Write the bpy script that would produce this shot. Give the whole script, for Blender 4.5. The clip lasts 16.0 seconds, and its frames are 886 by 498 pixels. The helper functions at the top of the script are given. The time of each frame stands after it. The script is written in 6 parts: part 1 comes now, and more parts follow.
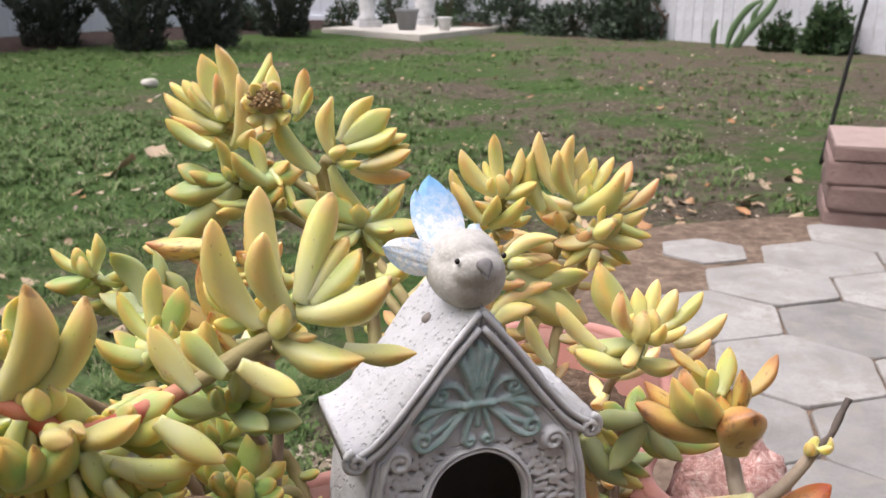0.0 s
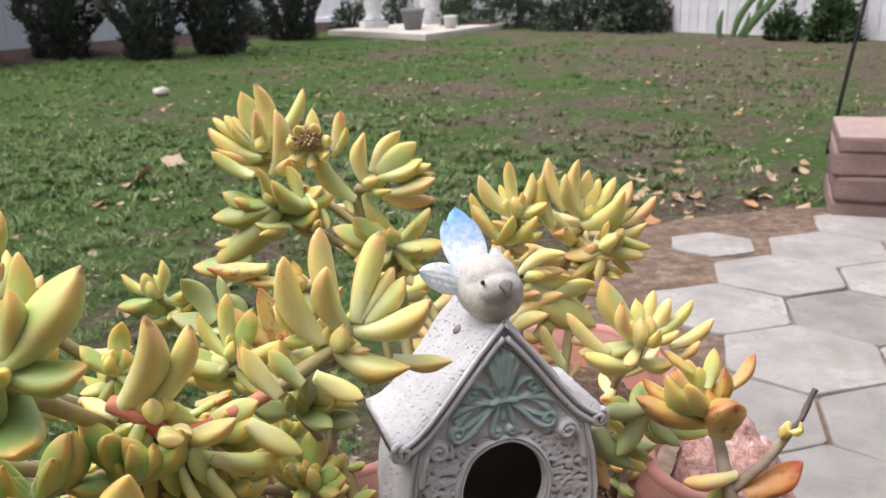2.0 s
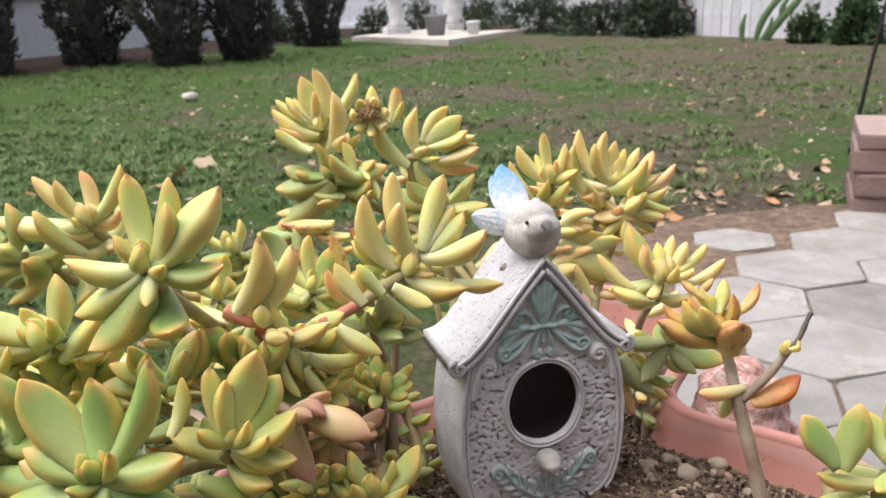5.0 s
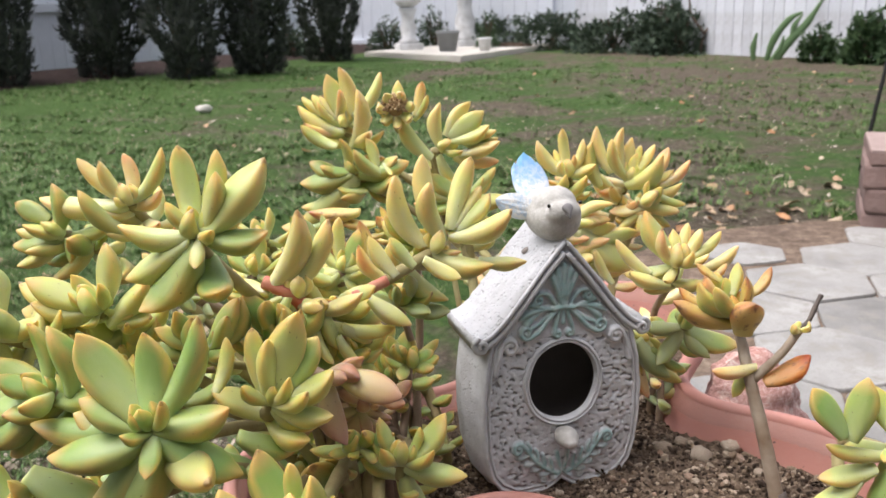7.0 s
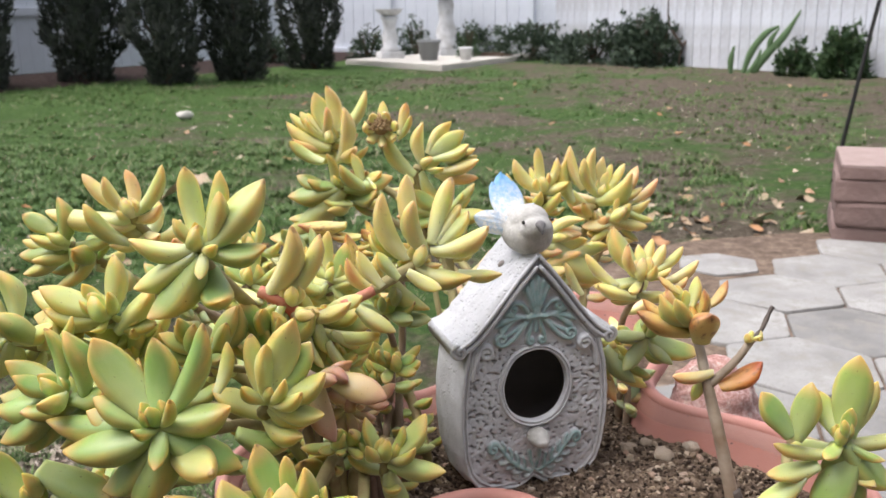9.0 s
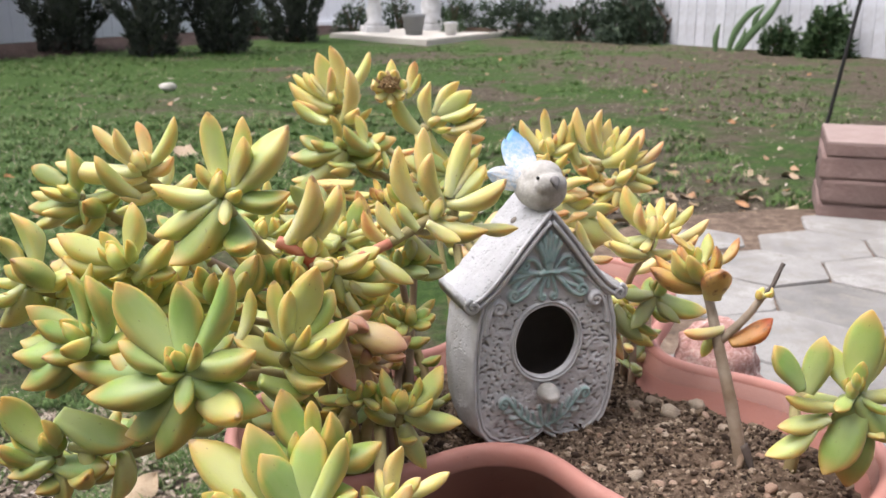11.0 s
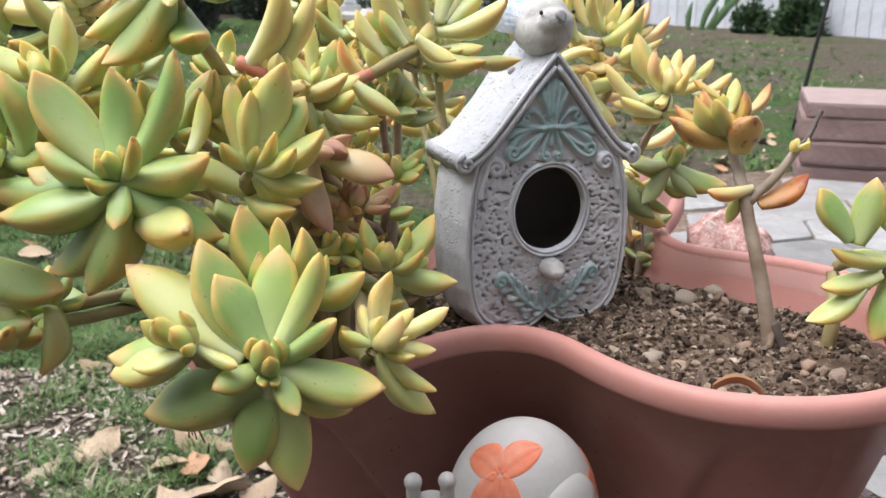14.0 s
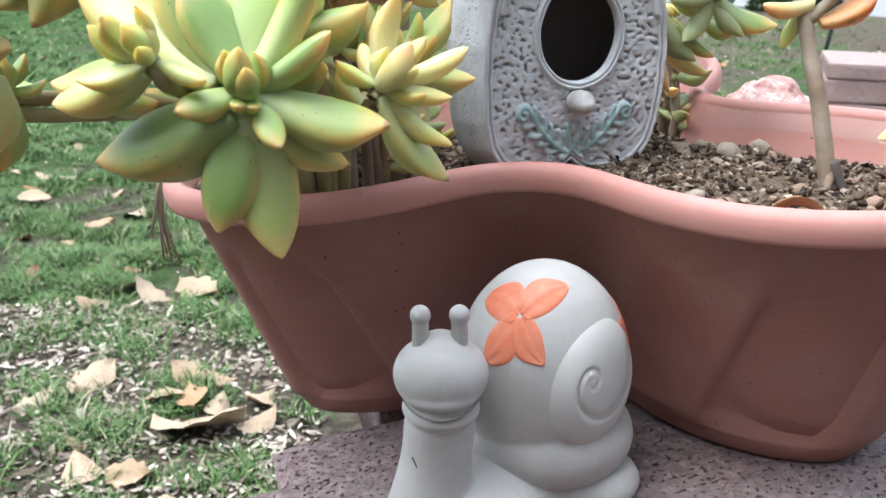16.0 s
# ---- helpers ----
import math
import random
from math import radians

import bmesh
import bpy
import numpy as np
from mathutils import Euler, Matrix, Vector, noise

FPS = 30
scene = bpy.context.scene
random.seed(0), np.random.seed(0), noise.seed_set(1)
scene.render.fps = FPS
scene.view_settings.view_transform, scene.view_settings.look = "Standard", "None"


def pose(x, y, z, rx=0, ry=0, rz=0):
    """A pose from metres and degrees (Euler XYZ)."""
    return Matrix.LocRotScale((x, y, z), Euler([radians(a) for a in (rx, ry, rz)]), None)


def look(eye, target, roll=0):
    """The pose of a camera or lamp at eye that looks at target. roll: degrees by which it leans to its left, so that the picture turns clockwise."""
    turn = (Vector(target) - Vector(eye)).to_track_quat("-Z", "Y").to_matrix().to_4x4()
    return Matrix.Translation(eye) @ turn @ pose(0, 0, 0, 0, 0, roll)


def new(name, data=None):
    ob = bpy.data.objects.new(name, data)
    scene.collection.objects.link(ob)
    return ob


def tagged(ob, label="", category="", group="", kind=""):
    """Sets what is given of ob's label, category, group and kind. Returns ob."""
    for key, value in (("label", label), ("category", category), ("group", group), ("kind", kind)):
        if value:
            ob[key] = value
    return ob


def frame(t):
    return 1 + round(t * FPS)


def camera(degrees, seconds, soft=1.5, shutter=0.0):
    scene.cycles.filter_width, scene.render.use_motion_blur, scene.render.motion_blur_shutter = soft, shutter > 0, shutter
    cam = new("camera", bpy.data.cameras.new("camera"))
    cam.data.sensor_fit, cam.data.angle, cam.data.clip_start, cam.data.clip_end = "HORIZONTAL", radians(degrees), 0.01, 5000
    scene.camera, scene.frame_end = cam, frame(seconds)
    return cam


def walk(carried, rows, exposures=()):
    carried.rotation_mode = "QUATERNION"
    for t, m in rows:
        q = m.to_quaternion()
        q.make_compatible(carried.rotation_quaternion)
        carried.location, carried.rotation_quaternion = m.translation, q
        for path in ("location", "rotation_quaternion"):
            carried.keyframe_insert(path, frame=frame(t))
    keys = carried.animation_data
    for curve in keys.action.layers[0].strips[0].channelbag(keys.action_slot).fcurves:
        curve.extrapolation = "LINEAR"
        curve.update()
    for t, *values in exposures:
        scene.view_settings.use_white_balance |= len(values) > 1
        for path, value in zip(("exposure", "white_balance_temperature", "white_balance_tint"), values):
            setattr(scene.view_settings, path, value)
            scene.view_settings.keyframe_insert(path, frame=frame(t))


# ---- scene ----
cam = camera(52.0, 16.0)
cam.data.dof.use_dof, cam.data.dof.focus_distance, cam.data.dof.aperture_fstop = True, 0.36, 34.0
METRES, EYE, TILT, LEAN, TURN = 0.435, 0.70, -16.5, 0.0, 0.0
ROWS = [
    (0.0, 0.0, 0.0, 0.0, 0.0, 0.0, -0.0),
    (0.5, -0.0073, -0.0275, 0.0038, 0.2, -0.08, 0.32),
    (1.0, -0.0211, -0.0531, 0.0076, 0.58, -0.22, 0.83),
    (1.5, -0.0238, -0.0847, 0.0115, 0.71, -0.23, 1.43),
    (2.0, -0.014, -0.1358, 0.025, 0.73, -0.18, 1.61),
    (2.5, -0.0212, -0.1923, 0.0303, 0.71, -0.41, 1.77),
    (3.0, -0.0332, -0.235, 0.0304, 1.03, -0.1, 2.29),
    (3.5, -0.0366, -0.2717, 0.0256, 1.27, 0.41, 2.56),
    (4.0, -0.0263, -0.2846, 0.0078, 1.51, 0.57, 2.64),
    (4.5, -0.0388, -0.2792, -0.0232, 1.87, 0.41, 2.19),
    (5.0, -0.0446, -0.2894, -0.0395, 2.11, 0.24, 1.64),
    (7.5, -0.0641, -0.355, -0.0867, 2.67, 1.57, 0.93),
    (8.0, -0.0604, -0.3857, -0.0756, 2.09, 1.74, 0.77),
    (8.5, -0.0596, -0.4077, -0.0723, 1.6, 1.82, 0.62),
    (11.0, -0.1015, -0.4171, -0.1019, 0.21, 0.3, 0.08),
    (11.5, -0.1124, -0.3807, -0.1216, -0.66, -0.33, 0.06),
    (12.0, -0.115, -0.3257, -0.1469, -1.02, -0.66, -0.12),
    (12.5, -0.1288, -0.2938, -0.168, -1.23, -0.52, -0.13),
    (13.0, -0.1282, -0.2776, -0.1903, -1.69, -0.42, 0.07),
    (13.5, -0.1221, -0.2797, -0.2146, -1.86, -0.48, 0.24),
    (14.0, -0.1206, -0.2669, -0.2495, -1.53, -0.6, 0.34),
    (14.5, -0.1204, -0.2358, -0.2867, -1.17, -0.61, 0.26),
    (15.0, -0.1239, -0.1956, -0.3317, -1.15, -1.03, -0.03),
    (15.5, -0.1225, -0.1734, -0.3665, -1.02, -1.51, -0.25),
    (16.0, -0.123, -0.1509, -0.4064, -1.03, -1.73, -0.64),
]
walk(cam, [(t, pose(0, 0, EYE, TILT, LEAN, TURN) @ pose(METRES * x, METRES * y, METRES * z, 90 + pitch, roll, yaw)) for t, x, y, z, yaw, pitch, roll in ROWS],
     [(0.0, 0.80, 6600, 18), (5.0, 0.88, 6600, 16), (8.5, 0.89, 6400, 14), (11.0, 0.89, 6500, 16), (14.0, 0.98, 6150, 13), (16.0, 1.50, 5700, 7)])

# ---- world, sun, exposure ----
world = bpy.data.worlds.new("sky")
scene.world = world
world.use_nodes = True
wn = world.node_tree.nodes
sky = wn.new("ShaderNodeTexSky")
sky.sky_type = "NISHITA"
sky.sun_disc = False
sky.sun_elevation = radians(68)
sky.sun_rotation = radians(-100)
sky.air_density, sky.dust_density, sky.ozone_density = 1.0, 5.0, 1.0
SKY_STRENGTH = 0.15
wn["Background"].inputs["Strength"].default_value = SKY_STRENGTH
haze = wn.new("ShaderNodeHueSaturation")
haze.inputs["Saturation"].default_value = 0.35
world.node_tree.links.new(sky.outputs[0], haze.inputs["Color"])
world.node_tree.links.new(haze.outputs[0], wn["Background"].inputs["Color"])
sun_data = bpy.data.lights.new("sun", "SUN")
sun_data.energy, sun_data.angle, sun_data.color = 1.2, radians(60), (1.0, 0.97, 0.93)
sun = new("sun", sun_data)
sun.matrix_world = look((-1.5, 0.05, 4.2), (0, 0.3, 0.5))


# ---- materials ----
class Nodes:
    """A small wrapper to write node materials in few lines."""

    def __init__(self, name, rough=0.7, spec=0.4, metal=0.0):
        self.mat = bpy.data.materials.new(name)
        self.mat.use_nodes = True
        self.n, self.l = self.mat.node_tree.nodes, self.mat.node_tree.links
        self.b = self.n["Principled BSDF"]
        self.b.inputs["Roughness"].default_value = rough
        self.b.inputs["Specular IOR Level"].default_value = spec
        self.b.inputs["Metallic"].default_value = metal
        self.co = self.n.new("ShaderNodeTexCoord")

    def put(self, socket, value):
        if isinstance(value, bpy.types.NodeSocket):
            self.l.new(value, socket)
        elif isinstance(value, (tuple, list)) and len(value) == 3 and socket.type == "RGBA":
            socket.default_value = (*value, 1)
        else:
            socket.default_value = value

    def noise(self, scale, detail=4, rough=0.55, where="Object", distort=0.0, shift=None):
        t = self.n.new("ShaderNodeTexNoise")
        if shift is not None:
            t.noise_dimensions = "4D"
            self.l.new(shift, t.inputs["W"])
        t.inputs["Scale"].default_value, t.inputs["Detail"].default_value = scale, detail
        t.inputs["Roughness"].default_value, t.inputs["Distortion"].default_value = rough, distort
        self.l.new(self.co.outputs[where], t.inputs["Vector"])
        return t.outputs["Fac"]

    def voronoi(self, scale, where="Object", feature="F1"):
        t = self.n.new("ShaderNodeTexVoronoi")
        t.feature = feature
        t.inputs["Scale"].default_value = scale
        self.l.new(self.co.outputs[where], t.inputs["Vector"])
        return t.outputs["Distance"]

    def ramp(self, fac, *stops):
        r = self.n.new("ShaderNodeValToRGB")
        e = r.color_ramp.elements
        while len(e) < len(stops):
            e.new(0.5)
        for k, (p, c) in enumerate(stops):
            e[k].position = p
            e[k].color = (*c, 1) if isinstance(c, tuple) else (c, c, c, 1)
        self.put(r.inputs["Fac"], fac)
        return r.outputs["Color"]

    def mix(self, fac, a, b, mode="MIX"):
        m = self.n.new("ShaderNodeMix")
        m.data_type, m.blend_type = "RGBA", mode
        self.put(m.inputs[0], fac), self.put(m.inputs[6], a), self.put(m.inputs[7], b)
        return m.outputs[2]

    def math(self, op, a, b=0.0, c=0.0):
        m = self.n.new("ShaderNodeMath")
        m.operation = op
        self.put(m.inputs[0], a), self.put(m.inputs[1], b), self.put(m.inputs[2], c)
        return m.outputs[0]

    def random(self):
        return self.n.new("ShaderNodeObjectInfo").outputs["Random"]

    def island(self):
        return self.n.new("ShaderNodeNewGeometry").outputs["Random Per Island"]

    def axis(self, k, where="Object"):
        s = self.n.new("ShaderNodeSeparateXYZ")
        self.l.new(self.co.outputs[where], s.inputs[0])
        return s.outputs[k]

    def attribute(self, name):
        a = self.n.new("ShaderNodeAttribute")
        a.attribute_name = name
        return a.outputs["Fac"]

    def color(self, value):
        self.put(self.b.inputs["Base Color"], value)
        return self

    def rough(self, value):
        self.put(self.b.inputs["Roughness"], value)
        return self

    def bump(self, height, strength=0.3, distance=0.001):
        b = self.n.new("ShaderNodeBump")
        b.inputs["Strength"].default_value, b.inputs["Distance"].default_value = strength, distance
        old = self.b.inputs["Normal"].links
        if old:
            self.l.new(old[0].from_socket, b.inputs["Normal"])
        self.put(b.inputs["Height"], height)
        self.l.new(b.outputs[0], self.b.inputs["Normal"])
        return self


def leaf_material(name, base, mid, edge, tip, blush=0.5, scorch=0.0):
    """Waxy succulent leaf: paler base, coloured blade, warm margin and tip. The UV runs along (u) and round (v) the leaf."""
    m = Nodes(name, 0.42, 0.45)
    u, v = m.axis(0, "UV"), m.axis(1, "UV")
    rnd = m.random()
    own = m.math("MULTIPLY", rnd, 40.0)
    grain = m.noise(1.8, 1, shift=own)
    blade = m.mix(m.ramp(m.math("ADD", u, m.math("MULTIPLY", grain, 0.3)), (0.25, 0.0), (0.95, 1.0)), base, mid)
    hue = m.n.new("ShaderNodeHueSaturation")
    m.put(hue.inputs["Hue"], m.math("MULTIPLY_ADD", rnd, 0.035, 0.482))
    m.put(hue.inputs["Value"], m.math("MULTIPLY_ADD", m.math("FRACT", m.math("MULTIPLY", rnd, 7.31)), 0.28, 0.92))
    m.put(hue.inputs["Color"], blade)
    warm = m.math("ADD", m.math("MULTIPLY", m.math("SUBTRACT", v, 0.5), m.math("MULTIPLY_ADD", m.math("FRACT", m.math("MULTIPLY", rnd, 13.7)), 2.0, -1.0)), m.math("MULTIPLY_ADD", grain, 0.5, m.math("MULTIPLY", u, 0.25)))
    warm = m.math("MULTIPLY", m.ramp(warm, (0.34, 0.0), (0.72, 1.0)), m.math("MULTIPLY", m.math("FRACT", m.math("MULTIPLY", rnd, 3.77)), blush))
    flushed = m.mix(m.math("MULTIPLY", warm, 0.6), hue.outputs[0], m.mix(0.45, mid, edge))
    side = m.math("ABSOLUTE", m.math("SUBTRACT", m.math("MULTIPLY", v, 2.0), 1.0))
    rim = m.math("MULTIPLY", m.ramp(side, (0.62, 0.0), (0.97, 1.0)), m.math("MULTIPLY", m.ramp(u, (0.12, 0.0), (0.6, 1.0)), m.ramp(m.noise(2.6, 3, shift=own), (0.32, 0.15), (0.62, 1.0))))
    end = m.ramp(m.math("ADD", u, m.math("MULTIPLY", m.math("SUBTRACT", grain, 0.5), 0.35)), (0.72, 0.0), (1.0, 1.0))
    c = m.mix(m.math("MULTIPLY", rim, blush), flushed, edge)
    c = m.mix(m.math("MULTIPLY", end, blush), c, tip)
    spots = m.ramp(m.noise(17.0, 1, shift=own), (0.725, 0.0), (0.75, 1.0))
    c = m.mix(m.math("MULTIPLY", spots, 0.6), c, (0.10, 0.055, 0.02))
    scar = m.math("MULTIPLY", m.ramp(m.math("ADD", u, m.math("MULTIPLY", m.math("SUBTRACT", m.noise(7.0, 3, shift=own), 0.5), 0.12)), (0.945, 0.0), (0.975, 1.0)), m.math("GREATER_THAN", m.math("FRACT", m.math("MULTIPLY", rnd, 5.3)), 0.72))
    c = m.mix(m.math("MULTIPLY", scar, 0.7), c, (0.20, 0.11, 0.055))
    if scorch:
        burnt = m.ramp(m.noise(3.2, 4, 0.6, shift=own), (0.57, 0.0), (0.66, 1.0))
        c = m.mix(m.math("MULTIPLY", burnt, scorch), c, (0.13, 0.05, 0.028))
    bloom = m.ramp(m.noise(3.0, 2, shift=own), (0.45, 0.0), (0.8, 1.0))
    c = m.mix(m.math("MULTIPLY", bloom, 0.12), c, (0.64, 0.61, 0.38))
    m.color(c).rough(m.math("MULTIPLY_ADD", grain, 0.25, 0.32))
    m.b.inputs["Subsurface Weight"].default_value = 0.6
    m.b.inputs["Subsurface Radius"].default_value = (0.006, 0.005, 0.002)
    m.b.inputs["Subsurface Scale"].default_value = 1.0
    m.b.inputs["Coat Weight"].default_value, m.b.inputs["Coat Roughness"].default_value = 0.12, 0.32
    m.bump(m.noise(45.0, 3), 0.10, 0.015)
    return m.mat


LEAF = {
    "green": leaf_material("leaf_green", (0.36, 0.46, 0.18), (0.22, 0.34, 0.075), (0.70, 0.48, 0.14), (0.68, 0.40, 0.15), 0.80),
    "lime": leaf_material("leaf_lime", (0.53, 0.58, 0.29), (0.42, 0.48, 0.135), (0.74, 0.50, 0.15), (0.70, 0.42, 0.16), 0.74),
    "yellow": leaf_material("leaf_yellow", (0.62, 0.63, 0.35), (0.62, 0.585, 0.20), (0.78, 0.54, 0.22), (0.74, 0.46, 0.23), 0.72),
    "peach": leaf_material("leaf_peach", (0.66, 0.62, 0.34), (0.68, 0.53, 0.22), (0.74, 0.35, 0.17), (0.76, 0.38, 0.20), 0.75),
    "bronze": leaf_material("leaf_bronze", (0.52, 0.46, 0.17), (0.56, 0.40, 0.12), (0.50, 0.20, 0.07), (0.34, 0.12, 0.06), 0.9, 0.8),
    "rose": leaf_material("leaf_rose", (0.46, 0.40, 0.20), (0.46, 0.29, 0.17), (0.42, 0.18, 0.13), (0.36, 0.16, 0.14), 0.7),
    "orange": leaf_material("leaf_orange", (0.52, 0.26, 0.09), (0.56, 0.20, 0.05), (0.5, 0.09, 0.025), (0.45, 0.07, 0.02), 0.8, 0.6),
    "sage": leaf_material("leaf_sage", (0.40, 0.45, 0.24), (0.26, 0.34, 0.14), (0.36, 0.34, 0.13), (0.38, 0.32, 0.14), 0.5),
}


def stem_material(name, a, b):
    m = Nodes(name, 0.65, 0.3)
    m.color(m.mix(m.ramp(m.noise(60, 5), (0.35, 0.0), (0.7, 1.0)), a, b))
    m.bump(m.noise(260, 4), 0.5, 0.001)
    m.bump(m.noise(60, 2), 0.4, 0.002)
    return m.mat


STEM = {
    "green": stem_material("stem_green", (0.36, 0.33, 0.15), (0.27, 0.20, 0.10)),
    "red": stem_material("stem_red", (0.50, 0.10, 0.08), (0.46, 0.26, 0.16)),
    "wood": stem_material("stem_wood", (0.34, 0.26, 0.19), (0.20, 0.13, 0.09)),
    "grey": stem_material("stem_grey", (0.44, 0.37, 0.29), (0.25, 0.18, 0.12)),
    "twig": stem_material("stem_twig", (0.07, 0.06, 0.055), (0.16, 0.13, 0.11)),
}

# wall tone: the shaded copy of the plastic, darker than the rim's
m = Nodes("terracotta_plastic", 0.5, 0.4)
m.color(m.mix(m.ramp(m.noise(9, 6, 0.65), (0.35, 0.0), (0.75, 1.0)), (0.325, 0.145, 0.112), (0.295, 0.150, 0.125)))
dust = m.math("MULTIPLY", m.ramp(m.noise(26, 7, 0.75), (0.48, 0.0), (0.78, 1.0)), 0.45)
old = m.b.inputs["Base Color"].links[0].from_socket
c = m.mix(dust, old, (0.40, 0.27, 0.23))
c = m.mix(m.ramp(m.noise(330, 1), (0.76, 0.0), (0.79, 1.0)), c, (0.10, 0.07, 0.06))
m.color(c)
m.rough(m.math("MULTIPLY_ADD", m.noise(40, 4), 0.3, 0.40)).bump(m.noise(400, 3), 0.15, 0.0006).bump(m.noise(30, 3), 0.15, 0.002)
TERRACOTTA = m.mat

# lighter copy of the same plastic: light on the rim put into colour
m = Nodes("lit_plastic_rim", 0.55, 0.4)
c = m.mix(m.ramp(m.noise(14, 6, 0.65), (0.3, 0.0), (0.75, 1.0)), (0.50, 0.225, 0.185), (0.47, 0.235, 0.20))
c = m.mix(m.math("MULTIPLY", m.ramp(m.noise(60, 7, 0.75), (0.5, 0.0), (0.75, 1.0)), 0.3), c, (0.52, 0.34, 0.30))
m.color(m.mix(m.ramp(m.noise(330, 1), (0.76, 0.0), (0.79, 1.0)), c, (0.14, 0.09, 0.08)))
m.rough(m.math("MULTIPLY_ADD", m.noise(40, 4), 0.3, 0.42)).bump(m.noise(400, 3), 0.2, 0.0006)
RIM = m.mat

m = Nodes("potting_soil", 0.95, 0.15)
grit = m.ramp(m.noise(190, 6, 0.75), (0.30, (0.045, 0.031, 0.023)), (0.5, (0.135, 0.097, 0.07)), (0.70, (0.30, 0.235, 0.175)))
m.color(m.mix(m.ramp(m.noise(18, 3), (0.35, 0.0), (0.7, 1.0)), grit, m.mix(0.5, grit, (0.11, 0.075, 0.05))))
m.bump(m.noise(220, 6, 0.7), 0.8, 0.003)
SOIL = m.mat

m = Nodes("pebble", 0.85, 0.3)
m.color(m.mix(m.ramp(m.noise(120, 4), (0.35, 0.0), (0.7, 1.0)), m.ramp(m.random(), (0.0, (0.40, 0.33, 0.25)), (0.45, (0.52, 0.46, 0.38)), (0.75, (0.42, 0.25, 0.18)), (1.0, (0.30, 0.22, 0.16))), (0.28, 0.21, 0.15)))
m.bump(m.noise(300, 4), 0.5, 0.001)
PEBBLE = m.mat
m = Nodes("soil_crumb", 0.95, 0.15)
m.color(m.ramp(m.island(), (0.0, (0.028, 0.020, 0.016)), (0.45, (0.105, 0.075, 0.054)), (0.8, (0.25, 0.19, 0.135)), (1.0, (0.46, 0.38, 0.29))))
m.bump(m.noise(300, 4), 0.5, 0.001)
CRUMB = m.mat

m = Nodes("cast_resin", 0.72, 0.35)
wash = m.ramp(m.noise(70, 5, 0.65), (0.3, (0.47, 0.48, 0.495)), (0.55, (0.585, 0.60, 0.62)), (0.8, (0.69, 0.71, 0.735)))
# shade of dents and groove, with settled wash, put into the colour
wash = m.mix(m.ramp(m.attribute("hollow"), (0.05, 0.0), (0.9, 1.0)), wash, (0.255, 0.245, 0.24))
teal = m.mix(m.ramp(m.noise(260, 4), (0.4, 0.0), (0.7, 1.0)), (0.17, 0.37, 0.35), (0.38, 0.50, 0.49))
# side dints are darkened in colour too, painting their shade
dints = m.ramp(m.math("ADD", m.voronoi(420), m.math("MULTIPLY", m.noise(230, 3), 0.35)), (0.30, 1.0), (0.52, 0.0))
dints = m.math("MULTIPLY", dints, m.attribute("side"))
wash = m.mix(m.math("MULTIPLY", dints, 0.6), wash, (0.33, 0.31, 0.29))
c = m.mix(m.math("MULTIPLY", m.attribute("paint"), 0.72), wash, teal)
c = m.mix(m.ramp(m.noise(420, 2), (0.73, 0.0), (0.77, 1.0)), c, (0.18, 0.16, 0.14))
m.color(c).bump(m.noise(500, 4), 0.35, 0.0008)
m.bump(m.noise(90, 3), 0.25, 0.001).bump(dints, 0.7, -0.0012)
RESIN = m.mat

m = Nodes("white_roof_resin", 0.7, 0.35)
pits = m.ramp(m.math("ADD", m.voronoi(360), m.math("MULTIPLY", m.noise(190, 4, 0.6), 0.75)), (0.50, 0.0), (0.72, 1.0))
c = m.mix(m.ramp(m.noise(60, 5), (0.3, 0.0), (0.7, 1.0)), (0.49, 0.505, 0.53), (0.42, 0.43, 0.445))
# sunk pits are also darkened in colour, which paints their shade
c = m.mix(m.math("MULTIPLY", m.ramp(pits, (0.0, 0.24), (1.0, 0.0)), m.ramp(m.noise(75, 3), (0.38, 0.35), (0.60, 1.0))), c, (0.34, 0.345, 0.36))
c = m.mix(m.ramp(m.noise(300, 2), (0.74, 0.0), (0.78, 1.0)), c, (0.22, 0.20, 0.18))
m.color(c)
m.bump(pits, 0.6, 0.0015).bump(m.noise(180, 4), 0.7, 0.0015)
ROOF = m.mat

m = Nodes("bird_resin", 0.65, 0.35)
c = m.ramp(m.noise(150, 5, 0.65), (0.3, (0.34, 0.335, 0.31)), (0.55, (0.49, 0.485, 0.46)), (0.8, (0.64, 0.64, 0.63)))
scales = m.ramp(m.math("ADD", m.voronoi(520), m.math("MULTIPLY", m.noise(240, 4, 0.65), 0.7)), (0.35, 0.0), (0.95, 1.0))
c = m.mix(m.math("MULTIPLY", scales, 0.25), c, (0.38, 0.36, 0.33))
m.color(c).bump(m.noise(420, 4), 0.35, 0.0007).bump(scales, 0.22, -0.0006)
BIRD = m.mat
m = Nodes("blue_wash", 0.65, 0.35)
far = m.ramp(m.math("ADD", m.axis(2), m.math("MULTIPLY", m.noise(260, 4), 0.012)), (0.023, 0.0), (0.040, 1.0))
c = m.mix(m.ramp(m.noise(260, 6, 0.75), (0.46, 0.0), (0.60, 1.0)), (0.72, 0.73, 0.74), (0.18, 0.42, 0.70))
m.color(m.mix(far, m.mix(0.55, (0.72, 0.72, 0.72), c), (0.17, 0.42, 0.72))).bump(m.noise(420, 5), 0.6, 0.001)
BLUE = m.mat
m = Nodes("beak_paint", 0.5, 0.4)
m.color(m.mix(m.noise(300, 3), (0.14, 0.135, 0.135), (0.30, 0.29, 0.29)))
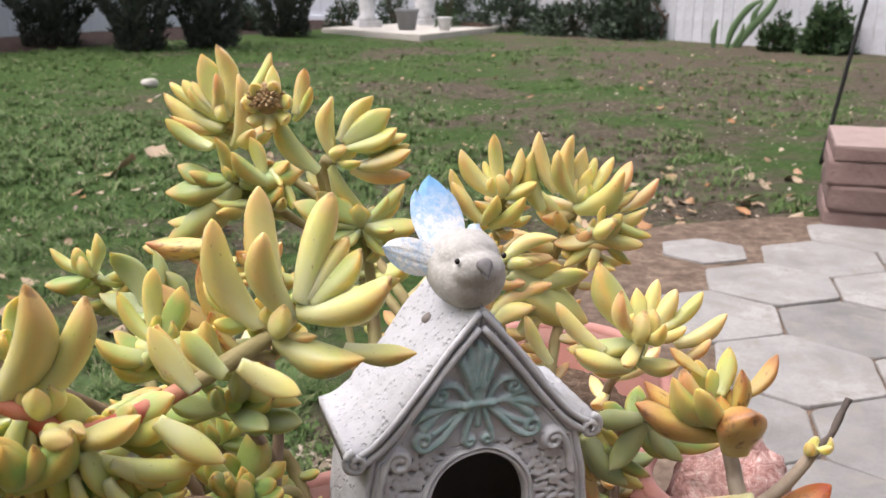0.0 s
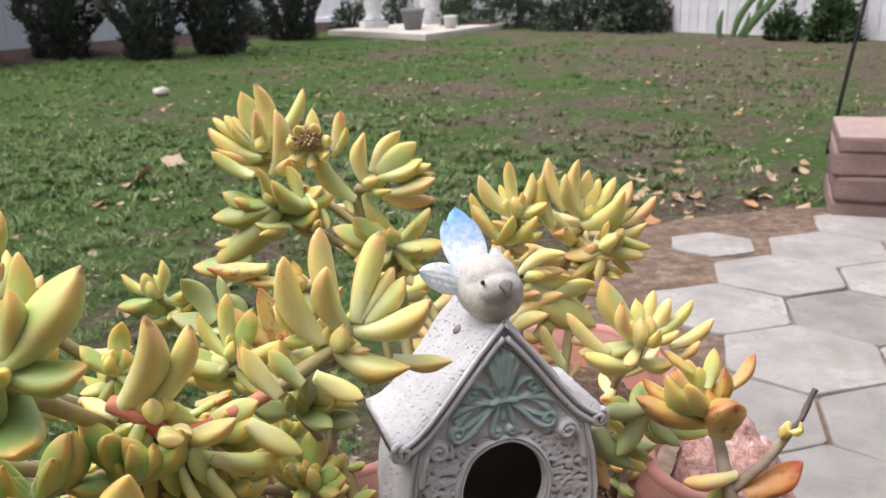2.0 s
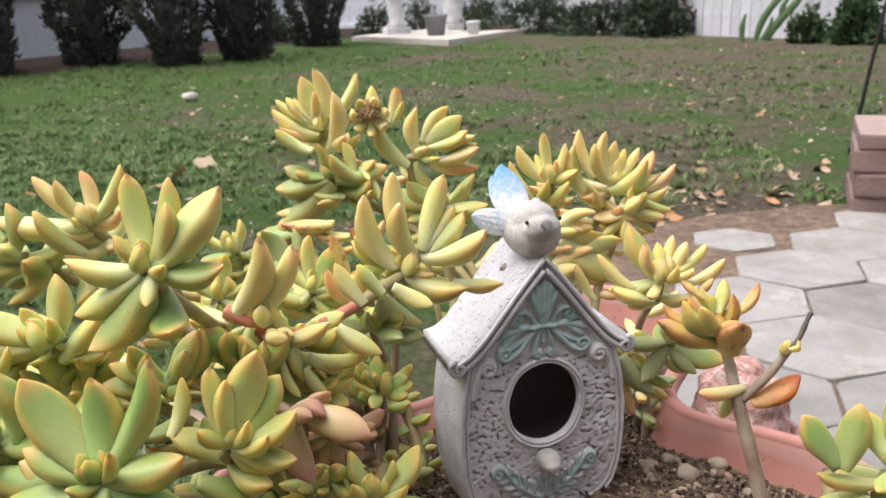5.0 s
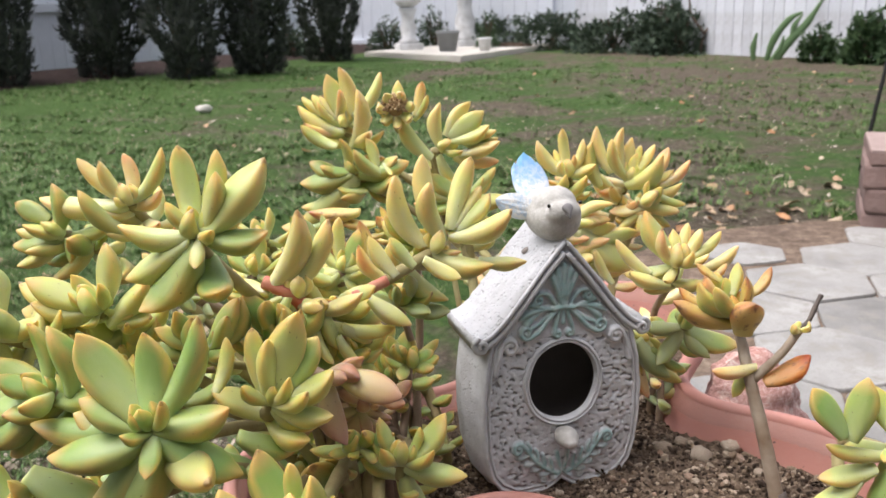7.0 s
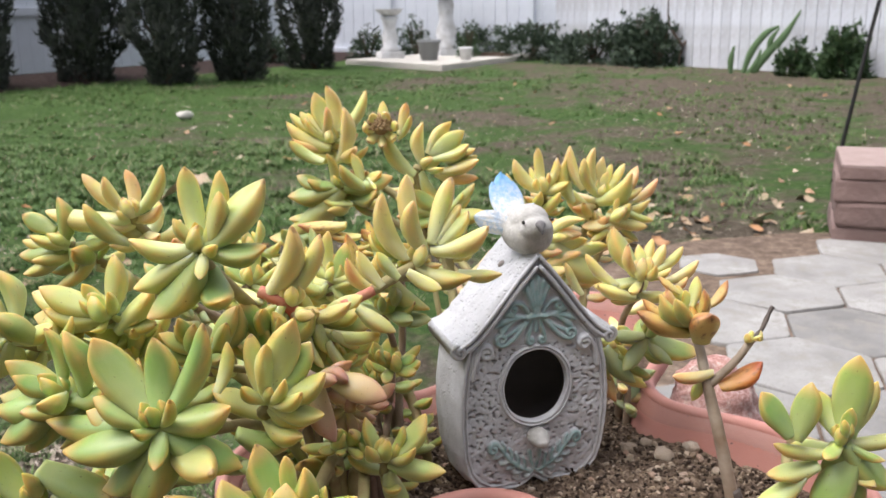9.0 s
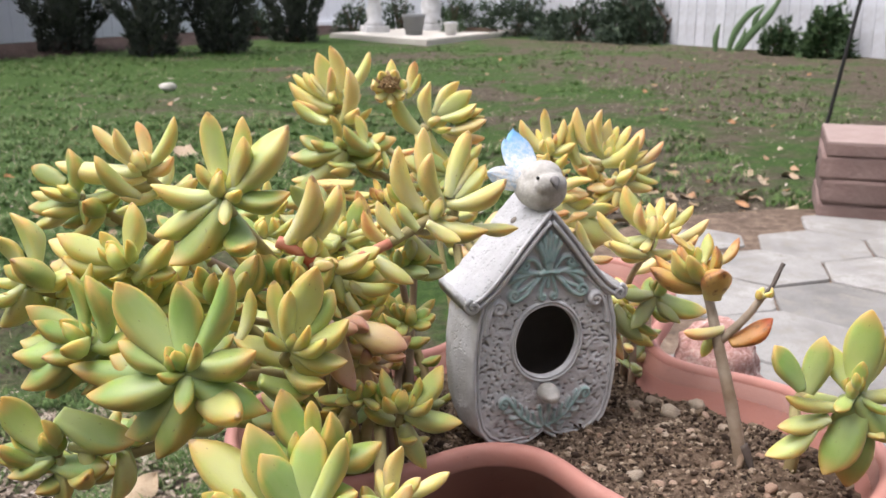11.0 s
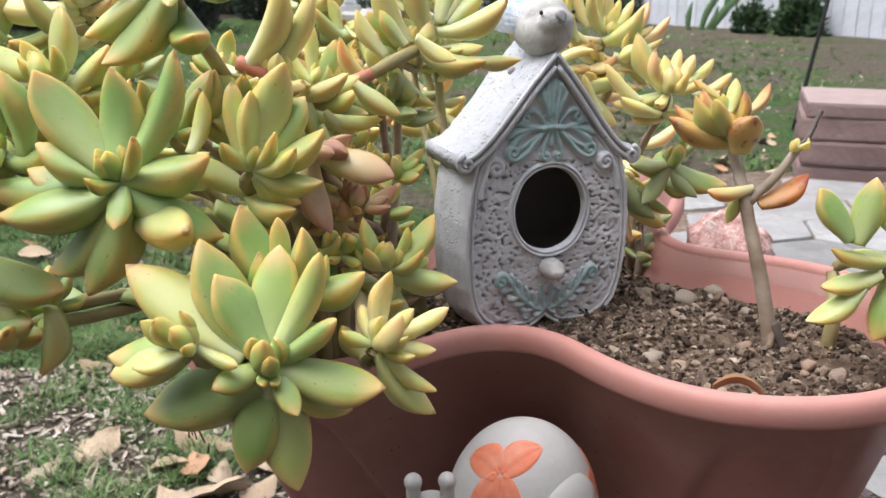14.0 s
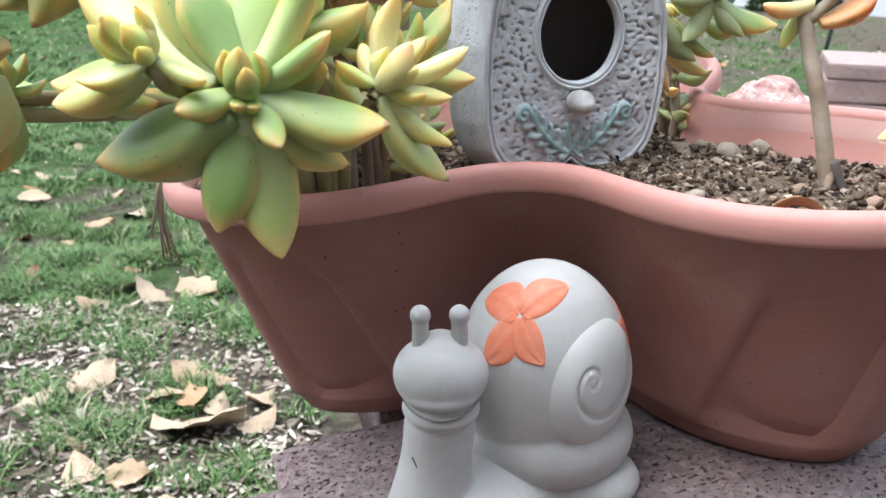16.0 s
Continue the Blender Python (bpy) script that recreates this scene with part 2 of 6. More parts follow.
BEAK = m.mat
m = Nodes("eye_paint", 0.25, 0.5)
m.color((0.015, 0.012, 0.01))
EYE_BLACK = m.mat
# dark tone inside the house: shade of the hollow put into colour
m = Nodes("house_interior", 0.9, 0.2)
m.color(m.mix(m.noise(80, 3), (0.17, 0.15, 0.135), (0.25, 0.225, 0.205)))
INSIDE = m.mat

m = Nodes("snail_ceramic", 0.55, 0.4)
m.color(m.mix(m.ramp(m.noise(35, 5), (0.35, 0.0), (0.75, 1.0)), (0.53, 0.517, 0.49), (0.44, 0.427, 0.40)))
m.bump(m.noise(420, 4), 0.16, 0.0006).bump(m.noise(60, 3), 0.12, 0.002)
SNAIL = m.mat
m = Nodes("coral_paint", 0.5, 0.4)
m.color(m.mix(m.ramp(m.noise(90, 4), (0.4, 0.0), (0.75, 1.0)), (0.72, 0.20, 0.10), (0.74, 0.31, 0.20)))
m.bump(m.noise(260, 3), 0.3, 0.0008)
CORAL = m.mat

m = Nodes("pink_concrete", 0.9, 0.25)
agg = m.ramp(m.noise(190, 5, 0.7), (0.3, (0.12, 0.082, 0.078)), (0.52, (0.21, 0.15, 0.142)), (0.72, (0.36, 0.275, 0.26)))
c = m.mix(m.ramp(m.noise(14, 4), (0.4, 0.0), (0.65, 1.0)), agg, m.mix(0.4, agg, (0.26, 0.235, 0.22)))
# holes get their shade as dark colour, besides the bump
holes = m.ramp(m.noise(420, 3), (0.33, 1.0), (0.41, 0.0))
m.color(m.mix(holes, c, (0.055, 0.042, 0.038)))
m.bump(holes, 0.9, -0.003).bump(m.noise(120, 5), 0.8, 0.004)
CONCRETE = m.mat
m = Nodes("red_wall_block", 0.9, 0.25)
c = m.mix(m.ramp(m.noise(9, 6), (0.35, 0.0), (0.7, 1.0)), (0.185, 0.125, 0.112), (0.23, 0.165, 0.147))
hue = m.n.new("ShaderNodeHueSaturation")
m.put(hue.inputs["Value"], m.math("MULTIPLY_ADD", m.random(), 0.4, 0.8)), m.put(hue.inputs["Color"], c)
m.color(hue.outputs[0]).bump(m.noise(60, 6), 0.8, 0.006)
BLOCK = m.mat
# paler copy of the wall block: light on the top put into colour
m = Nodes("lit_cap_block", 0.9, 0.25)
m.color(m.mix(m.ramp(m.noise(14, 6), (0.35, 0.0), (0.7, 1.0)), (0.29, 0.215, 0.195), (0.34, 0.265, 0.24)))
m.bump(m.noise(60, 6), 0.6, 0.005)
CAP = m.mat

m = Nodes("flagstone", 0.88, 0.3)
c = m.ramp(m.noise(5, 7, 0.65, "Object", 0.4), (0.28, (0.22, 0.215, 0.205)), (0.48, (0.325, 0.32, 0.307)), (0.72, (0.43, 0.425, 0.41)))
hue = m.n.new("ShaderNodeHueSaturation")
m.put(hue.inputs["Value"], m.math("MULTIPLY_ADD", m.random(), 0.50, 0.50)), m.put(hue.inputs["Color"], c)
m.color(m.mix(m.ramp(m.noise(24, 6, 0.7), (0.50, 0.0), (0.68, 1.0)), m.mix(m.math("MULTIPLY", m.ramp(m.noise(160, 4, 0.7), (0.52, 0.0), (0.68, 1.0)), 0.45), hue.outputs[0], (0.16, 0.155, 0.14)), (0.24, 0.23, 0.205)))
m.bump(m.noise(30, 6), 0.5, 0.006).bump(m.noise(5, 3), 0.4, 0.02)
PAVER = m.mat

m = Nodes("joint_earth", 0.95, 0.15)
m.color(m.ramp(m.noise(22, 7, 0.75), (0.3, (0.055, 0.042, 0.032)), (0.52, (0.15, 0.110, 0.082)), (0.66, (0.24, 0.185, 0.14)), (0.8, (0.36, 0.29, 0.23))))
m.bump(m.noise(40, 6), 0.7, 0.008)
EARTH = m.mat

m = Nodes("lawn_ground", 0.95, 0.15)
fine = m.noise(42, 7, 0.75)
soil = m.ramp(fine, (0.28, (0.038, 0.031, 0.023)), (0.46, (0.088, 0.071, 0.051)), (0.60, (0.160, 0.133, 0.097)), (0.73, (0.30, 0.255, 0.195)))
turf = m.ramp(m.noise(34, 7, 0.75), (0.3, (0.022, 0.047, 0.012)), (0.5, (0.050, 0.100, 0.023)), (0.64, (0.090, 0.138, 0.041)), (0.78, (0.20, 0.195, 0.115)))
patch = m.math("ADD", m.noise(0.9, 5, 0.6), m.math("MULTIPLY", m.axis(0), -0.035))
patch = m.math("ADD", patch, m.math("MULTIPLY", m.noise(5, 5, 0.75), 0.42))
patch = m.math("SUBTRACT", patch, m.ramp(m.math("DIVIDE", m.axis(1), 4.0), (0.2, 0.22), (0.4, 0.0)))
m.color(m.mix(m.ramp(patch, (0.63, 0.0), (0.74, 1.0)), soil, turf))
m.bump(fine, 0.9, 0.03).bump(m.noise(8, 4), 0.5, 0.05)
LAWN = m.mat

m = Nodes("grass_blade", 0.6, 0.3)
m.color(m.ramp(m.island(), (0.0, (0.042, 0.090, 0.021)), (0.5, (0.078, 0.148, 0.034)), (0.88, (0.130, 0.205, 0.058)), (0.93, (0.24, 0.22, 0.12)), (1.0, (0.40, 0.34, 0.24))))
GRASS = m.mat
m = Nodes("dry_thatch", 0.85, 0.2)
m.color(m.ramp(m.island(), (0.0, (0.12, 0.09, 0.068)), (0.3, (0.24, 0.195, 0.15)), (0.7, (0.37, 0.31, 0.25)), (1.0, (0.54, 0.48, 0.41))))
THATCH = m.mat
m = Nodes("fallen_leaf", 0.7, 0.3)
c = m.ramp(m.random(), (0.0, (0.40, 0.29, 0.18)), (0.35, (0.52, 0.45, 0.345)), (0.66, (0.42, 0.18, 0.055)), (0.78, (0.26, 0.165, 0.10)), (1.0, (0.50, 0.40, 0.275)))
m.color(m.mix(m.ramp(m.noise(40, 4), (0.45, 0.0), (0.75, 1.0)), c, (0.30, 0.18, 0.10))).bump(m.noise(90, 3), 0.5, 0.003)
DRY = m.mat

m = Nodes("white_vinyl", 0.5, 0.4)
m.color(m.mix(m.ramp(m.noise(1.6, 6, 0.65), (0.45, 0.0), (0.85, 1.0)), (0.66, 0.695, 0.75), (0.50, 0.53, 0.58)))
VINYL = m.mat
m = Nodes("weathered_white_board", 0.75, 0.3)
c = m.mix(m.ramp(m.noise(2.5, 6, 0.7), (0.40, 0.0), (0.72, 1.0)), (0.62, 0.645, 0.69), (0.37, 0.36, 0.35))
hue = m.n.new("ShaderNodeHueSaturation")
m.put(hue.inputs["Value"], m.math("MULTIPLY_ADD", m.random(), 0.16, 0.88)), m.put(hue.inputs["Color"], c)
m.color(hue.outputs[0]).bump(m.noise(12, 5), 0.4, 0.01)
BOARD = m.mat


def foliage_material(name, dark, light):
    m = Nodes(name, 0.65, 0.3)
    m.color(m.mix(m.ramp(m.island(), (0.0, 0.0), (1.0, 1.0)), dark, light))
    return m.mat


# cypress tones are lightened and cooled: distant haze put into the colour
CYPRESS = foliage_material("cypress_foliage", (0.028, 0.035, 0.030), (0.080, 0.090, 0.072))
IVY = foliage_material("ivy_foliage", (0.018, 0.035, 0.022), (0.085, 0.12, 0.075))
SHRUB = foliage_material("shrub_foliage", (0.015, 0.04, 0.015), (0.075, 0.125, 0.05))
CACTUS = foliage_material("cactus_skin", (0.06, 0.125, 0.055), (0.11, 0.18, 0.08))
m = Nodes("bark", 0.9, 0.2)
m.color(m.mix(m.noise(30, 5), (0.05, 0.036, 0.028), (0.13, 0.095, 0.07))).bump(m.noise(60, 5), 0.8, 0.01)
BARK = m.mat
m = Nodes("bark_mulch", 0.95, 0.15)
m.color(m.ramp(m.noise(26, 6, 0.7), (0.3, (0.014, 0.010, 0.009)), (0.55, (0.042, 0.028, 0.024)), (0.75, (0.13, 0.095, 0.08))))
m.bump(m.noise(26, 6), 0.9, 0.03)
MULCH = m.mat
m = Nodes("pale_concrete", 0.85, 0.3)
m.color(m.mix(m.ramp(m.noise(3, 6), (0.35, 0.0), (0.7, 1.0)), (0.52, 0.50, 0.45), (0.44, 0.42, 0.38))).bump(m.noise(40, 5), 0.3, 0.005)
SLAB = m.mat
m = Nodes("cast_stone", 0.85, 0.3)
m.color(m.mix(m.ramp(m.noise(8, 5), (0.4, 0.0), (0.7, 1.0)), (0.66, 0.665, 0.67), (0.46, 0.46, 0.45))).bump(m.noise(40, 5), 0.4, 0.01)
STONE = m.mat
m = Nodes("grey_pot_glaze", 0.6, 0.4)
m.color(m.mix(m.noise(8, 4), (0.16, 0.165, 0.17), (0.24, 0.25, 0.255)))
POT = m.mat
m = Nodes("black_iron", 0.55, 0.4, 0.3)
m.color(m.mix(m.noise(80, 4), (0.012, 0.013, 0.013), (0.04, 0.038, 0.035)))
IRON = m.mat
m = Nodes("blue_enamel", 0.5, 0.4)
m.color(m.mix(m.noise(50, 4), (0.26, 0.33, 0.38), (0.40, 0.46, 0.48)))
ENAMEL = m.mat
m = Nodes("pink_rock", 0.85, 0.35)
vein = m.ramp(m.noise(150, 7, 0.75, "Object", 1.2), (0.36, (0.24, 0.11, 0.095)), (0.47, (0.46, 0.25, 0.22)), (0.56, (0.58, 0.41, 0.37)), (0.68, (0.72, 0.66, 0.62)))
m.color(m.mix(m.ramp(m.noise(22, 4), (0.35, 0.0), (0.7, 1.0)), vein, m.mix(0.5, vein, (0.60, 0.42, 0.38)))).bump(m.noise(70, 7, 0.7), 0.8, 0.004)
ROCK = m.mat
m = Nodes("dried_flower", 0.85, 0.2)
m.color(m.ramp(m.island(), (0.0, (0.22, 0.14, 0.07)), (0.6, (0.40, 0.28, 0.15)), (1.0, (0.52, 0.40, 0.24))))
HUSK = m.mat


# ---- mesh tools ----
def mesh_from(bm, name, smooth=True):
    me = bpy.data.meshes.new(name)
    bm.to_mesh(me)
    bm.free()
    if smooth:
        me.polygons.foreach_set("use_smooth", [True] * len(me.polygons))
    return me


def part(name, bm, material, parent=None, label="", smooth=True):
    """Links a bmesh (or a mesh) as one mesh object under a thing or a part."""
    me = bm if isinstance(bm, bpy.types.Mesh) else mesh_from(bm, name, smooth)
    if material and not me.materials:
        me.materials.append(material)
    ob = new(name, me)
    ob.parent = parent
    return tagged(ob, label)


def thing(name, m, label, category, group="", kind=""):
    ob = new(name)
    ob.empty_display_size = 0.02
    ob.matrix_world = m
    return tagged(ob, label, category, group, kind)


def add_box(bm, size, at=(0, 0, 0), turn=(0, 0, 0), bevel=0.0):
    m = pose(*at, *turn) @ Matrix.Diagonal((*size, 1))
    got = bmesh.ops.create_cube(bm, size=1.0, matrix=m)["verts"]
    if bevel:
        edges = {e for v in got for e in v.link_edges}
        bmesh.ops.bevel(bm, geom=list(edges), offset=bevel, segments=2, profile=0.6, affect="EDGES")
    return bm


def add_ball(bm, radii, at=(0, 0, 0), turn=(0, 0, 0), u=16, v=10):
    m = pose(*at, *turn) @ Matrix.Diagonal((*radii, 1))
    return bmesh.ops.create_uvsphere(bm, u_segments=u, v_segments=v, radius=1.0, matrix=m)["verts"]


def spline(points, steps):
    """A smooth curve through the points (Catmull-Rom)."""
    p = [Vector(q) for q in points]
    if len(p) == 2:
        return [p[0].lerp(p[1], k / steps) for k in range(steps + 1)]
    p = [2 * p[0] - p[1], *p, 2 * p[-1] - p[-2]]
    out = []
    for i in range(1, len(p) - 2):
        a, b, c, d = p[i - 1 : i + 3]
        for k in range(steps):
            t = k / steps
            out.append(0.5 * (2 * b + (c - a) * t + (2 * a - 5 * b + 4 * c - d) * t * t + (3 * b - a - 3 * c + d) * t**3))
    return out + [p[-2]]


def add_tube(bm, points, radii, sides=8, steps=4, wobble=0.0, rng=random):
    """A tube along a smooth curve through points, its radius running through radii."""
    c = spline(points, steps)
    rings, up = [], Vector((0.31, 0.17, 0.93))
    for i, q in enumerate(c):
        way = (c[min(i + 1, len(c) - 1)] - c[max(i - 1, 0)]).normalized()
        s = way.cross(up)
        s = s.normalized() if s.length > 1e-5 else Vector((1, 0, 0))
        w = s.cross(way)
        f = i / (len(c) - 1) * (len(radii) - 1)
        k = min(int(f), len(radii) - 2)
        r = radii[k] * (1 - f + k) + radii[k + 1] * (f - k)
        ring = []
        for j in range(sides):
            a = 2 * math.pi * j / sides
            rr = r * (1 + wobble * rng.uniform(-1, 1))
            ring.append(bm.verts.new(q + rr * (math.cos(a) * s + math.sin(a) * w)))
        rings.append(ring)
    for a, b in zip(rings, rings[1:]):
        for j in range(sides):
            bm.faces.new((a[j], a[(j + 1) % sides], b[(j + 1) % sides], b[j]))
    bm.faces.new(rings[0][::-1]), bm.faces.new(rings[-1])
    return bm


def add_lathe(bm, profile, sides=32):
    """Turns a profile of (radius, height) round z."""
    rings = []
    for r, z in profile:
        rings.append([bm.verts.new((r * math.cos(2 * math.pi * j / sides), r * math.sin(2 * math.pi * j / sides), z)) for j in range(sides)])
    for a, b in zip(rings, rings[1:]):
        for j in range(sides):
            bm.faces.new((a[j], a[(j + 1) % sides], b[(j + 1) % sides], b[j]))
    bm.faces.new(rings[0][::-1]), bm.faces.new(rings[-1])
    return bm


def fused(ob, voxel, smooth=6):
    """Melts the overlapping pieces of a mesh into one rounded body."""
    r = ob.modifiers.new("fuse", "REMESH")
    r.mode, r.voxel_size, r.use_smooth_shade = "VOXEL", voxel, True
    s = ob.modifiers.new("soften", "SMOOTH")
    s.factor, s.iterations = 0.5, smooth
    return ob


def lumps(points, scale, amount, seed=0.0):
    """Pushes vertices about by a smooth noise."""
    for v in points:
        n = noise.noise_vector(v.co * scale + Vector((seed, seed * 1.7, -seed)))
        v.co += n * amount


# ---- the yard: ground, lawn, fences ----
def ground_height(x, y):
    return 0.012 * noise.noise(Vector((x * 0.9, y * 0.9, 3.0))) + 0.02 * noise.noise(Vector((x * 0.25, y * 0.25, 7.0)))


bm = bmesh.new()
xs = [-300, -120, -50, -25, -14] + [-9 + 0.3 * k for k in range(61)] + [14, 25, 50, 120, 300]
ys = [-300, -100, -40, -15, -6] + [-3 + 0.3 * k for k in range(71)] + [24, 40, 80, 150, 300]
grid = [[bm.verts.new((x, y, ground_height(x, y) if abs(x) < 12 and -4 < y < 20 else 0)) for y in ys] for x in xs]
for a, b in zip(grid, grid[1:]):
    for j in range(len(ys) - 1):
        bm.faces.new((a[j], b[j], b[j + 1], a[j + 1]))
ground = part("ground", bm, LAWN)
tagged(ground, "patchy green lawn with bare brown soil and litter", "lawn", kind="structure")


def turf(x, y):
    """How grassy the lawn is at a place, 0 to 1."""
    n = noise.noise(Vector((x * 0.8, y * 0.8, 1.0))) + 0.5 * noise.noise(Vector((x * 2.3, y * 2.3, 5.0)))
    near = min(1.0, max(0.12, (y - 0.78) / 0.7))
    return min(1.0, max(0.0, (0.46 + 1.25 * n - 0.11 * x) * near))


def blade(bm, p, h, lean, turn, w):
    c, s = math.cos(turn), math.sin(turn)
    side = Vector((-s, c, 0)) * w
    tip = p + Vector((c * lean * h, s * lean * h, h))
    mid = p + Vector((c * lean * h * 0.35, s * lean * h * 0.35, h * 0.6))
    v = [bm.verts.new(q) for q in (p - side, p + side, mid + side * 0.8, mid - side * 0.8, tip)]
    bm.faces.new(v[:4]), bm.faces.new((v[3], v[2], v[4]))


rng = random.Random(4)
bm = bmesh.new()
placed = 0
while placed < 190000:
    f = rng.random()
    if f < 0.22:
        x, y = rng.uniform(-0.8, -0.18), rng.uniform(0.45, 1.5)
    elif f < 0.5:
        x, y = rng.uniform(-1.9, -0.22), rng.uniform(0.45, 2.6)
    elif f < 0.76:
        x, y = rng.uniform(-3.4, 1.2), rng.uniform(2.0, 5.0)
    else:
        x, y = rng.uniform(-5.5, 3.5), rng.uniform(4.5, 11.0)
    clump = noise.noise(Vector((x * 9, y * 9, 2.0))) + 0.5 * noise.noise(Vector((x * 24, y * 24, 8.0)))
    if rng.random() > turf(x, y) * (0.55 + 1.5 * clump) + (0.10 if clump > 0.12 else 0.0) or (x > 0.25 and y < 2.75):
        continue
    near = y < 2.6
    big = 1.0 if near else 1.9
    tall = (0.6 + 0.8 * max(0.0, clump)) * big
    tuft, lay = rng.randint(4, 8), rng.uniform(0, 6.28)
    for k in range(tuft):
        p = Vector((x + rng.gauss(0, 0.010), y + rng.gauss(0, 0.010), ground_height(x, y) - 0.003))
        blade(bm, p, (rng.uniform(0.008, 0.030) if near else rng.uniform(0.009, 0.022)) * tall, rng.uniform(0.3, 2.2), lay + rng.gauss(0, 1.1), (rng.uniform(0.0007, 0.0015) if rng.random() < 0.93 else 0.0022) * big)
    placed += tuft
tagged(part("lawn_grass", bm, GRASS, smooth=False), "short patchy green grass blades on the lawn", "grass", kind="stuff")

bm = bmesh.new()
for k in range(40000):
    near = k < 36000
    x, y = (rng.uniform(-1.9, -0.2), rng.uniform(0.4, 2.6)) if near else (rng.uniform(-3, 2.8), 2.5 + 5 * rng.random() ** 1.5)
    if near and k % 2:
        x, y = rng.uniform(-0.85, -0.17), rng.uniform(0.42, 1.5)
    drift = noise.noise(Vector((x * 7, y * 7, 11.0)))
    if near and rng.random() < 0.7 * turf(x, y) + 0.35 - 0.9 * drift:
        continue
    if (x > 0.25 and y < 2.6) or (near and y > 1.25 and rng.random() < 0.86):
        continue
    n = rng.uniform(0.0014, 0.0052) * (1.0 if near else 1.7)
    long = 1.0 if rng.random() < 0.75 else rng.uniform(1.8, 4.5)
    z, a = ground_height(x, y) + rng.uniform(0.001, 0.008), rng.uniform(0, 6.28)
    tilt = pose(x, y, z, rng.uniform(-28, 28), rng.uniform(-28, 28), math.degrees(a))
    sides = rng.randint(4, 6)
    ring = []
    for j in range(sides):
        b = 6.2832 * (j + rng.uniform(-0.3, 0.3)) / sides
        r = n * rng.uniform(0.5, 1.2)
        ring.append(bm.verts.new(tilt @ Vector((r * long * math.cos(b), r * math.sin(b), 0.35 * n * rng.uniform(-1, 1)))))
    bm.faces.new(ring)
tagged(part("lawn_thatch", bm, THATCH, smooth=False), "dry straw, bark crumbs and bleached clippings on the lawn", "straw", kind="stuff")


def fallen_leaf_mesh(seed, lobes):
    r = random.Random(seed)
    bm = bmesh.new()
    n, rows = 9, []
    for i in range(n):
        s = i / (n - 1)
        w = 0.5 * (math.sin(math.pi * s**0.8) ** 0.8 + 0.02) * (1 + lobes * math.sin(s * 21 + seed))
        curl = 0.25 * (s - 0.4) ** 2
        rows.append([bm.verts.new((s - 0.5, y * w * 0.7, curl + 0.16 * abs(y) * math.sin(3 * s + seed) + 0.03 * r.uniform(-1, 1))) for y in (-1, -0.5, 0, 0.5, 1)])
    for a, b in zip(rows, rows[1:]):
        for j in range(4):
            bm.faces.new((a[j], b[j], b[j + 1], a[j + 1]))
    me = mesh_from(bm, "fallen_leaf")
    me.materials.append(DRY)
    return me


DRY_LEAVES = [fallen_leaf_mesh(k, 0.12 * (k % 3)) for k in range(6)]


def fallen_leaf(x, y, size, turn, tone="dry curled tan leaf lying on the lawn"):
    ob = new("fallen_leaf", DRY_LEAVES[rng.randrange(6)])
    ob.matrix_world = pose(x, y, ground_height(x, y) + 0.004 + 0.10 * size, rng.uniform(-25, 25), rng.uniform(-20, 20), turn) @ Matrix.Scale(size, 4)
    return tagged(ob, tone, "leaf", "fallen leaves on the lawn")


for x, y, size, turn in [(-0.32, 0.840, 0.105, 5), (-0.431, 1.303, 0.08, -25), (-0.584, 1.247, 0.06, 30), (-0.501, 1.288, 0.075, 160), (-0.488, 0.972, 0.075, 70), (-0.426, 0.751, 0.06, 120), (-0.347, 0.983, 0.09, 0),
                         (-0.668, 1.742, 0.07, 80), (-0.261, 0.92, 0.055, 60), (-0.254, 0.861, 0.06, 50), (-0.346, 0.918, 0.06, 110), (-0.371, 0.741, 0.05, 0), (-0.715, 1.656, 0.06, 40), (-0.381, 0.918, 0.05, 10), (-0.914, 1.823, 0.07, 20),
                         (-1.17, 3.68, 0.13, 80), (-1.2, 3.3, 0.16, 0)]:
    fallen_leaf(x, y, size, turn)
for k in range(70):
    fallen_leaf(rng.uniform(-1.6, -0.3), rng.uniform(0.5, 2.6), rng.uniform(0.02, 0.05), rng.uniform(0, 360))
for k in range(70):
    fallen_leaf(rng.uniform(0.35, 1.35), 2.46 + 0.9 * rng.random() ** 1.6, rng.uniform(0.022, 0.065), rng.uniform(0, 360), "pale dry leaf in the litter beside the paving")
for k in range(140):
    fallen_leaf(rng.uniform(-2.0, 3.0), 2.8 + 6.5 * rng.random() ** 1.2, rng.uniform(0.02, 0.055), rng.uniform(0, 360))

# bare earth under the paving
bm = bmesh.new()
n = 40
ring = [bm.verts.new((1.35 + (1.12 + 0.05 * noise.noise(Vector((k * 0.7, 0, 0)))) * math.copysign(abs(math.cos(6.2832 * k / n)) ** 0.6, math.cos(6.2832 * k / n)),
                      1.25 + (1.36 + 0.05 * noise.noise(Vector((0, k * 0.7, 0)))) * math.copysign(abs(math.sin(6.2832 * k / n)) ** 0.6, math.sin(6.2832 * k / n)), 0.026)) for k in range(n)]
low = [bm.verts.new((1.35 + (v.co.x - 1.35) * 1.04, 1.25 + (v.co.y - 1.25) * 1.04, -0.03)) for v in ring]
bm.faces.new(ring)
for k in range(n):
    bm.faces.new((low[k], low[(k + 1) % n], ring[(k + 1) % n], ring[k]))
pavement = part("pavement", bm, EARTH, smooth=False)
tagged(pavement, "patio of grey hexagonal stepping stones set in brown earth", "patio", kind="structure")


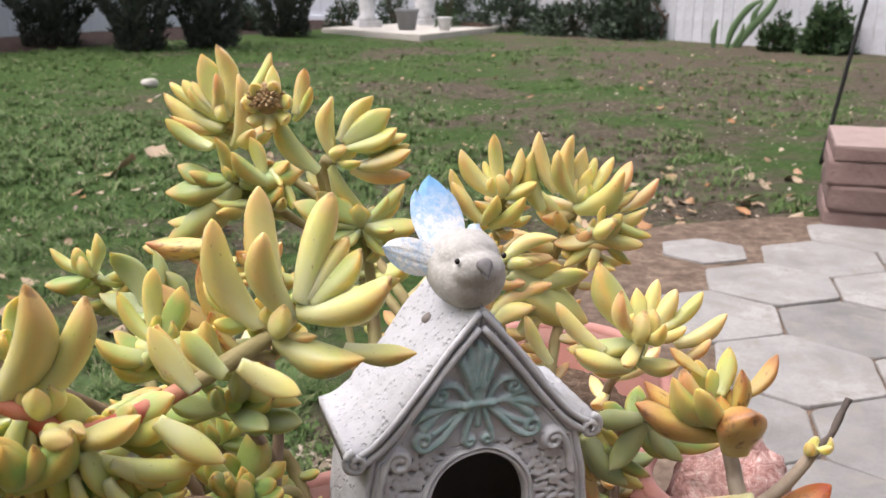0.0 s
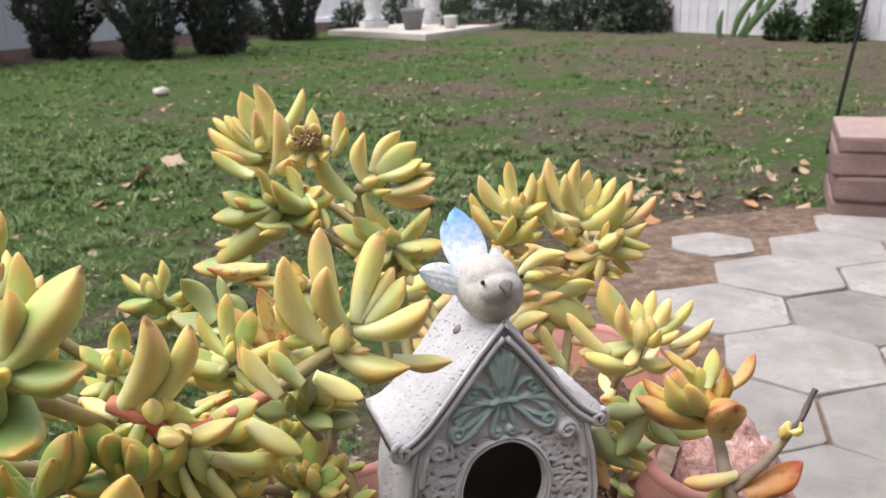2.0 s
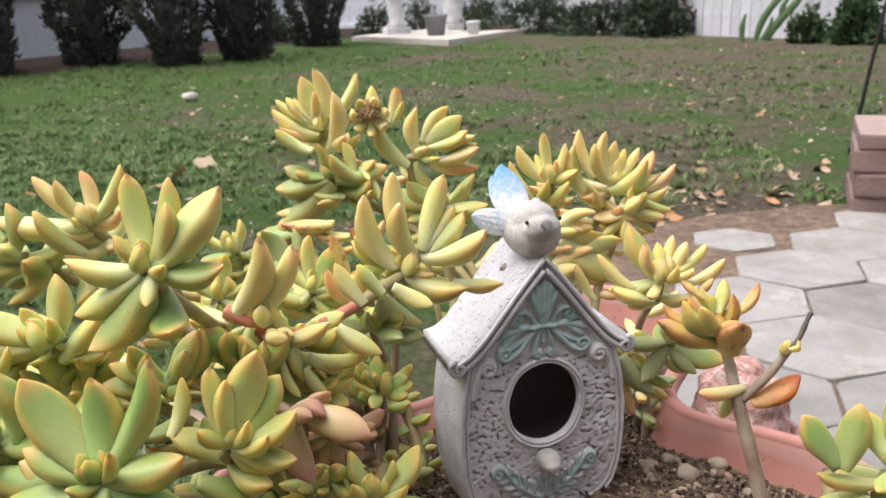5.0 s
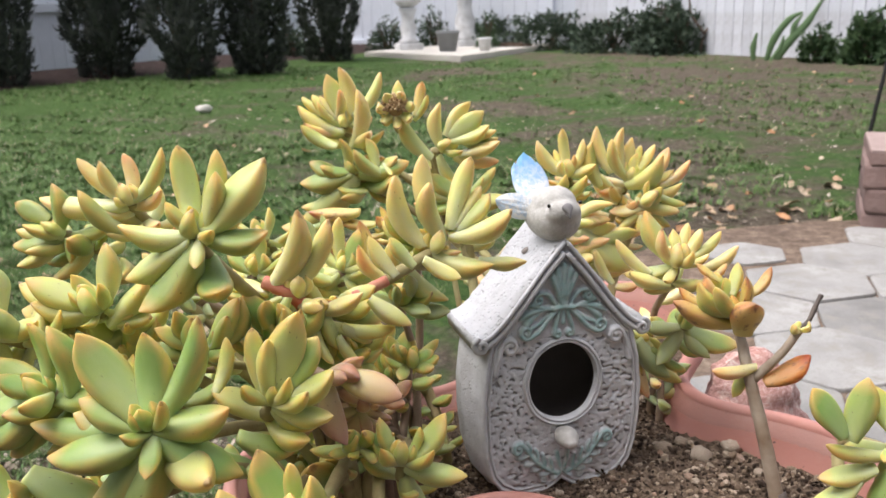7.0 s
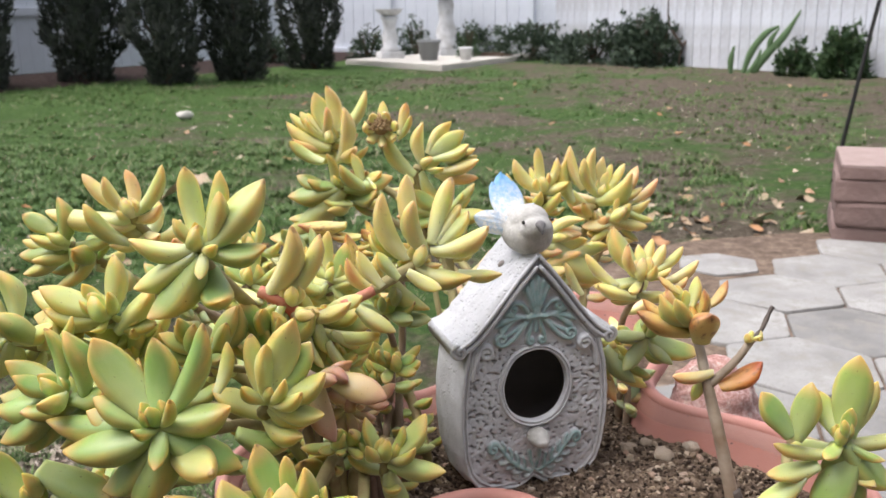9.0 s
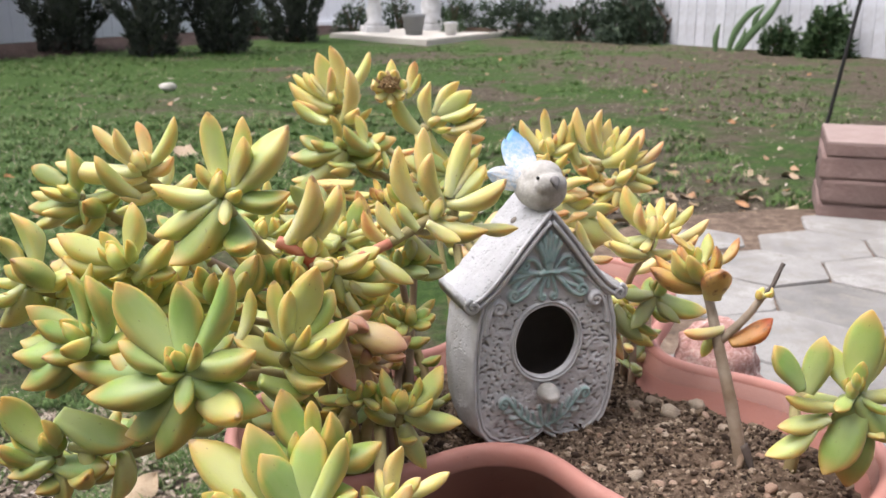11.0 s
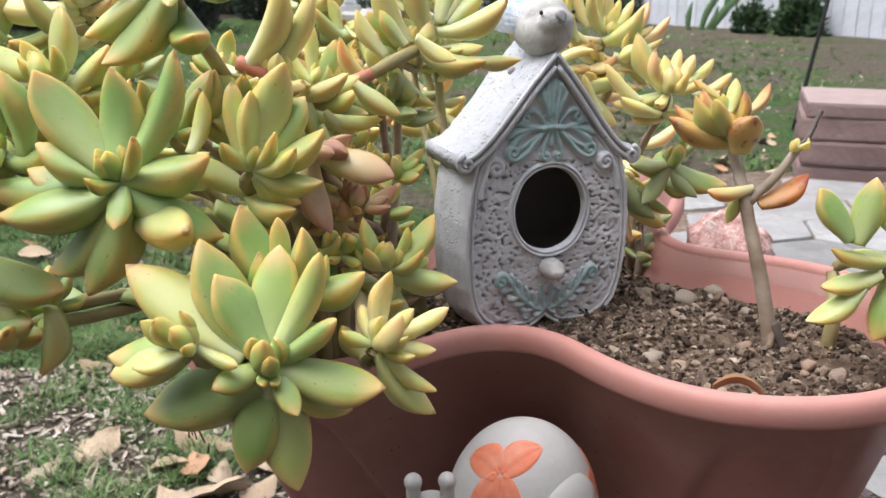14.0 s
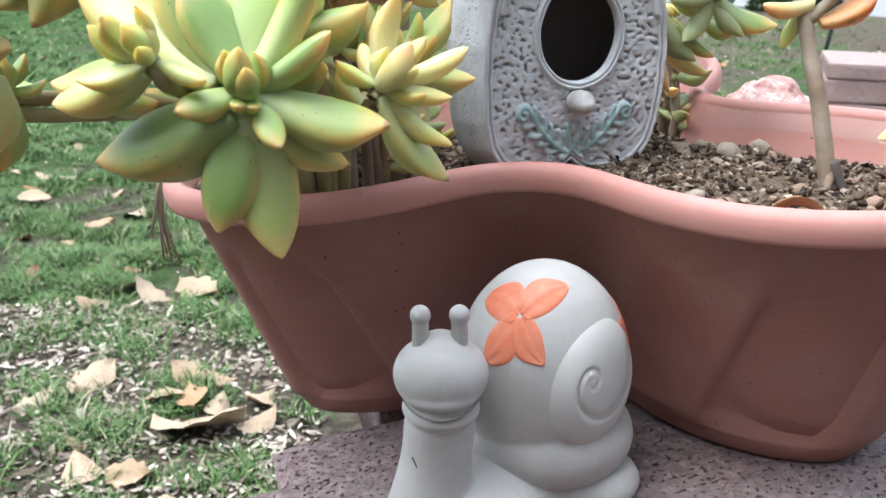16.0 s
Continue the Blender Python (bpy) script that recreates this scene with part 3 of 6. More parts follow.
def paver_mesh(seed, r0):
    """One six-sided cast slab with a worn rim."""
    r = random.Random(seed)
    bm = bmesh.new()
    pts = [Vector((r0 * math.cos(radians(16 + 60 * k)), r0 * math.sin(radians(16 + 60 * k)), 0)) * r.uniform(0.985, 1.01) for k in range(6)]
    outline = []
    for k in range(6):
        for f in (0.05, 0.2, 0.4, 0.6, 0.8, 0.95):
            q = pts[k].lerp(pts[(k + 1) % 6], f)
            outline.append(q * (1 + 0.007 * r.uniform(-1, 1)))
    n = len(outline)
    rings = [[bm.verts.new((q.x * f, q.y * f, z)) for q in outline] for f, z in ((1.0, -0.03), (1.0, 0.009), (0.992, 0.0122), (0.97, 0.013))]
    for a, b in zip(rings, rings[1:]):
        for j in range(n):
            bm.faces.new((a[j], a[(j + 1) % n], b[(j + 1) % n], b[j]))
    bm.faces.new(rings[-1])
    me = mesh_from(bm, "paving_stone", False)
    me.materials.append(PAVER)
    return me


STONES = [paver_mesh(k, 0.1605) for k in range(5)]
k = 0
for i in range(-9, 10):
    for j in range(-9, 4):
        x = 0.752 + 0.2835 * (i * math.cos(radians(-14)) + j * math.cos(radians(46)))
        y = 1.978 + 0.2835 * (i * math.sin(radians(-14)) + j * math.sin(radians(46)))
        if not (0.05 < y < 2.42 and x < 2.35) or x < (0.60 if y > 1.9 else 0.50 if y > 1.66 else 0.40):
            continue
        ob = new("paving_stone", STONES[k % 5])
        ob.parent = pavement
        small = 0.74 if x < 0.72 and y > 2.1 else 1.0
        ob.matrix_world = pose(x, y, 0.0195 + rng.uniform(-0.002, 0.003), rng.uniform(-0.6, 0.6), rng.uniform(-0.6, 0.6), rng.uniform(-1.5, 1.5) + 60 * (k % 6)) @ Matrix.Diagonal((small, small, 1, 1))
        k += 1


# ---- fences ----
def fence_run(name, a, b, label, material, board, rail_heights=(), posts=0.0, height=1.85):
    """A board fence from a to b: every board a piece of its own, with rails and posts."""
    a, b = Vector((*a, 0)), Vector((*b, 0))
    way = (b - a).normalized()
    n = max(1, round((b - a).length / board))
    turn = math.degrees(math.atan2(way.y, way.x))
    base = new(name)
    base.matrix_world = pose(*a, 0, 0, turn)
    tagged(base, label, "fence", kind="structure")
    length = (b - a).length
    me = bmesh.new()
    add_box(me, (length / n - 0.006, 0.022, height), (0, 0, height / 2 - 0.02), bevel=0.004)
    me = mesh_from(me, "board", False)
    me.materials.append(material)
    for k in range(n):
        ob = new("board", me)
        ob.parent = base
        ob.matrix_local = pose((k + 0.5) * length / n, rng.uniform(-0.003, 0.003), 0)
    for z in rail_heights:
        part("rail", add_box(bmesh.new(), (length, 0.05, 0.11), (length / 2, -0.035, z), bevel=0.012), material, base, smooth=False)
    k = 0.0
    while posts and k <= length + 0.01:
        part("post", add_box(bmesh.new(), (0.127, 0.127, height + 0.08), (k, -0.01, height / 2), bevel=0.008), material, base, smooth=False)
        k += posts
    return base


fence_run("fence_left", (-8.35, 3.2), (-3.35, 15.75), "white vinyl privacy fence with a horizontal rail", VINYL, 0.19, (0.78,), 2.4)
fence_run("fence_back", (-3.35, 15.75), (1.35, 13.55), "white vinyl privacy fence behind a garden bed", VINYL, 0.19, (0.10,), 2.4)
fence_run("fence_right", (1.35, 13.55), (7.6, 3.2), "weathered white painted board fence with grey streaks", BOARD, 0.145)


# bed of mulch along the left fence
bm = bmesh.new()
a, b = Vector((-7.6, 5.0, 0)), Vector((-2.0, 15.1, 0))
n = 30
left, right = [], []
for k in range(n + 1):
    p = a.lerp(b, k / n)
    left.append(bm.verts.new((p.x - 0.5, p.y + 0.3, 0.07)))
    right.append(bm.verts.new((p.x + 0.75 + 0.10 * noise.noise(p * 1.5), p.y - 0.45, 0.005)))
mid = [bm.verts.new((u.co + v.co) / 2 + Vector((0, 0, 0.05))) for u, v in zip(left, right)]
for p, q in ((left, mid), (mid, right)):
    for k in range(n):
        bm.faces.new((p[k], q[k], q[k + 1], p[k + 1]))
tagged(part("mulch_bed", bm, MULCH), "dark bark mulch bed along the white fence", "mulch", kind="structure")


def leaf_cloud(bm, shape, count, size, r, long=1.0):
    """Many small leaf faces on and inside an uneven volume. shape(r) gives a place and an outward way."""
    for k in range(count):
        p, out = shape(r)
        d = (out + Vector((r.uniform(-1, 1), r.uniform(-1, 1), r.uniform(-0.6, 1))) * 0.8).normalized()
        s = d.cross(Vector((r.uniform(-1, 1), r.uniform(-1, 1), r.uniform(-1, 1)))).normalized()
        h = size * r.uniform(0.6, 1.4)
        v = [bm.verts.new(q) for q in (p - s * h * 0.4, p + d * h * 0.5 * long + s * h * 0.1, p + d * h * long, p + d * h * 0.35 * long + s * h * 0.5)]
        bm.faces.new(v)
    return bm


def cypress(x, y, width, height, seed):
    r = random.Random(seed)
    tree = thing("cypress_tree", pose(x, y, 0), "dark green columnar cypress beside the white fence", "tree", "cypresses along the fence")
    part("trunk", add_tube(bmesh.new(), [(0, 0, -0.03), (0.01, 0, 0.5), (0, 0.02, height * 0.7)], [0.075, 0.06, 0.02], 9), BARK, tree)
    for k in range(5):
        a, z = r.uniform(0, 6.28), r.uniform(0.2, 0.9)
        part("limb", add_tube(bmesh.new(), [(0, 0, z), (0.1 * math.cos(a), 0.1 * math.sin(a), z + 0.2), (width * 0.35 * math.cos(a), width * 0.35 * math.sin(a), z + 0.5)], [0.025, 0.018, 0.008], 6), BARK, tree)

    def shape(q):
        z = q.uniform(0.0, 1.0) ** 1.05
        a = q.uniform(0, 6.28)
        rr = width / 2 * min(1.0, 0.62 + z * 2.2) * (1.0 if z < 0.6 else (1 - (z - 0.6) / 0.42) ** 0.6)
        rr *= 0.72 + 0.5 * noise.noise(Vector((math.cos(a) * 1.8 + seed, math.sin(a) * 1.8, z * 7))) + 0.2 * q.random()
        return Vector((rr * math.cos(a), rr * math.sin(a), z * height)), Vector((math.cos(a) * 0.7, math.sin(a) * 0.7, 0.9))

    bm = bmesh.new()
    add_tube(bm, [(0, 0, 0.12), (0, 0, height * 0.5), (0, 0, height * 0.93)], [width * 0.12, width * 0.33, width * 0.1], 10, 6, 0.2, r)
    part("crown", leaf_cloud(bm, shape, 7000, 0.065, r, 1.5), CYPRESS, tree, smooth=False)
    return tree


for x, y, w, h, s in [(-4.85, 8.9, 0.68, 2.6, 1), (-4.18, 9.95, 0.84, 2.7, 2), (-3.15, 9.55, 0.76, 2.6, 3), (-2.48, 9.95, 0.64, 2.5, 4), (-2.0, 11.9, 0.74, 2.7, 5)]:
    cypress(x, y, w, h, s)


def shrub(name, x, y, size, count, leaf, material, label, seed, group=""):
    """A loose bush of many leaves with branches inside."""
    r = random.Random(seed)
    bush = thing(name, pose(x, y, 0), label, "shrub", group)
    for k in range(6):
        a = r.uniform(0, 6.28)
        part("branch", add_tube(bmesh.new(), [(0, 0, -0.02), (size[0] * 0.2 * math.cos(a), size[1] * 0.2 * math.sin(a), size[2] * 0.4), (size[0] * 0.4 * math.cos(a), size[1] * 0.4 * math.sin(a), size[2] * 0.8)], [0.02, 0.014, 0.006], 6), BARK, bush)

    def shape(q):
        a, e = q.uniform(0, 6.28), q.uniform(-0.1, 1.0)
        c = math.sqrt(max(0, 1 - e * e))
        d = Vector((math.cos(a) * c, math.sin(a) * c, max(e, 0)))
        f = q.uniform(0.55, 1.0) * (0.8 + 0.45 * noise.noise(d * 2.6 + Vector((seed, 0, 0))))
        return Vector((d.x * size[0] * f, d.y * size[1] * f, 0.02 + d.z * size[2] * f)), d

    part("foliage", leaf_cloud(bmesh.new(), shape, count, leaf, r), material, bush, smooth=False)
    return bush


for k, (x, y, sx, sz) in enumerate([(1.75, 12.35, 0.75, 0.55), (2.45, 11.5, 0.55, 0.62), (0.95, 13.3, 0.8, 0.62), (0.2, 14.1, 0.6, 0.62), (2.25, 11.75, 0.45, 0.75)]):
    shrub("ivy_mound", x, y, (sx, 0.45, sz), 1500, 0.085, IVY, "dense dark green ivy mound against the fence", 20 + k, "ivy along the back fence")
for k, (x, y, sx, sz) in enumerate([(-1.45, 13.9, 0.4, 0.5), (-0.75, 14.2, 0.35, 0.62), (-2.7, 12.9, 0.25, 0.42)]):
    shrub("garden_shrub", x, y, (sx, 0.3, sz), 700, 0.07, IVY, "small grey-green shrub in the garden bed", 40 + k, "shrubs in the bed")
shrub("dark_bush", 3.72, 9.05, (0.30, 0.28, 0.52), 1300, 0.085, SHRUB, "dark green narrow-leaved bush by the board fence", 51)
shrub("dark_bush", 3.36, 9.35, (0.22, 0.2, 0.36), 800, 0.07, SHRUB, "low dark green bush by the board fence", 52)
shrub("garden_shrub", 0.05, 12.95, (0.22, 0.2, 0.55), 350, 0.06, SHRUB, "slender potted shrub on the concrete slab", 55)

# tall cactus of long flat joints
pear = thing("prickly_pear", pose(3.05, 9.85, 0), "tall green paddle cactus against the white fence", "cactus")
for pts, r in (([(-0.18, 0, -0.02), (-0.19, 0, 0.15), (-0.16, 0, 0.30)], [0.03, 0.05, 0.015]),
               ([(-0.05, 0.02, -0.02), (0.02, 0.02, 0.22), (0.16, 0, 0.42), (0.30, 0, 0.50)], [0.035, 0.055, 0.05, 0.015]),
               ([(0.04, -0.03, -0.02), (0.18, -0.03, 0.20), (0.36, -0.02, 0.40), (0.52, 0, 0.66)], [0.04, 0.065, 0.055, 0.012]),
               ([(0.20, -0.03, 0.22), (0.22, -0.03, 0.36), (0.30, -0.03, 0.48)], [0.03, 0.045, 0.012]),
               ([(-0.02, -0.04, -0.02), (0.08, -0.04, 0.12), (0.12, -0.04, 0.26)], [0.03, 0.045, 0.012])):
    bm = add_tube(bmesh.new(), pts, [0.72 * q for q in r], 10, 5)
    for v in bm.verts:
        v.co.y *= 0.5
    part("pad", bm, CACTUS, pear)
# bare vine on the fence
vine = thing("bare_vine", pose(2.62, 11.25, 0), "leafless brown vine climbing the board fence", "vine")
for pts in ([(0, 0, -0.02), (0.05, 0, 0.25), (0.22, 0.1, 0.45), (0.30, 0.12, 0.9)], [(0.22, 0.1, 0.45), (0.12, 0.15, 0.7), (0.16, 0.2, 1.1)], [(0.05, 0, 0.25), (-0.1, 0.1, 0.5), (-0.12, 0.15, 0.8)]):
    part("branch", add_tube(bmesh.new(), pts, [0.02, 0.014, 0.008], 6), BARK, vine)

# concrete slab with garden ornaments
bm = bmesh.new()
low = [bm.verts.new((x, y, -0.02)) for x, y in ((-1.66, 12.75), (-0.28, 11.05), (1.42, 14.3), (0.1, 15.0))]
top = [bm.verts.new((v.co.x, v.co.y, 0.075)) for v in low]
bm.faces.new(top)
for k in range(4):
    bm.faces.new((low[k], low[(k + 1) % 4], top[(k + 1) % 4], top[k]))
bmesh.ops.bevel(bm, geom=[e for e in bm.edges if e.verts[0] in top and e.verts[1] in top], offset=0.015, segments=2, affect="EDGES")
tagged(part("garden_slab", bm, SLAB, smooth=False), "pale concrete slab at the end of the lawn", "slab", kind="structure")


def pedestal(x, y, label, profile):
    base = thing("garden_pedestal", pose(x, y, 0.072), label, "pedestal", "white ornaments on the slab")
    part("base", add_box(bmesh.new(), (0.34, 0.34, 0.09), (0, 0, 0.045), (0, 0, 20), 0.012), STONE, base, smooth=False)
    part("column", add_lathe(bmesh.new(), profile, 24), STONE, base)
    return base


p1 = pedestal(-1.05, 13.0, "white cast-stone pedestal with a small basin", [(0.13, 0.085), (0.15, 0.12), (0.10, 0.16), (0.115, 0.30), (0.085, 0.40), (0.10, 0.50), (0.13, 0.56), (0.11, 0.58)])
part("basin", add_lathe(bmesh.new(), [(0.08, 0.58), (0.14, 0.61), (0.19, 0.66), (0.20, 0.675), (0.17, 0.66), (0.05, 0.625)], 24), STONE, p1)
p2 = pedestal(-0.26, 13.6, "white bird bath on a turned stone column", [(0.15, 0.085), (0.17, 0.13), (0.13, 0.2), (0.155, 0.34), (0.10, 0.52), (0.12, 0.72), (0.10, 0.80)])
part("bowl", add_lathe(bmesh.new(), [(0.10, 0.8), (0.24, 0.86), (0.32, 0.93), (0.33, 0.95), (0.29, 0.93), (0.08, 0.86)], 28), STONE, p2)


def flower_pot(x, y, r, h, label, material):
    base = thing("flower_pot", pose(x, y, 0.072), label, "pot", "pots on the slab")
    part("body", add_lathe(bmesh.new(), [(r * 0.72, 0), (r, h * 0.85), (r * 1.08, h * 0.86), (r * 1.08, h), (r * 0.96, h), (r * 0.92, h * 0.8)], 24), material, base)
    part("soil", add_lathe(bmesh.new(), [(r * 0.92, h * 0.78), (r * 0.5, h * 0.84), (0.01, h * 0.85)], 20), MULCH, base)
    return base


flower_pot(-0.47, 12.2, 0.15, 0.27, "dark grey flower pot on the concrete slab", POT)
flower_pot(0.02, 12.15, 0.09, 0.17, "small pale flower pot on the slab", STONE)
tray = thing("wooden_tray", pose(0.42, 13.1, 0.074, 0, 0, -35), "flat brown tray lying on the slab", "tray")
part("base", add_box(bmesh.new(), (0.5, 0.25, 0.03), (0, 0, 0.015), bevel=0.006), BARK, tray, smooth=False)
part("edge", add_box(bmesh.new(), (0.5, 0.02, 0.06), (0, -0.125, 0.03), bevel=0.004), BARK, tray, smooth=False)
rock = thing("lawn_stone", pose(-2.02, 6.32, 0.02), "small pale stone lying on the lawn", "stone")
bm = bmesh.new()
lumps(add_ball(bm, (0.062, 0.045, 0.034)), 18, 0.014)
part("body", bm, SLAB, rock)

# iron pole
hook = thing("garden_pole", pose(1.5, 3.57, 0), "thin black iron garden pole leaning in the lawn", "pole")
part("shaft", add_tube(bmesh.new(), [(0, 0, -0.05), (0.10, 0.0, 0.6), (0.33, 0.0, 2.0)], [0.009, 0.008, 0.008], 8), IRON, hook)


# ---- pillars of wall blocks ----
def block_mesh(seed, size):
    bm = bmesh.new()
    add_box(bm, size)
    bmesh.ops.subdivide_edges(bm, edges=bm.edges[:], cuts=5, use_grid_fill=True)
    bmesh.ops.bevel(bm, geom=[e for e in bm.edges if e.is_manifold and e.calc_face_angle() > 0.5], offset=min(size) * 0.06, segments=2, affect="EDGES")
    lumps(bm.verts, 22, 0.005, seed)
    return mesh_from(bm, "block", True)


side = thing("block_pillar", pose(1.395, 2.60, 0.0, 0, 0, -20), "low pillar of stacked reddish wall blocks beside the paving", "pillar")
for k in range(3):
    me = block_mesh(k, (0.52, 0.40, 0.0735))
    me.materials.append(BLOCK)
    ob = part("block", me, None, side)
    ob.matrix_local = pose(0.004 * (k % 2), 0.006 * ((k + 1) % 2), 0.036 + 0.0725 * k, 0, 0, rng.uniform(-1.5, 1.5))
me = block_mesh(7, (0.515, 0.395, 0.042))
me.materials.append(BLOCK)
ob = part("block", me, None, side)
ob.matrix_local = pose(0.004, 0.004, 0.2345, 0, 0, 0.6)
# thin slab that carries the painted light of the pillar's top
bm = bmesh.new()
add_box(bm, (0.512, 0.392, 0.010), bevel=0.003)
ob = part("cap", bm, CAP, side, "pink cap of the pillar, paler for light on its top", False)
ob.matrix_local = pose(0.004, 0.004, 0.2550, 0, 0, 0.6)
bent = thing("blue_ornament", pose(1.40, 2.52, 0.2600), "grey-blue garden ornament with a curled stem on the pillar", "ornament")
part("base", add_lathe(bmesh.new(), [(0.06, 0.0), (0.065, 0.012), (0.045, 0.03), (0.05, 0.05), (0.02, 0.06)], 20), ENAMEL, bent)
part("stem", add_tube(bmesh.new(), [(0, 0, 0.05), (-0.045, 0, 0.10), (-0.03, 0, 0.18), (-0.05, 0, 0.25)], [0.009, 0.008, 0.007, 0.006], 8), ENAMEL, bent)
bm = bmesh.new()
for k in range(5):
    add_ball(bm, (0.018, 0.005, 0.010), (-0.05 + 0.018 * math.cos(k * 1.26), 0.012 * math.sin(k * 1.26), 0.255 + 0.004 * k), (0, 30, 72 * k), 8, 6)
part("blossom", bm, LEAF["lime"], bent)


# ---- unseen wall added behind the camera to hold back front light ----
wall_mat = Nodes("stucco", 0.9, 0.2)
wall_mat.color(wall_mat.mix(wall_mat.noise(3, 5), (0.19, 0.175, 0.16), (0.24, 0.225, 0.205))).bump(wall_mat.noise(60, 4), 0.5, 0.01)
wall = part("unseen_shade_wall", add_box(bmesh.new(), (14.0, 0.2, 2.8), (0, -1.9, 1.4)), wall_mat.mat, smooth=False)
tagged(wall, "unseen plain wall added behind the camera to cut front light", "wall", kind="structure")


# ---- the pillar under the planter ----
CENTRE = Vector((0.0143, 0.350, 0.4699))
DEEP = 0.1335


def sloped(x, y, z, rise_x, rise_y, turn=0.0):
    """A pose at a place on a slightly sloping plane."""
    up = Vector((-rise_x, -rise_y, 1)).normalized()
    right = Vector((1, 0, rise_x)).normalized()
    m = Matrix((right, up.cross(right), up)).transposed().to_4x4()
    m.translation = (x, y, z)
    return m @ pose(0, 0, 0, 0, 0, turn)


def stone_top(x, y):
    return 0.3262 + 0.06 * (y - 0.22) + 0.105 * x


PLANTER = sloped(*CENTRE, 0.10, 0.06)


def stand_block(seed, w, d, h):
    bm = bmesh.new()
    add_box(bm, (w, d, h))
    bmesh.ops.bevel(bm, geom=[e for e in bm.edges if abs(e.verts[0].co.z - e.verts[1].co.z) > h * 0.5], offset=0.030, segments=2, affect="EDGES")
    bmesh.ops.bevel(bm, geom=[e for e in bm.edges if abs(e.verts[0].co.z - e.verts[1].co.z) < 0.01], offset=0.006, segments=3, affect="EDGES")
    bmesh.ops.subdivide_edges(bm, edges=[e for e in bm.edges if e.calc_length() > 0.06], cuts=10, use_grid_fill=True)
    lumps(bm.verts, 45, 0.0022, seed)
    me = mesh_from(bm, "block")
    me.materials.append(CONCRETE)
    return me


YAW = 17
stand = thing("planter_pillar", pose(0.05, 0.25, 0.0, 0, 0, YAW), "pillar of rough pink concrete blocks carrying the planter", "pillar")


def stand_place(u, v):
    """The place of a block from its distances along and across the turned pillar."""
    c, s = math.cos(radians(YAW)), math.sin(radians(YAW))
    return u * c - v * s, u * s + v * c


for u, v, w, d, seed in ((0.110, 0.190, 0.356, 0.238, 3), (0.155, 0.400, 0.262, 0.176, 5)):
    x, y = stand_place(u, v)
    ob = part("block", stand_block(seed, w, d, 0.072), None, stand)
    ob.matrix_world = sloped(x, y, stone_top(x, y) - 0.0365, 0.105, 0.06, YAW)
    for k in range(4):
        ob = part("block", stand_block(10 * seed + k, w - 0.03, d - 0.006, 0.0620), None, stand)
        ob.matrix_world = pose(x + 0.003 * (k % 2), y, 0.0295 + 0.0625 * k, 0, 0, YAW)


# ---- trefoil planter ----
LOBES = (-47, 73, 193)
LOBE_PLAN = [(-8, 0.2085), (0, 0.2120), (8, 0.2085), (14, 0.1970), (20, 0.1815), (26, 0.1630), (31, 0.1425), (36, 0.1190), (41, 0.0985), (48, 0.0868), (54, 0.0830), (60, 0.0817), (66, 0.0830)]
FINE = np.arange(-8, 66.01, 0.25)
SOFT = np.convolve(np.pad(np.interp(FINE, *zip(*LOBE_PLAN)), 12, "edge"), np.ones(25) / 25, "valid")


def lobe_radius(psi):
    """Radius of the planter's plan at psi degrees off a lobe's axis."""
    return np.interp(psi, FINE, SOFT)


def trefoil(down, push, n=384, panels=0.0):
    """The planter's outline: down runs from 0 at the rim to 1 at the foot; push moves it outwards; panels sinks a flute on either side of each lobe."""
    a = np.arange(n) * 2 * np.pi / n
    off = (np.degrees(a) + 47 + 60) % 120 - 60
    psi = np.abs(off)
    top = lobe_radius(psi)
    low = 0.022 + 0.146 * (lobe_radius(np.minimum(60, psi * 1.30)) - 0.0817) / 0.1303
    left = np.exp(-((((np.degrees(a) - 193 + 180) % 360 - 180) / 34) ** 2))
    r = (top + (low - top) * down) * (1 - 0.085 * left)
    flute = np.clip((psi - 7) / 2.5, 0, 1) * np.clip((22 - psi) / 3, 0, 1)
    r = r - panels * flute * flute * (3 - 2 * flute)
    x, y = r * np.cos(a), r * np.sin(a)
    tx, ty = np.roll(x, -1) - np.roll(x, 1), np.roll(y, -1) - np.roll(y, 1)
    m = np.hypot(tx, ty)
    return x + push * ty / m, y - push * tx / m, psi


def trefoil_ring(bm, down, push, z, n=384, panels=0.0, arch=0.0):
    x, y, psi = trefoil(down, push, n, panels)
    lift = np.clip((psi - 24) / 20, 0, 1)
    z = z + arch * lift * lift * (3 - 2 * lift)
    return [bm.verts.new(p) for p in zip(x, y, z)]


def bridge(bm, rings, n=192):
    for a, b in zip(rings, rings[1:]):
        for j in range(n):
            bm.faces.new((a[j], a[(j + 1) % n], b[(j + 1) % n], b[j]))


planter = thing("planter", PLANTER, "terracotta-coloured plastic three-lobed planter full of succulents", "planter")
bm = bmesh.new()
walls = [trefoil_ring(bm, 1.0, -0.006, -DEEP, arch=0.006), trefoil_ring(bm, 1.0, -0.0035, -DEEP + 0.0006, arch=0.006), trefoil_ring(bm, 0.99, -0.0015, -DEEP + 0.004, arch=0.0055),
         trefoil_ring(bm, 0.91, -0.0015, -DEEP + 0.0105, arch=0.004), trefoil_ring(bm, 0.90, 0.0008, -DEEP + 0.0120, panels=0.004, arch=0.006)]
for k in range(13):
    f = 0.87 - 0.055 * k
    walls.append(trefoil_ring(bm, f, 0.0008, -DEEP * f, panels=0.0080 * min(1.0, 2.6 * (f - 0.19) / 0.5) if f > 0.2 else 0.0))
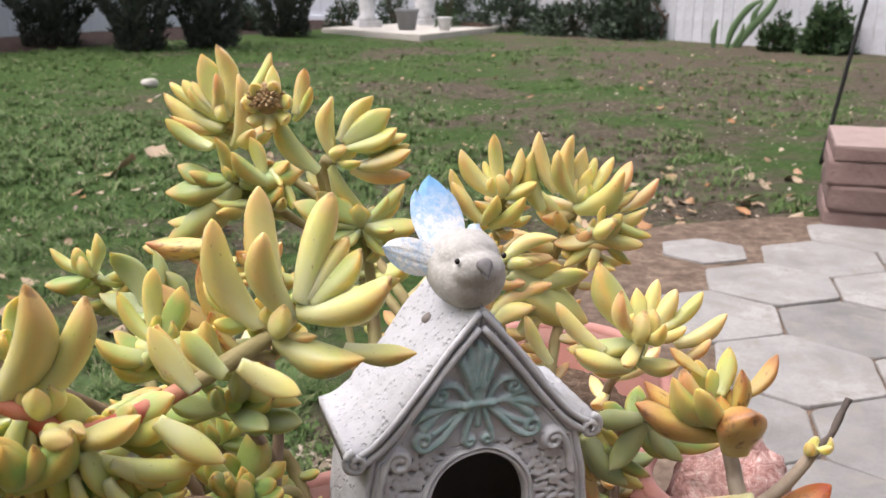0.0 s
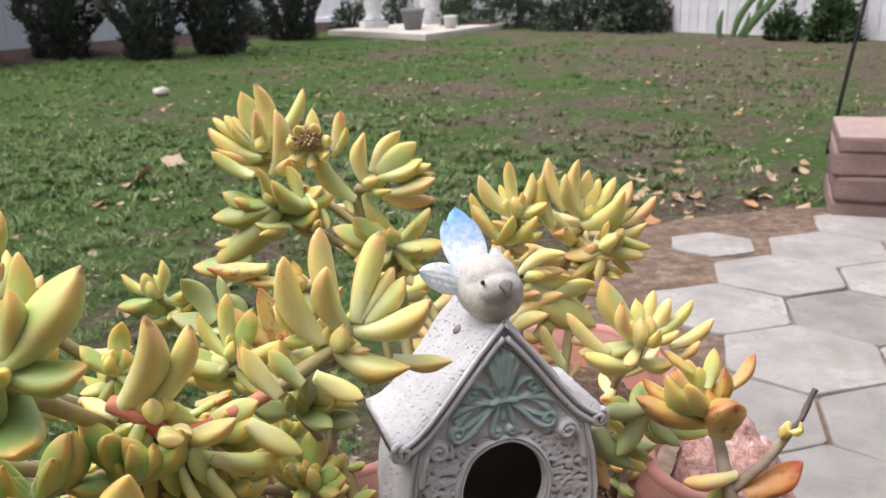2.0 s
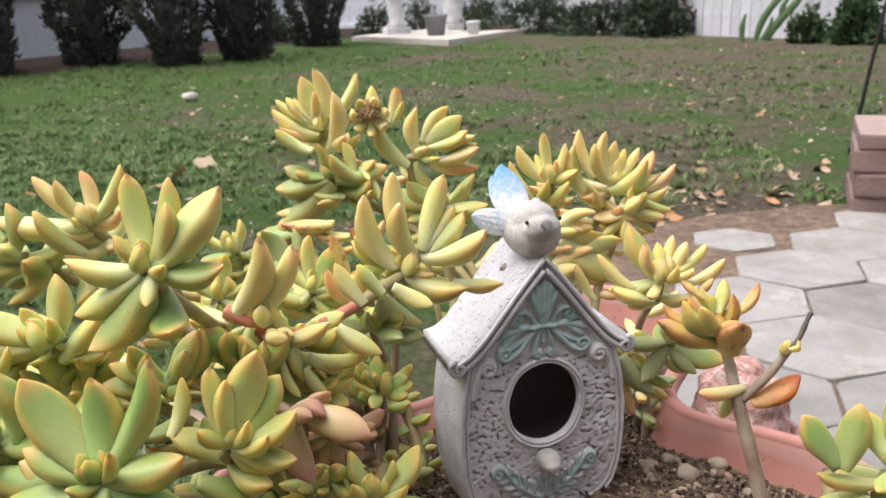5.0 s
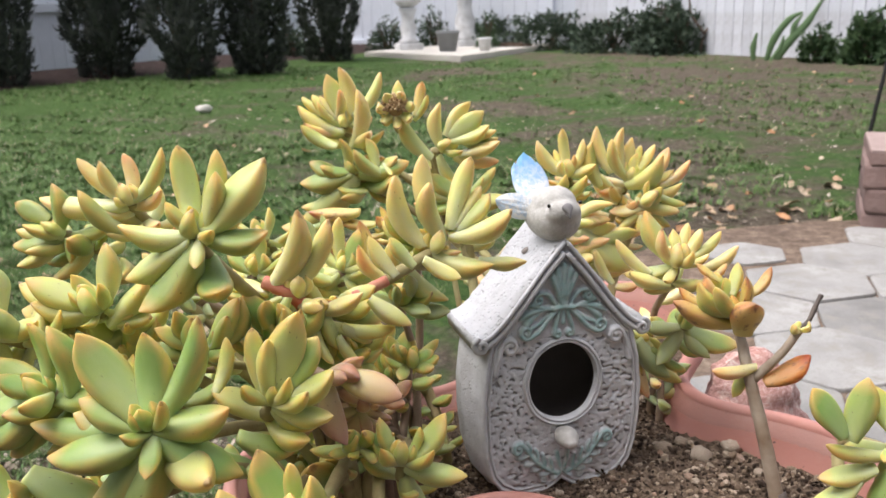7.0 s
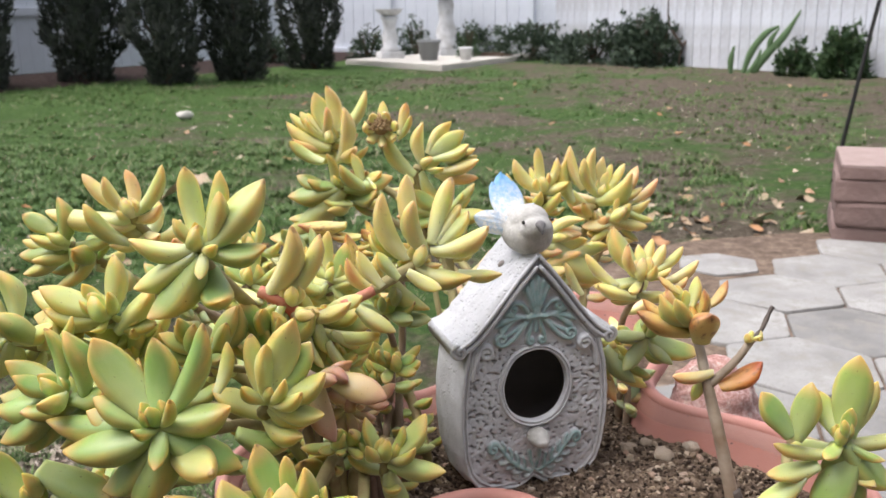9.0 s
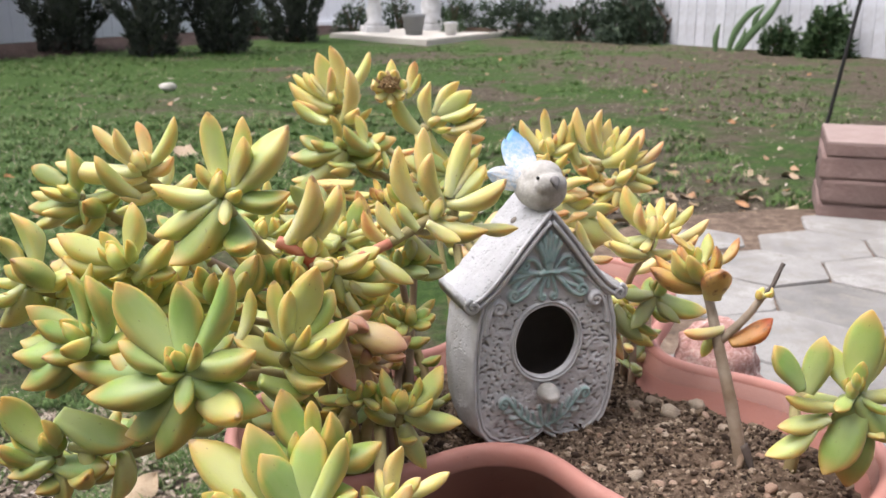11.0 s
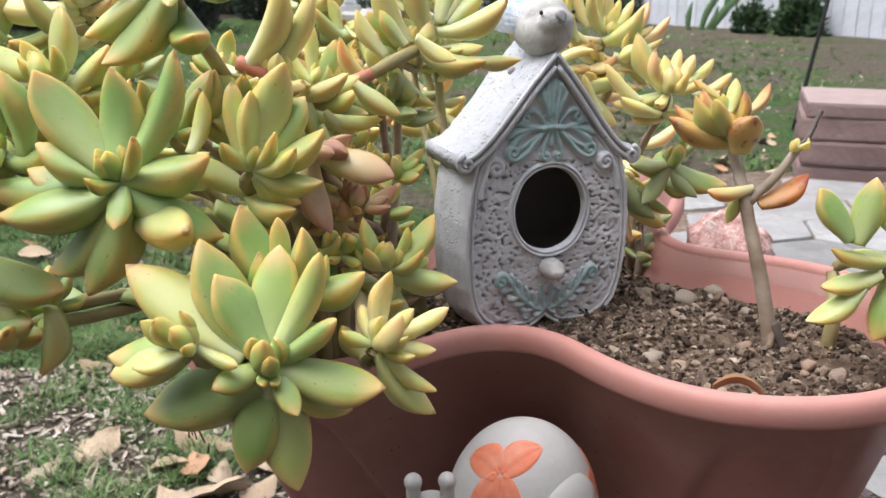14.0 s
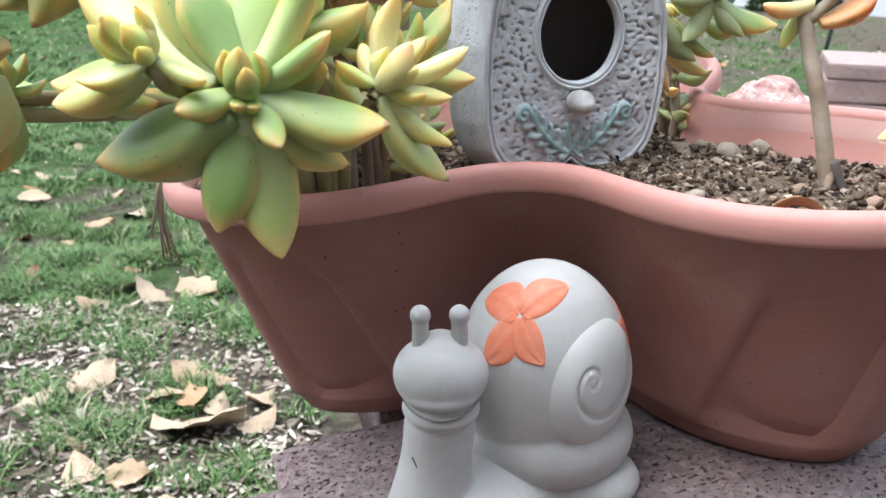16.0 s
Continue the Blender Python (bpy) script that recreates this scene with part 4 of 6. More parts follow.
walls += [trefoil_ring(bm, 0.10, 0.0008, -0.0120), trefoil_ring(bm, 0.0, -0.0012, -0.0040), trefoil_ring(bm, 0.0, -0.0028, -0.0040)]
walls += [trefoil_ring(bm, f, -0.0028, -DEEP * f) for f in (0.2, 0.4, 0.6, 0.8)] + [trefoil_ring(bm, 0.95, -0.006, -DEEP + 0.004, arch=0.006)]
bridge(bm, walls, 384)
bm.faces.new(walls[0][::-1]), bm.faces.new(walls[-1])
part("wall", bm, TERRACOTTA, planter)
# the rim takes the lighter copy, with its light painted in
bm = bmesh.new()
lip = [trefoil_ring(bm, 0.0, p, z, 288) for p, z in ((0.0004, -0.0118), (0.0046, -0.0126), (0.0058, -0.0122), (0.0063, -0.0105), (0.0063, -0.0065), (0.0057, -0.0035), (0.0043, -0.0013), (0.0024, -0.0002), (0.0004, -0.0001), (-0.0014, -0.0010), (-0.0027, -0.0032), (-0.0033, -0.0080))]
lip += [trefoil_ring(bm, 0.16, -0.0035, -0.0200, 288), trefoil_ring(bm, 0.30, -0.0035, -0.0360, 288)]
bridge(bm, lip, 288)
part("rim", bm, RIM, planter, "rounded rim, coloured lighter for the light on it")

# soil filling the planter
def soil_height(x, y):
    q = Vector((x * 30, y * 30, 0))
    rough = 0.0045 * noise.noise(q) + 0.0025 * noise.noise(q * 3) + 0.0020 * noise.noise(q * 9) + 0.0010 * noise.noise(q * 21)
    return 0.4545 + 0.06 * (x - 0.09) + 0.03 * (y - 0.30) + 0.0055 * math.exp(-((x - 0.015) ** 2 + (y - 0.30) ** 2) / 0.0025) + rough


SOIL_X, SOIL_Y, _ = trefoil(0.12, -0.0034, 320)
bm = bmesh.new()
rings = []
for i in range(90):
    f = 0.002 + 0.998 * i / 89
    ring = []
    for k in range(320):
        p = PLANTER @ Vector((f * SOIL_X[k], f * SOIL_Y[k], -0.015))
        ring.append(bm.verts.new((p.x, p.y, soil_height(p.x, p.y))))
    rings.append(ring)
bridge(bm, rings, 320)
bm.faces.new(rings[0][::-1])
soil = part("soil", bm, SOIL)
tagged(soil, "dry brown crumbly potting soil in the planter", "soil", kind="structure")


def on_soil(rng, lim=0.95):
    while True:
        k, f = rng.randrange(320), math.sqrt(rng.random()) * lim
        p = PLANTER @ Vector((f * SOIL_X[k], f * SOIL_Y[k], 0))
        if p.y < 0.42 and p.x > -0.10 and rng.random() < min(1.0, (SOIL_X[k] ** 2 + SOIL_Y[k] ** 2) / 0.03):
            return p.x, p.y


def rooted(x, y):
    """A rooting place kept inside the planter, drawn towards the nearest lobe where it would fall outside."""
    p = Vector((x, y))
    homes = [(Vector((CENTRE.x + 0.135 * math.cos(radians(a)), CENTRE.y + 0.135 * math.sin(radians(a)))), 0.054) for a in LOBES] + [(CENTRE.xy, 0.068)]
    home, room = min(homes, key=lambda h: (p - h[0]).length - h[1])
    out = p - home
    return tuple(home + out * min(1.0, room / max(out.length, 1e-6)))


prng = random.Random(12)


def pebble_mesh(seed):
    bm = bmesh.new()
    bmesh.ops.create_icosphere(bm, subdivisions=2, radius=1.0)
    r = random.Random(seed)
    for v in bm.verts:
        v.co.x *= 1.0
        v.co.y *= 0.8
        v.co.z *= 0.6
    lumps(bm.verts, 1.1, 0.38, seed * 3.1)
    me = mesh_from(bm, "pebble", seed % 2 == 0)
    me.materials.append(PEBBLE)
    return me


PEBBLES = [pebble_mesh(k) for k in range(6)]


def pebble(x, y, size, turn=0.0):
    ob = new("pebble", PEBBLES[prng.randrange(6)])
    ob.matrix_world = pose(x, y, soil_height(x, y) + 0.25 * size, prng.uniform(-20, 20), prng.uniform(-20, 20), turn) @ Matrix.Scale(size, 4)
    tagged(ob, "small tan pebble lying on the potting soil", "pebble", "pebbles on the soil")


for x, y, s in [(0.073, 0.329, 0.0058), (0.111, 0.327, 0.0062), (0.093, 0.318, 0.0062), (0.099, 0.297, 0.0042), (0.069, 0.244, 0.0044), (0.058, 0.254, 0.0056), (0.085, 0.335, 0.0045), (0.113, 0.316, 0.0040), (0.100, 0.352, 0.0040),
                (0.082, 0.300, 0.0034), (0.120, 0.300, 0.0040), (0.135, 0.225, 0.0060), (0.125, 0.235, 0.0042), (0.105, 0.262, 0.0045), (0.080, 0.215, 0.0036)]:
    pebble(x, y, s, prng.uniform(0, 360))
for k in range(130):
    x, y = on_soil(prng)
    pebble(x, y, prng.uniform(0.0012, 0.0032), prng.uniform(0, 360))
bm = bmesh.new()
grain = bmesh.new()
bmesh.ops.create_icosphere(grain, subdivisions=1, radius=1.0)
grain_points = [v.co.copy() for v in grain.verts]
grain_faces = [[v.index for v in f.verts] for f in grain.faces]
grain.free()
for k in range(9500):
    x, y = on_soil(prng, 0.97)
    s = prng.uniform(0.0004, 0.0016) * (1.8 if prng.random() < 0.10 else 1)
    p = Vector((x, y, soil_height(x, y) + 0.2 * s))
    if k < 5500:
        m = pose(*p, prng.uniform(0, 360), prng.uniform(0, 360), 0) @ Matrix.Diagonal((1.3 * s, prng.uniform(0.6, 1) * s, 0.8 * s, 1))
        q = [bm.verts.new(m @ (c * prng.uniform(0.75, 1.2))) for c in grain_points]
        for f in grain_faces:
            bm.faces.new([q[i] for i in f])
    else:
        q = [bm.verts.new(p + Vector((prng.uniform(-1, 1), prng.uniform(-1, 1), prng.uniform(-0.2, 1.0))) * s * 1.3) for _ in range(4)]
        for f in ((0, 1, 2), (0, 2, 3), (0, 3, 1), (1, 3, 2)):
            bm.faces.new([q[i] for i in f])
tagged(part("soil_crumbs", bm, CRUMB, smooth=False), "loose crumbs and grit on the soil", "soil crumbs", kind="stuff")

# pink rock behind the rim
rock = thing("pink_rock", pose(0.151, 0.414, 0.412, 0, 0, 10), "rough pink and white rock wedged against the planter rim", "rock")
bm = bmesh.new()
bmesh.ops.create_icosphere(bm, subdivisions=5, radius=1.0, matrix=Matrix.Diagonal((0.036, 0.030, 0.068, 1)))
lumps(bm.verts, 32, 0.011, 2.0), lumps(bm.verts, 95, 0.004, 5.0), lumps(bm.verts, 260, 0.0012, 9.0)
part("body", bm, ROCK, rock)

# curled dead leaf on the soil and dry roots under the rim
dead = thing("dead_leaf", pose(0.081, 0.2015, soil_height(0.081, 0.2015) + 0.006, -12, 0, -16), "curled brown dead leaf on the soil by the rim", "leaf")
bm = bmesh.new()
rows = []
for i in range(9):
    s = i / 8
    w = 0.0045 * math.sin(math.pi * (0.08 + 0.86 * s)) ** 0.7
    rows.append([bm.verts.new(((s - 0.5) * 0.020, 0.8 * w * t, 0.005 * (2 * s - 1) ** 2 * -1 + 0.006 + 0.0035 * t * t)) for t in (-1, -0.5, 0, 0.5, 1)])
for a, b in zip(rows, rows[1:]):
    for j in range(4):
        bm.faces.new((a[j], b[j], b[j + 1], a[j + 1]))
part("blade", bm, DRY, dead)


# ---- ceramic birdhouse ----
LEANS, RISES = radians(7.0), radians(7.8)
HOUSE = pose(0.0107, 0.2955, 0.4577, 0, 0, 19.0) @ pose(0, 0, 0, 0, 1.83, 0) @ Matrix.Diagonal((1.032, 1.032, 1.040, 1)) @ Matrix(((1, 0, 0, 0), (0, math.cos(RISES), math.sin(LEANS), 0), (0, math.sin(RISES), math.cos(LEANS), 0), (0, 0, 0, 1)))
HOLE, HOLE_Z = 0.0183, 0.0555


def settled(z):
    """The lower part of the front is drawn out a little below its pattern."""
    return z if z > 0.04 else 0.04 - (0.04 - z) / 1.125


def body_half(z):
    """Half the width of the house front at a height."""
    pts = [(0.0, 0.026), (0.004, 0.0335), (0.010, 0.0384), (0.020, 0.0416), (0.035, 0.0433), (0.050, 0.0435), (0.065, 0.0419), (0.080, 0.0385), (0.0805, 0.0372), (0.1245, 0.0)]
    for (a, u), (b, w) in zip(pts, pts[1:]):
        if z <= b:
            return u + (w - u) * (z - a) / (b - a)
    return 0.0


def front_outline(a):
    """The rim of the front, seen from the hole's centre at angle a."""
    d = Vector((math.cos(a), math.sin(a)))
    lo, hi = 0.0, 0.12
    for _ in range(26):
        t = (lo + hi) / 2
        x, z = d.x * t, settled(HOLE_Z + d.y * t)
        floor_z = 0.0055 * max(0.0, 1 - abs(x) / 0.011) ** 1.5
        inside = floor_z <= z <= 0.1245 and abs(x) <= body_half(max(z, 0.0))
        lo, hi = (t, hi) if inside else (lo, t)
    return lo


def curl(cx, cz, r, start, turns, m=1, n=18, shrink=0.72):
    """A scroll that winds inwards round a place."""
    return [(m * (cx + r * (1 - shrink * i / n) * math.cos(start + turns * 6.283 * i / n)), cz + r * (1 - shrink * i / n) * math.sin(start + turns * 6.283 * i / n)) for i in range(n + 1)]


def stroke_list():
    """Raised scrollwork, as (points, radius at the start, radius at the end, height, painted)."""
    s = []
    for k in range(-2, 3):  # palmette
        a = radians(k * 11.5)
        n = 0.0205 - 0.0016 * abs(k)
        s.append(([(0.0006 * k, 0.0955), (math.sin(a) * n * 0.55, 0.0955 + math.cos(a) * n * 0.55), (math.sin(a) * n, 0.0955 + math.cos(a) * n)], 0.0006, 0.0016, 0.0022, 1))
    s.append(([(-0.0052, 0.0944), (0, 0.0950), (0.0052, 0.0944)], 0.0013, 0.0013, 0.0025, 1))
    s.append(([(0, 0.0930), (0, 0.0868)], 0.0008, 0.0012, 0.0013, 1))
    for m in (-1, 1):
        # arms that rise and roll inwards
        s.append(([(m * 0.0040, 0.0960), (m * 0.0062, 0.0995), (m * 0.0090, 0.1022), (m * 0.0125, 0.1024)] + curl(0.0132, 0.0994, 0.0030, 1.7, -1.05, m), 0.0011, 0.0010, 0.0017, 1))
        # leaf fan at the side
        s.append(([(m * 0.005, 0.0942), (m * 0.0110, 0.0950), (m * 0.0160, 0.0970), (m * 0.0195, 0.0985)], 0.0010, 0.0017, 0.0017, 1))
        s.append(([(m * 0.010, 0.0944), (m * 0.0165, 0.0935), (m * 0.0230, 0.0918)], 0.0010, 0.0018, 0.0018, 1))
        s.append(([(m * 0.011, 0.0940), (m * 0.0160, 0.0912), (m * 0.0196, 0.0880)], 0.0009, 0.0016, 0.0016, 1))
        # broad arm down to a roll
        s.append(([(m * 0.0040, 0.0930), (m * 0.0085, 0.0885), (m * 0.0130, 0.0835), (m * 0.0175, 0.0808)] + curl(0.0200, 0.0838, 0.0034, -1.9, 1.15, m), 0.0011, 0.0011, 0.0018, 1))
        s.append(([(m * 0.0060, 0.0925), (m * 0.0115, 0.0880), (m * 0.0165, 0.0855)], 0.0007, 0.0009, 0.0012, 1))
        # inner tails
        s.append(([(m * 0.0018, 0.0932), (m * 0.0032, 0.0885), (m * 0.0046, 0.0842)] + curl(0.0032, 0.0815, 0.0021, 0.9, -1.0, m), 0.0010, 0.0009, 0.0016, 1))
        # bare scrolls at the eaves
        s.append(([(m * 0.0362, 0.0640), (m * 0.0352, 0.0710), (m * 0.0330, 0.0770)] + curl(0.0287, 0.0770, 0.0042, 0.0, 1.35, m, 22), 0.0011, 0.0012, 0.0017, 0))
        # sprig under the perch
        s.append(([(m * 0.0015, 0.0085), (m * 0.0075, 0.0112), (m * 0.0140, 0.0160), (m * 0.0190, 0.0220), (m * 0.0222, 0.0262)] + curl(0.0245, 0.0240, 0.0030, 2.3, -1.15, m), 0.0010, 0.0009, 0.0015, 1))
        for k in range(4):
            t = 0.28 + 0.2 * k
            bx, bz = 0.0205 * t, 0.0075 + 0.0155 * t**1.35
            s.append(([(m * bx, bz), (m * (bx + 0.0040), bz - 0.0014), (m * (bx + 0.0062), bz - 0.0008)], 0.0006, 0.0013, 0.0013, 0.6))
            s.append(([(m * bx, bz + 0.001), (m * (bx + 0.0002), bz + 0.0040), (m * (bx + 0.0012), bz + 0.0068 - 0.0004 * k)], 0.0012, 0.0006, 0.0013, 1))
        s.append((curl(0.0098, 0.0068, 0.0019, 1.2, -1.0, m), 0.0008, 0.0008, 0.0012, 0.4))
        s.append(([(m * 0.0005, 0.0100), (m * 0.0022, 0.0150), (m * 0.0030, 0.0195)], 0.0008, 0.0011, 0.0013, 1))
    s.append(([(-0.0042, 0.0068), (0.0042, 0.0068)], 0.0014, 0.0014, 0.0020, 0.5))
    return s


def relief(x, z):
    """Height of the front's relief and how far it is painted, for arrays of places."""
    h, paint = np.zeros_like(x), np.zeros_like(x)
    for pts, r0, r1, high, p in stroke_list():
        r0, r1, high = 1.22 * r0, 1.22 * r1, 1.5 * high
        pts = [(q.x, q.y) for q in spline([(u, w, 0) for u, w in pts], 2)]
        last = len(pts) - 1
        for k, ((ax, az), (bx, bz)) in enumerate(zip(pts, pts[1:])):
            r = r0 + (r1 - r0) * (k + 0.5) / last
            near = (np.abs(x - (ax + bx) / 2) < abs(ax - bx) / 2 + 2 * r) & (np.abs(z - (az + bz) / 2) < abs(az - bz) / 2 + 2 * r)
            if not near.any():
                continue
            u, w = x[near], z[near]
            dx, dz = bx - ax, bz - az
            t = np.clip(((u - ax) * dx + (w - az) * dz) / (dx * dx + dz * dz + 1e-12), 0, 1)
            d = np.hypot(u - ax - t * dx, w - az - t * dz) / r
            h[near] = np.maximum(h[near], high * np.sqrt(np.clip(1 - (d / 1.12) ** 2, 0, 1)))
            paint[near] = np.maximum(paint[near], p * np.clip(2.0 - 1.6 * d, 0, 1))
    return h, paint


def house_front():
    bm = bmesh.new()
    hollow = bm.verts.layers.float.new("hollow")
    painted = bm.verts.layers.float.new("paint")
    wash = bm.verts.layers.float.new("side")
    n, rows = 480, 118
    rings = []
    reach = [front_outline(2 * math.pi * k / n) for k in range(n)]
    turn = np.arange(n) * 2 * math.pi / n
    start = HOLE * (1 + 0.10 * np.sin(turn) ** 2)
    far = start + (np.array(reach) - start) * (np.arange(rows + 1) / rows)[:, None]
    carved, tinted = relief(far * np.cos(turn), np.where(HOLE_Z + far * np.sin(turn) > 0.04, HOLE_Z + far * np.sin(turn), 0.04 - (0.04 - HOLE_Z - far * np.sin(turn)) / 1.125))
    for i in range(rows + 1):
        f = i / rows
        ring = []
        for k in range(n):
            a = 2 * math.pi * k / n
            hole = HOLE * (1 + 0.10 * math.sin(a) ** 2)
            r = hole + (reach[k] - hole) * f
            x, z = r * math.cos(a), HOLE_Z + r * math.sin(a)
            edge = reach[k] - r  # how near the rim
            ringd = r - hole
            clear = min(1.0, max(0.0, (edge - 0.0034) / 0.0015))
            h, p = float(carved[i, k]) * clear, float(tinted[i, k]) * clear
            dent = 0.0
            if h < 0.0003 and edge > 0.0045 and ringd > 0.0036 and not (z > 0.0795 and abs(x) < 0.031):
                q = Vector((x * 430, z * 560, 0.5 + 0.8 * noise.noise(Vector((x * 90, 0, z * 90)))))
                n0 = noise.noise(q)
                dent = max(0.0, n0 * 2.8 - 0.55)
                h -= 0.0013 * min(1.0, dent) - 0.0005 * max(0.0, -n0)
            for at, wide, high in ((0.0012, 0.0013, 0.0014), (0.0037, 0.0008, 0.0010)):
                h = max(h, high * (1 - ((edge - at) / wide) ** 2)) if abs(edge - at) < wide else h
            for at, wide, high in ((0.0008, 0.0009, 0.0014), (0.0024, 0.0010, 0.0018)):
                h = max(h, high * (1 - ((ringd - at) / wide) ** 2)) if abs(ringd - at) < wide else h
            belly = 0.0035 * (1 - min(1.0, abs(z - 0.035) / 0.06) ** 2)
            v = bm.verts.new((x, -belly - h + 0.0006 * noise.noise(Vector((x * 120, 3, z * 120))), z))
            # dents and the groove between the beads carry painted shade
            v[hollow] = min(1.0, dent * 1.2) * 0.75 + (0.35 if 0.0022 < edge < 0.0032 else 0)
            v[painted] = p
            ring.append(v)
        rings.append(ring)
    bridge(bm, rings, n)
    inner = [bm.verts.new((v.co.x * 0.99, v.co.y + 0.0030, HOLE_Z + (v.co.z - HOLE_Z) * 0.99)) for v in rings[0]]
    bridge(bm, [inner, rings[0]], n)
    # sides swell out, and close at the back
    last = rings[-1]
    for depth, swell in ((0.004, 1.0), (0.012, 1.045), (0.024, 1.06), (0.036, 1.03), (0.044, 0.96)):
        ring = []
        for k, v in enumerate(rings[-1]):
            x, z = v.co.x, v.co.z
            g = swell if z < 0.078 else 1.0
            w = bm.verts.new((x * g, depth, HOLE_Z + (z - HOLE_Z) * (g if z < 0.03 else 1.0)))
            w[wash] = 1.0 if depth > 0.005 else 0.0
            ring.append(w)
        bridge(bm, [last, ring], n)
        last = ring
    bm.faces.new(last)
    return bm


def house_inside():
    bm = bmesh.new()
    add_lathe(bm, [(0.034, -0.001), (0.036, 0.02), (0.034, 0.034), (0.0, 0.036)], 32)
    bmesh.ops.delete(bm, geom=[f for f in bm.faces if all(abs(v.co.z + 0.001) < 1e-5 for v in f.verts)], context="FACES_ONLY")
    bmesh.ops.transform(bm, matrix=Matrix.Translation((0, 0.0015, HOLE_Z)) @ pose(0, 0, 0, -90), verts=bm.verts)
    return bm


def roof_side(m):
    """One half of the roof: a thick slab that flares at the eave and rolls into a scroll, its top pitted."""
    bm = bmesh.new()
    prof = [(0.0, 0.1310), (0.011, 0.1185), (0.022, 0.1045), (0.031, 0.0935), (0.037, 0.0870), (0.0425, 0.0840), (0.0465, 0.0835)]
    top = [Vector((x, 0, z)) for x, z in prof]
    curve = spline(top, 5)
    rows = 34
    grid_top, grid_low = [], []
    for j in range(rows + 1):
        y = -0.0022 + 0.0480 * j / rows
        up, low = [], []
        for i, q in enumerate(curve):
            w = curve[min(i + 1, len(curve) - 1)] - curve[max(i - 1, 0)]
            out = Vector((-w.z, 0, w.x)).normalized()
            if out.z < 0:
                out = -out
            dip = 0.0008 * noise.noise(Vector((q.x * 300, y * 220, q.z * 300))) + 0.0006 * noise.noise(Vector((q.x * 70, y * 70, 4)))
            thick = 0.0062 + 0.0022 * (i / len(curve)) ** 3
            round_off = 0.0012 * max(0.0, 1 - min(j, rows - j) / 2.0)
            p = q + out * (dip - round_off)
            up.append(bm.verts.new((m * p.x, y, p.z)))
            p = q - out * (thick - round_off)
            low.append(bm.verts.new((m * max(0.0, p.x), y, p.z)))
        grid_top.append(up), grid_low.append(low)
    n = len(curve)
    for g in (grid_top, grid_low):
        for j in range(rows):
            for i in range(n - 1):
                bm.faces.new((g[j][i], g[j + 1][i], g[j + 1][i + 1], g[j][i + 1]))
    for j in (0, rows):
        for i in range(n - 1):
            bm.faces.new((grid_top[j][i], grid_top[j][i + 1], grid_low[j][i + 1], grid_low[j][i]))
    for j in range(rows):
        bm.faces.new((grid_top[j][-1], grid_top[j + 1][-1], grid_low[j + 1][-1], grid_low[j][-1]))
    bmesh.ops.recalc_face_normals(bm, faces=bm.faces)
    return bm


def roof_edge(m):
    """Moulded beads along the gable's front edge, with a scroll at the eave."""
    bm = bmesh.new()
    for off, r in ((0.0012, 0.0011), (0.0052, 0.0013)):
        add_tube(bm, [(m * 0.0005, -0.0030, 0.1297 - off * 1.35), (m * 0.011, -0.0030, 0.1175 - off * 1.3), (m * 0.022, -0.0030, 0.1035 - off * 1.3), (m * 0.031, -0.0030, 0.0925 - off * 1.2),
                      (m * 0.0375, -0.0030, 0.0860 - off), (m * 0.0425, -0.0030, 0.0832 - off)], [r, r], 8, 5)
    pts = [(m * (0.0435 + 0.0042 * (1 - i / 20) * math.cos(1.4 - i * 0.55)), -0.0026 - 0.00006 * i, 0.0797 + 0.0042 * (1 - i / 20) * math.sin(1.4 - i * 0.55)) for i in range(18)]
    add_tube(bm, pts, [0.0015, 0.0011], 8, 2)
    return bm


def bird_body():
    """A round-headed little bird that faces -y, standing at the origin."""
    bm = bmesh.new()
    add_ball(bm, (0.0142, 0.0180, 0.0128), (0, 0.0030, 0.0122), (16, 0, 0), 24, 16)
    add_ball(bm, (0.0128, 0.0120, 0.0120), (0, -0.0050, 0.0120), u=24, v=16)
    add_ball(bm, (0.0113, 0.0116, 0.0098), (0, -0.0030, 0.0182), u=24, v=16)
    add_ball(bm, (0.0078, 0.0130, 0.0060), (0, 0.0150, 0.0128), (34, 0, 0), 20, 12)
    add_ball(bm, (0.0100, 0.0060, 0.0070), (0, -0.0125, 0.0160), u=24, v=16)
    return bm


def feather(length, width, thick, bend, ridges=5):
    """A flat carved feather lobe, along +z from its root."""
    bm = bmesh.new()
    n, k = 16, 12
    sides = []
    for sgn in (1, -1):
        rows = []
        for i in range(n + 1):
            s = i / n
            w = width * (math.sin(math.pi * min(1.0, s * 0.86 + 0.14) ** 1.15) ** 0.62 + 0.001) * (1 if s < 1 else 0.03)
            row = []
            for j in range(k + 1):
                t = 2 * j / k - 1
                crest = 0.22 * math.cos(t * ridges * 3.14) * (1 - abs(t))
                row.append(bm.verts.new((t * w, sgn * thick * (1 - t * t * 0.9) * (0.6 + crest * 0.9) + bend * s * s, s * length)))
            rows.append(row)
        sides.append(rows)
        for a, b in zip(rows, rows[1:]):
            for j in range(k):
                bm.faces.new((a[j], a[j + 1], b[j + 1], b[j]))
    bmesh.ops.remove_doubles(bm, verts=bm.verts, dist=0.00025)
    bmesh.ops.recalc_face_normals(bm, faces=bm.faces)
    return bm


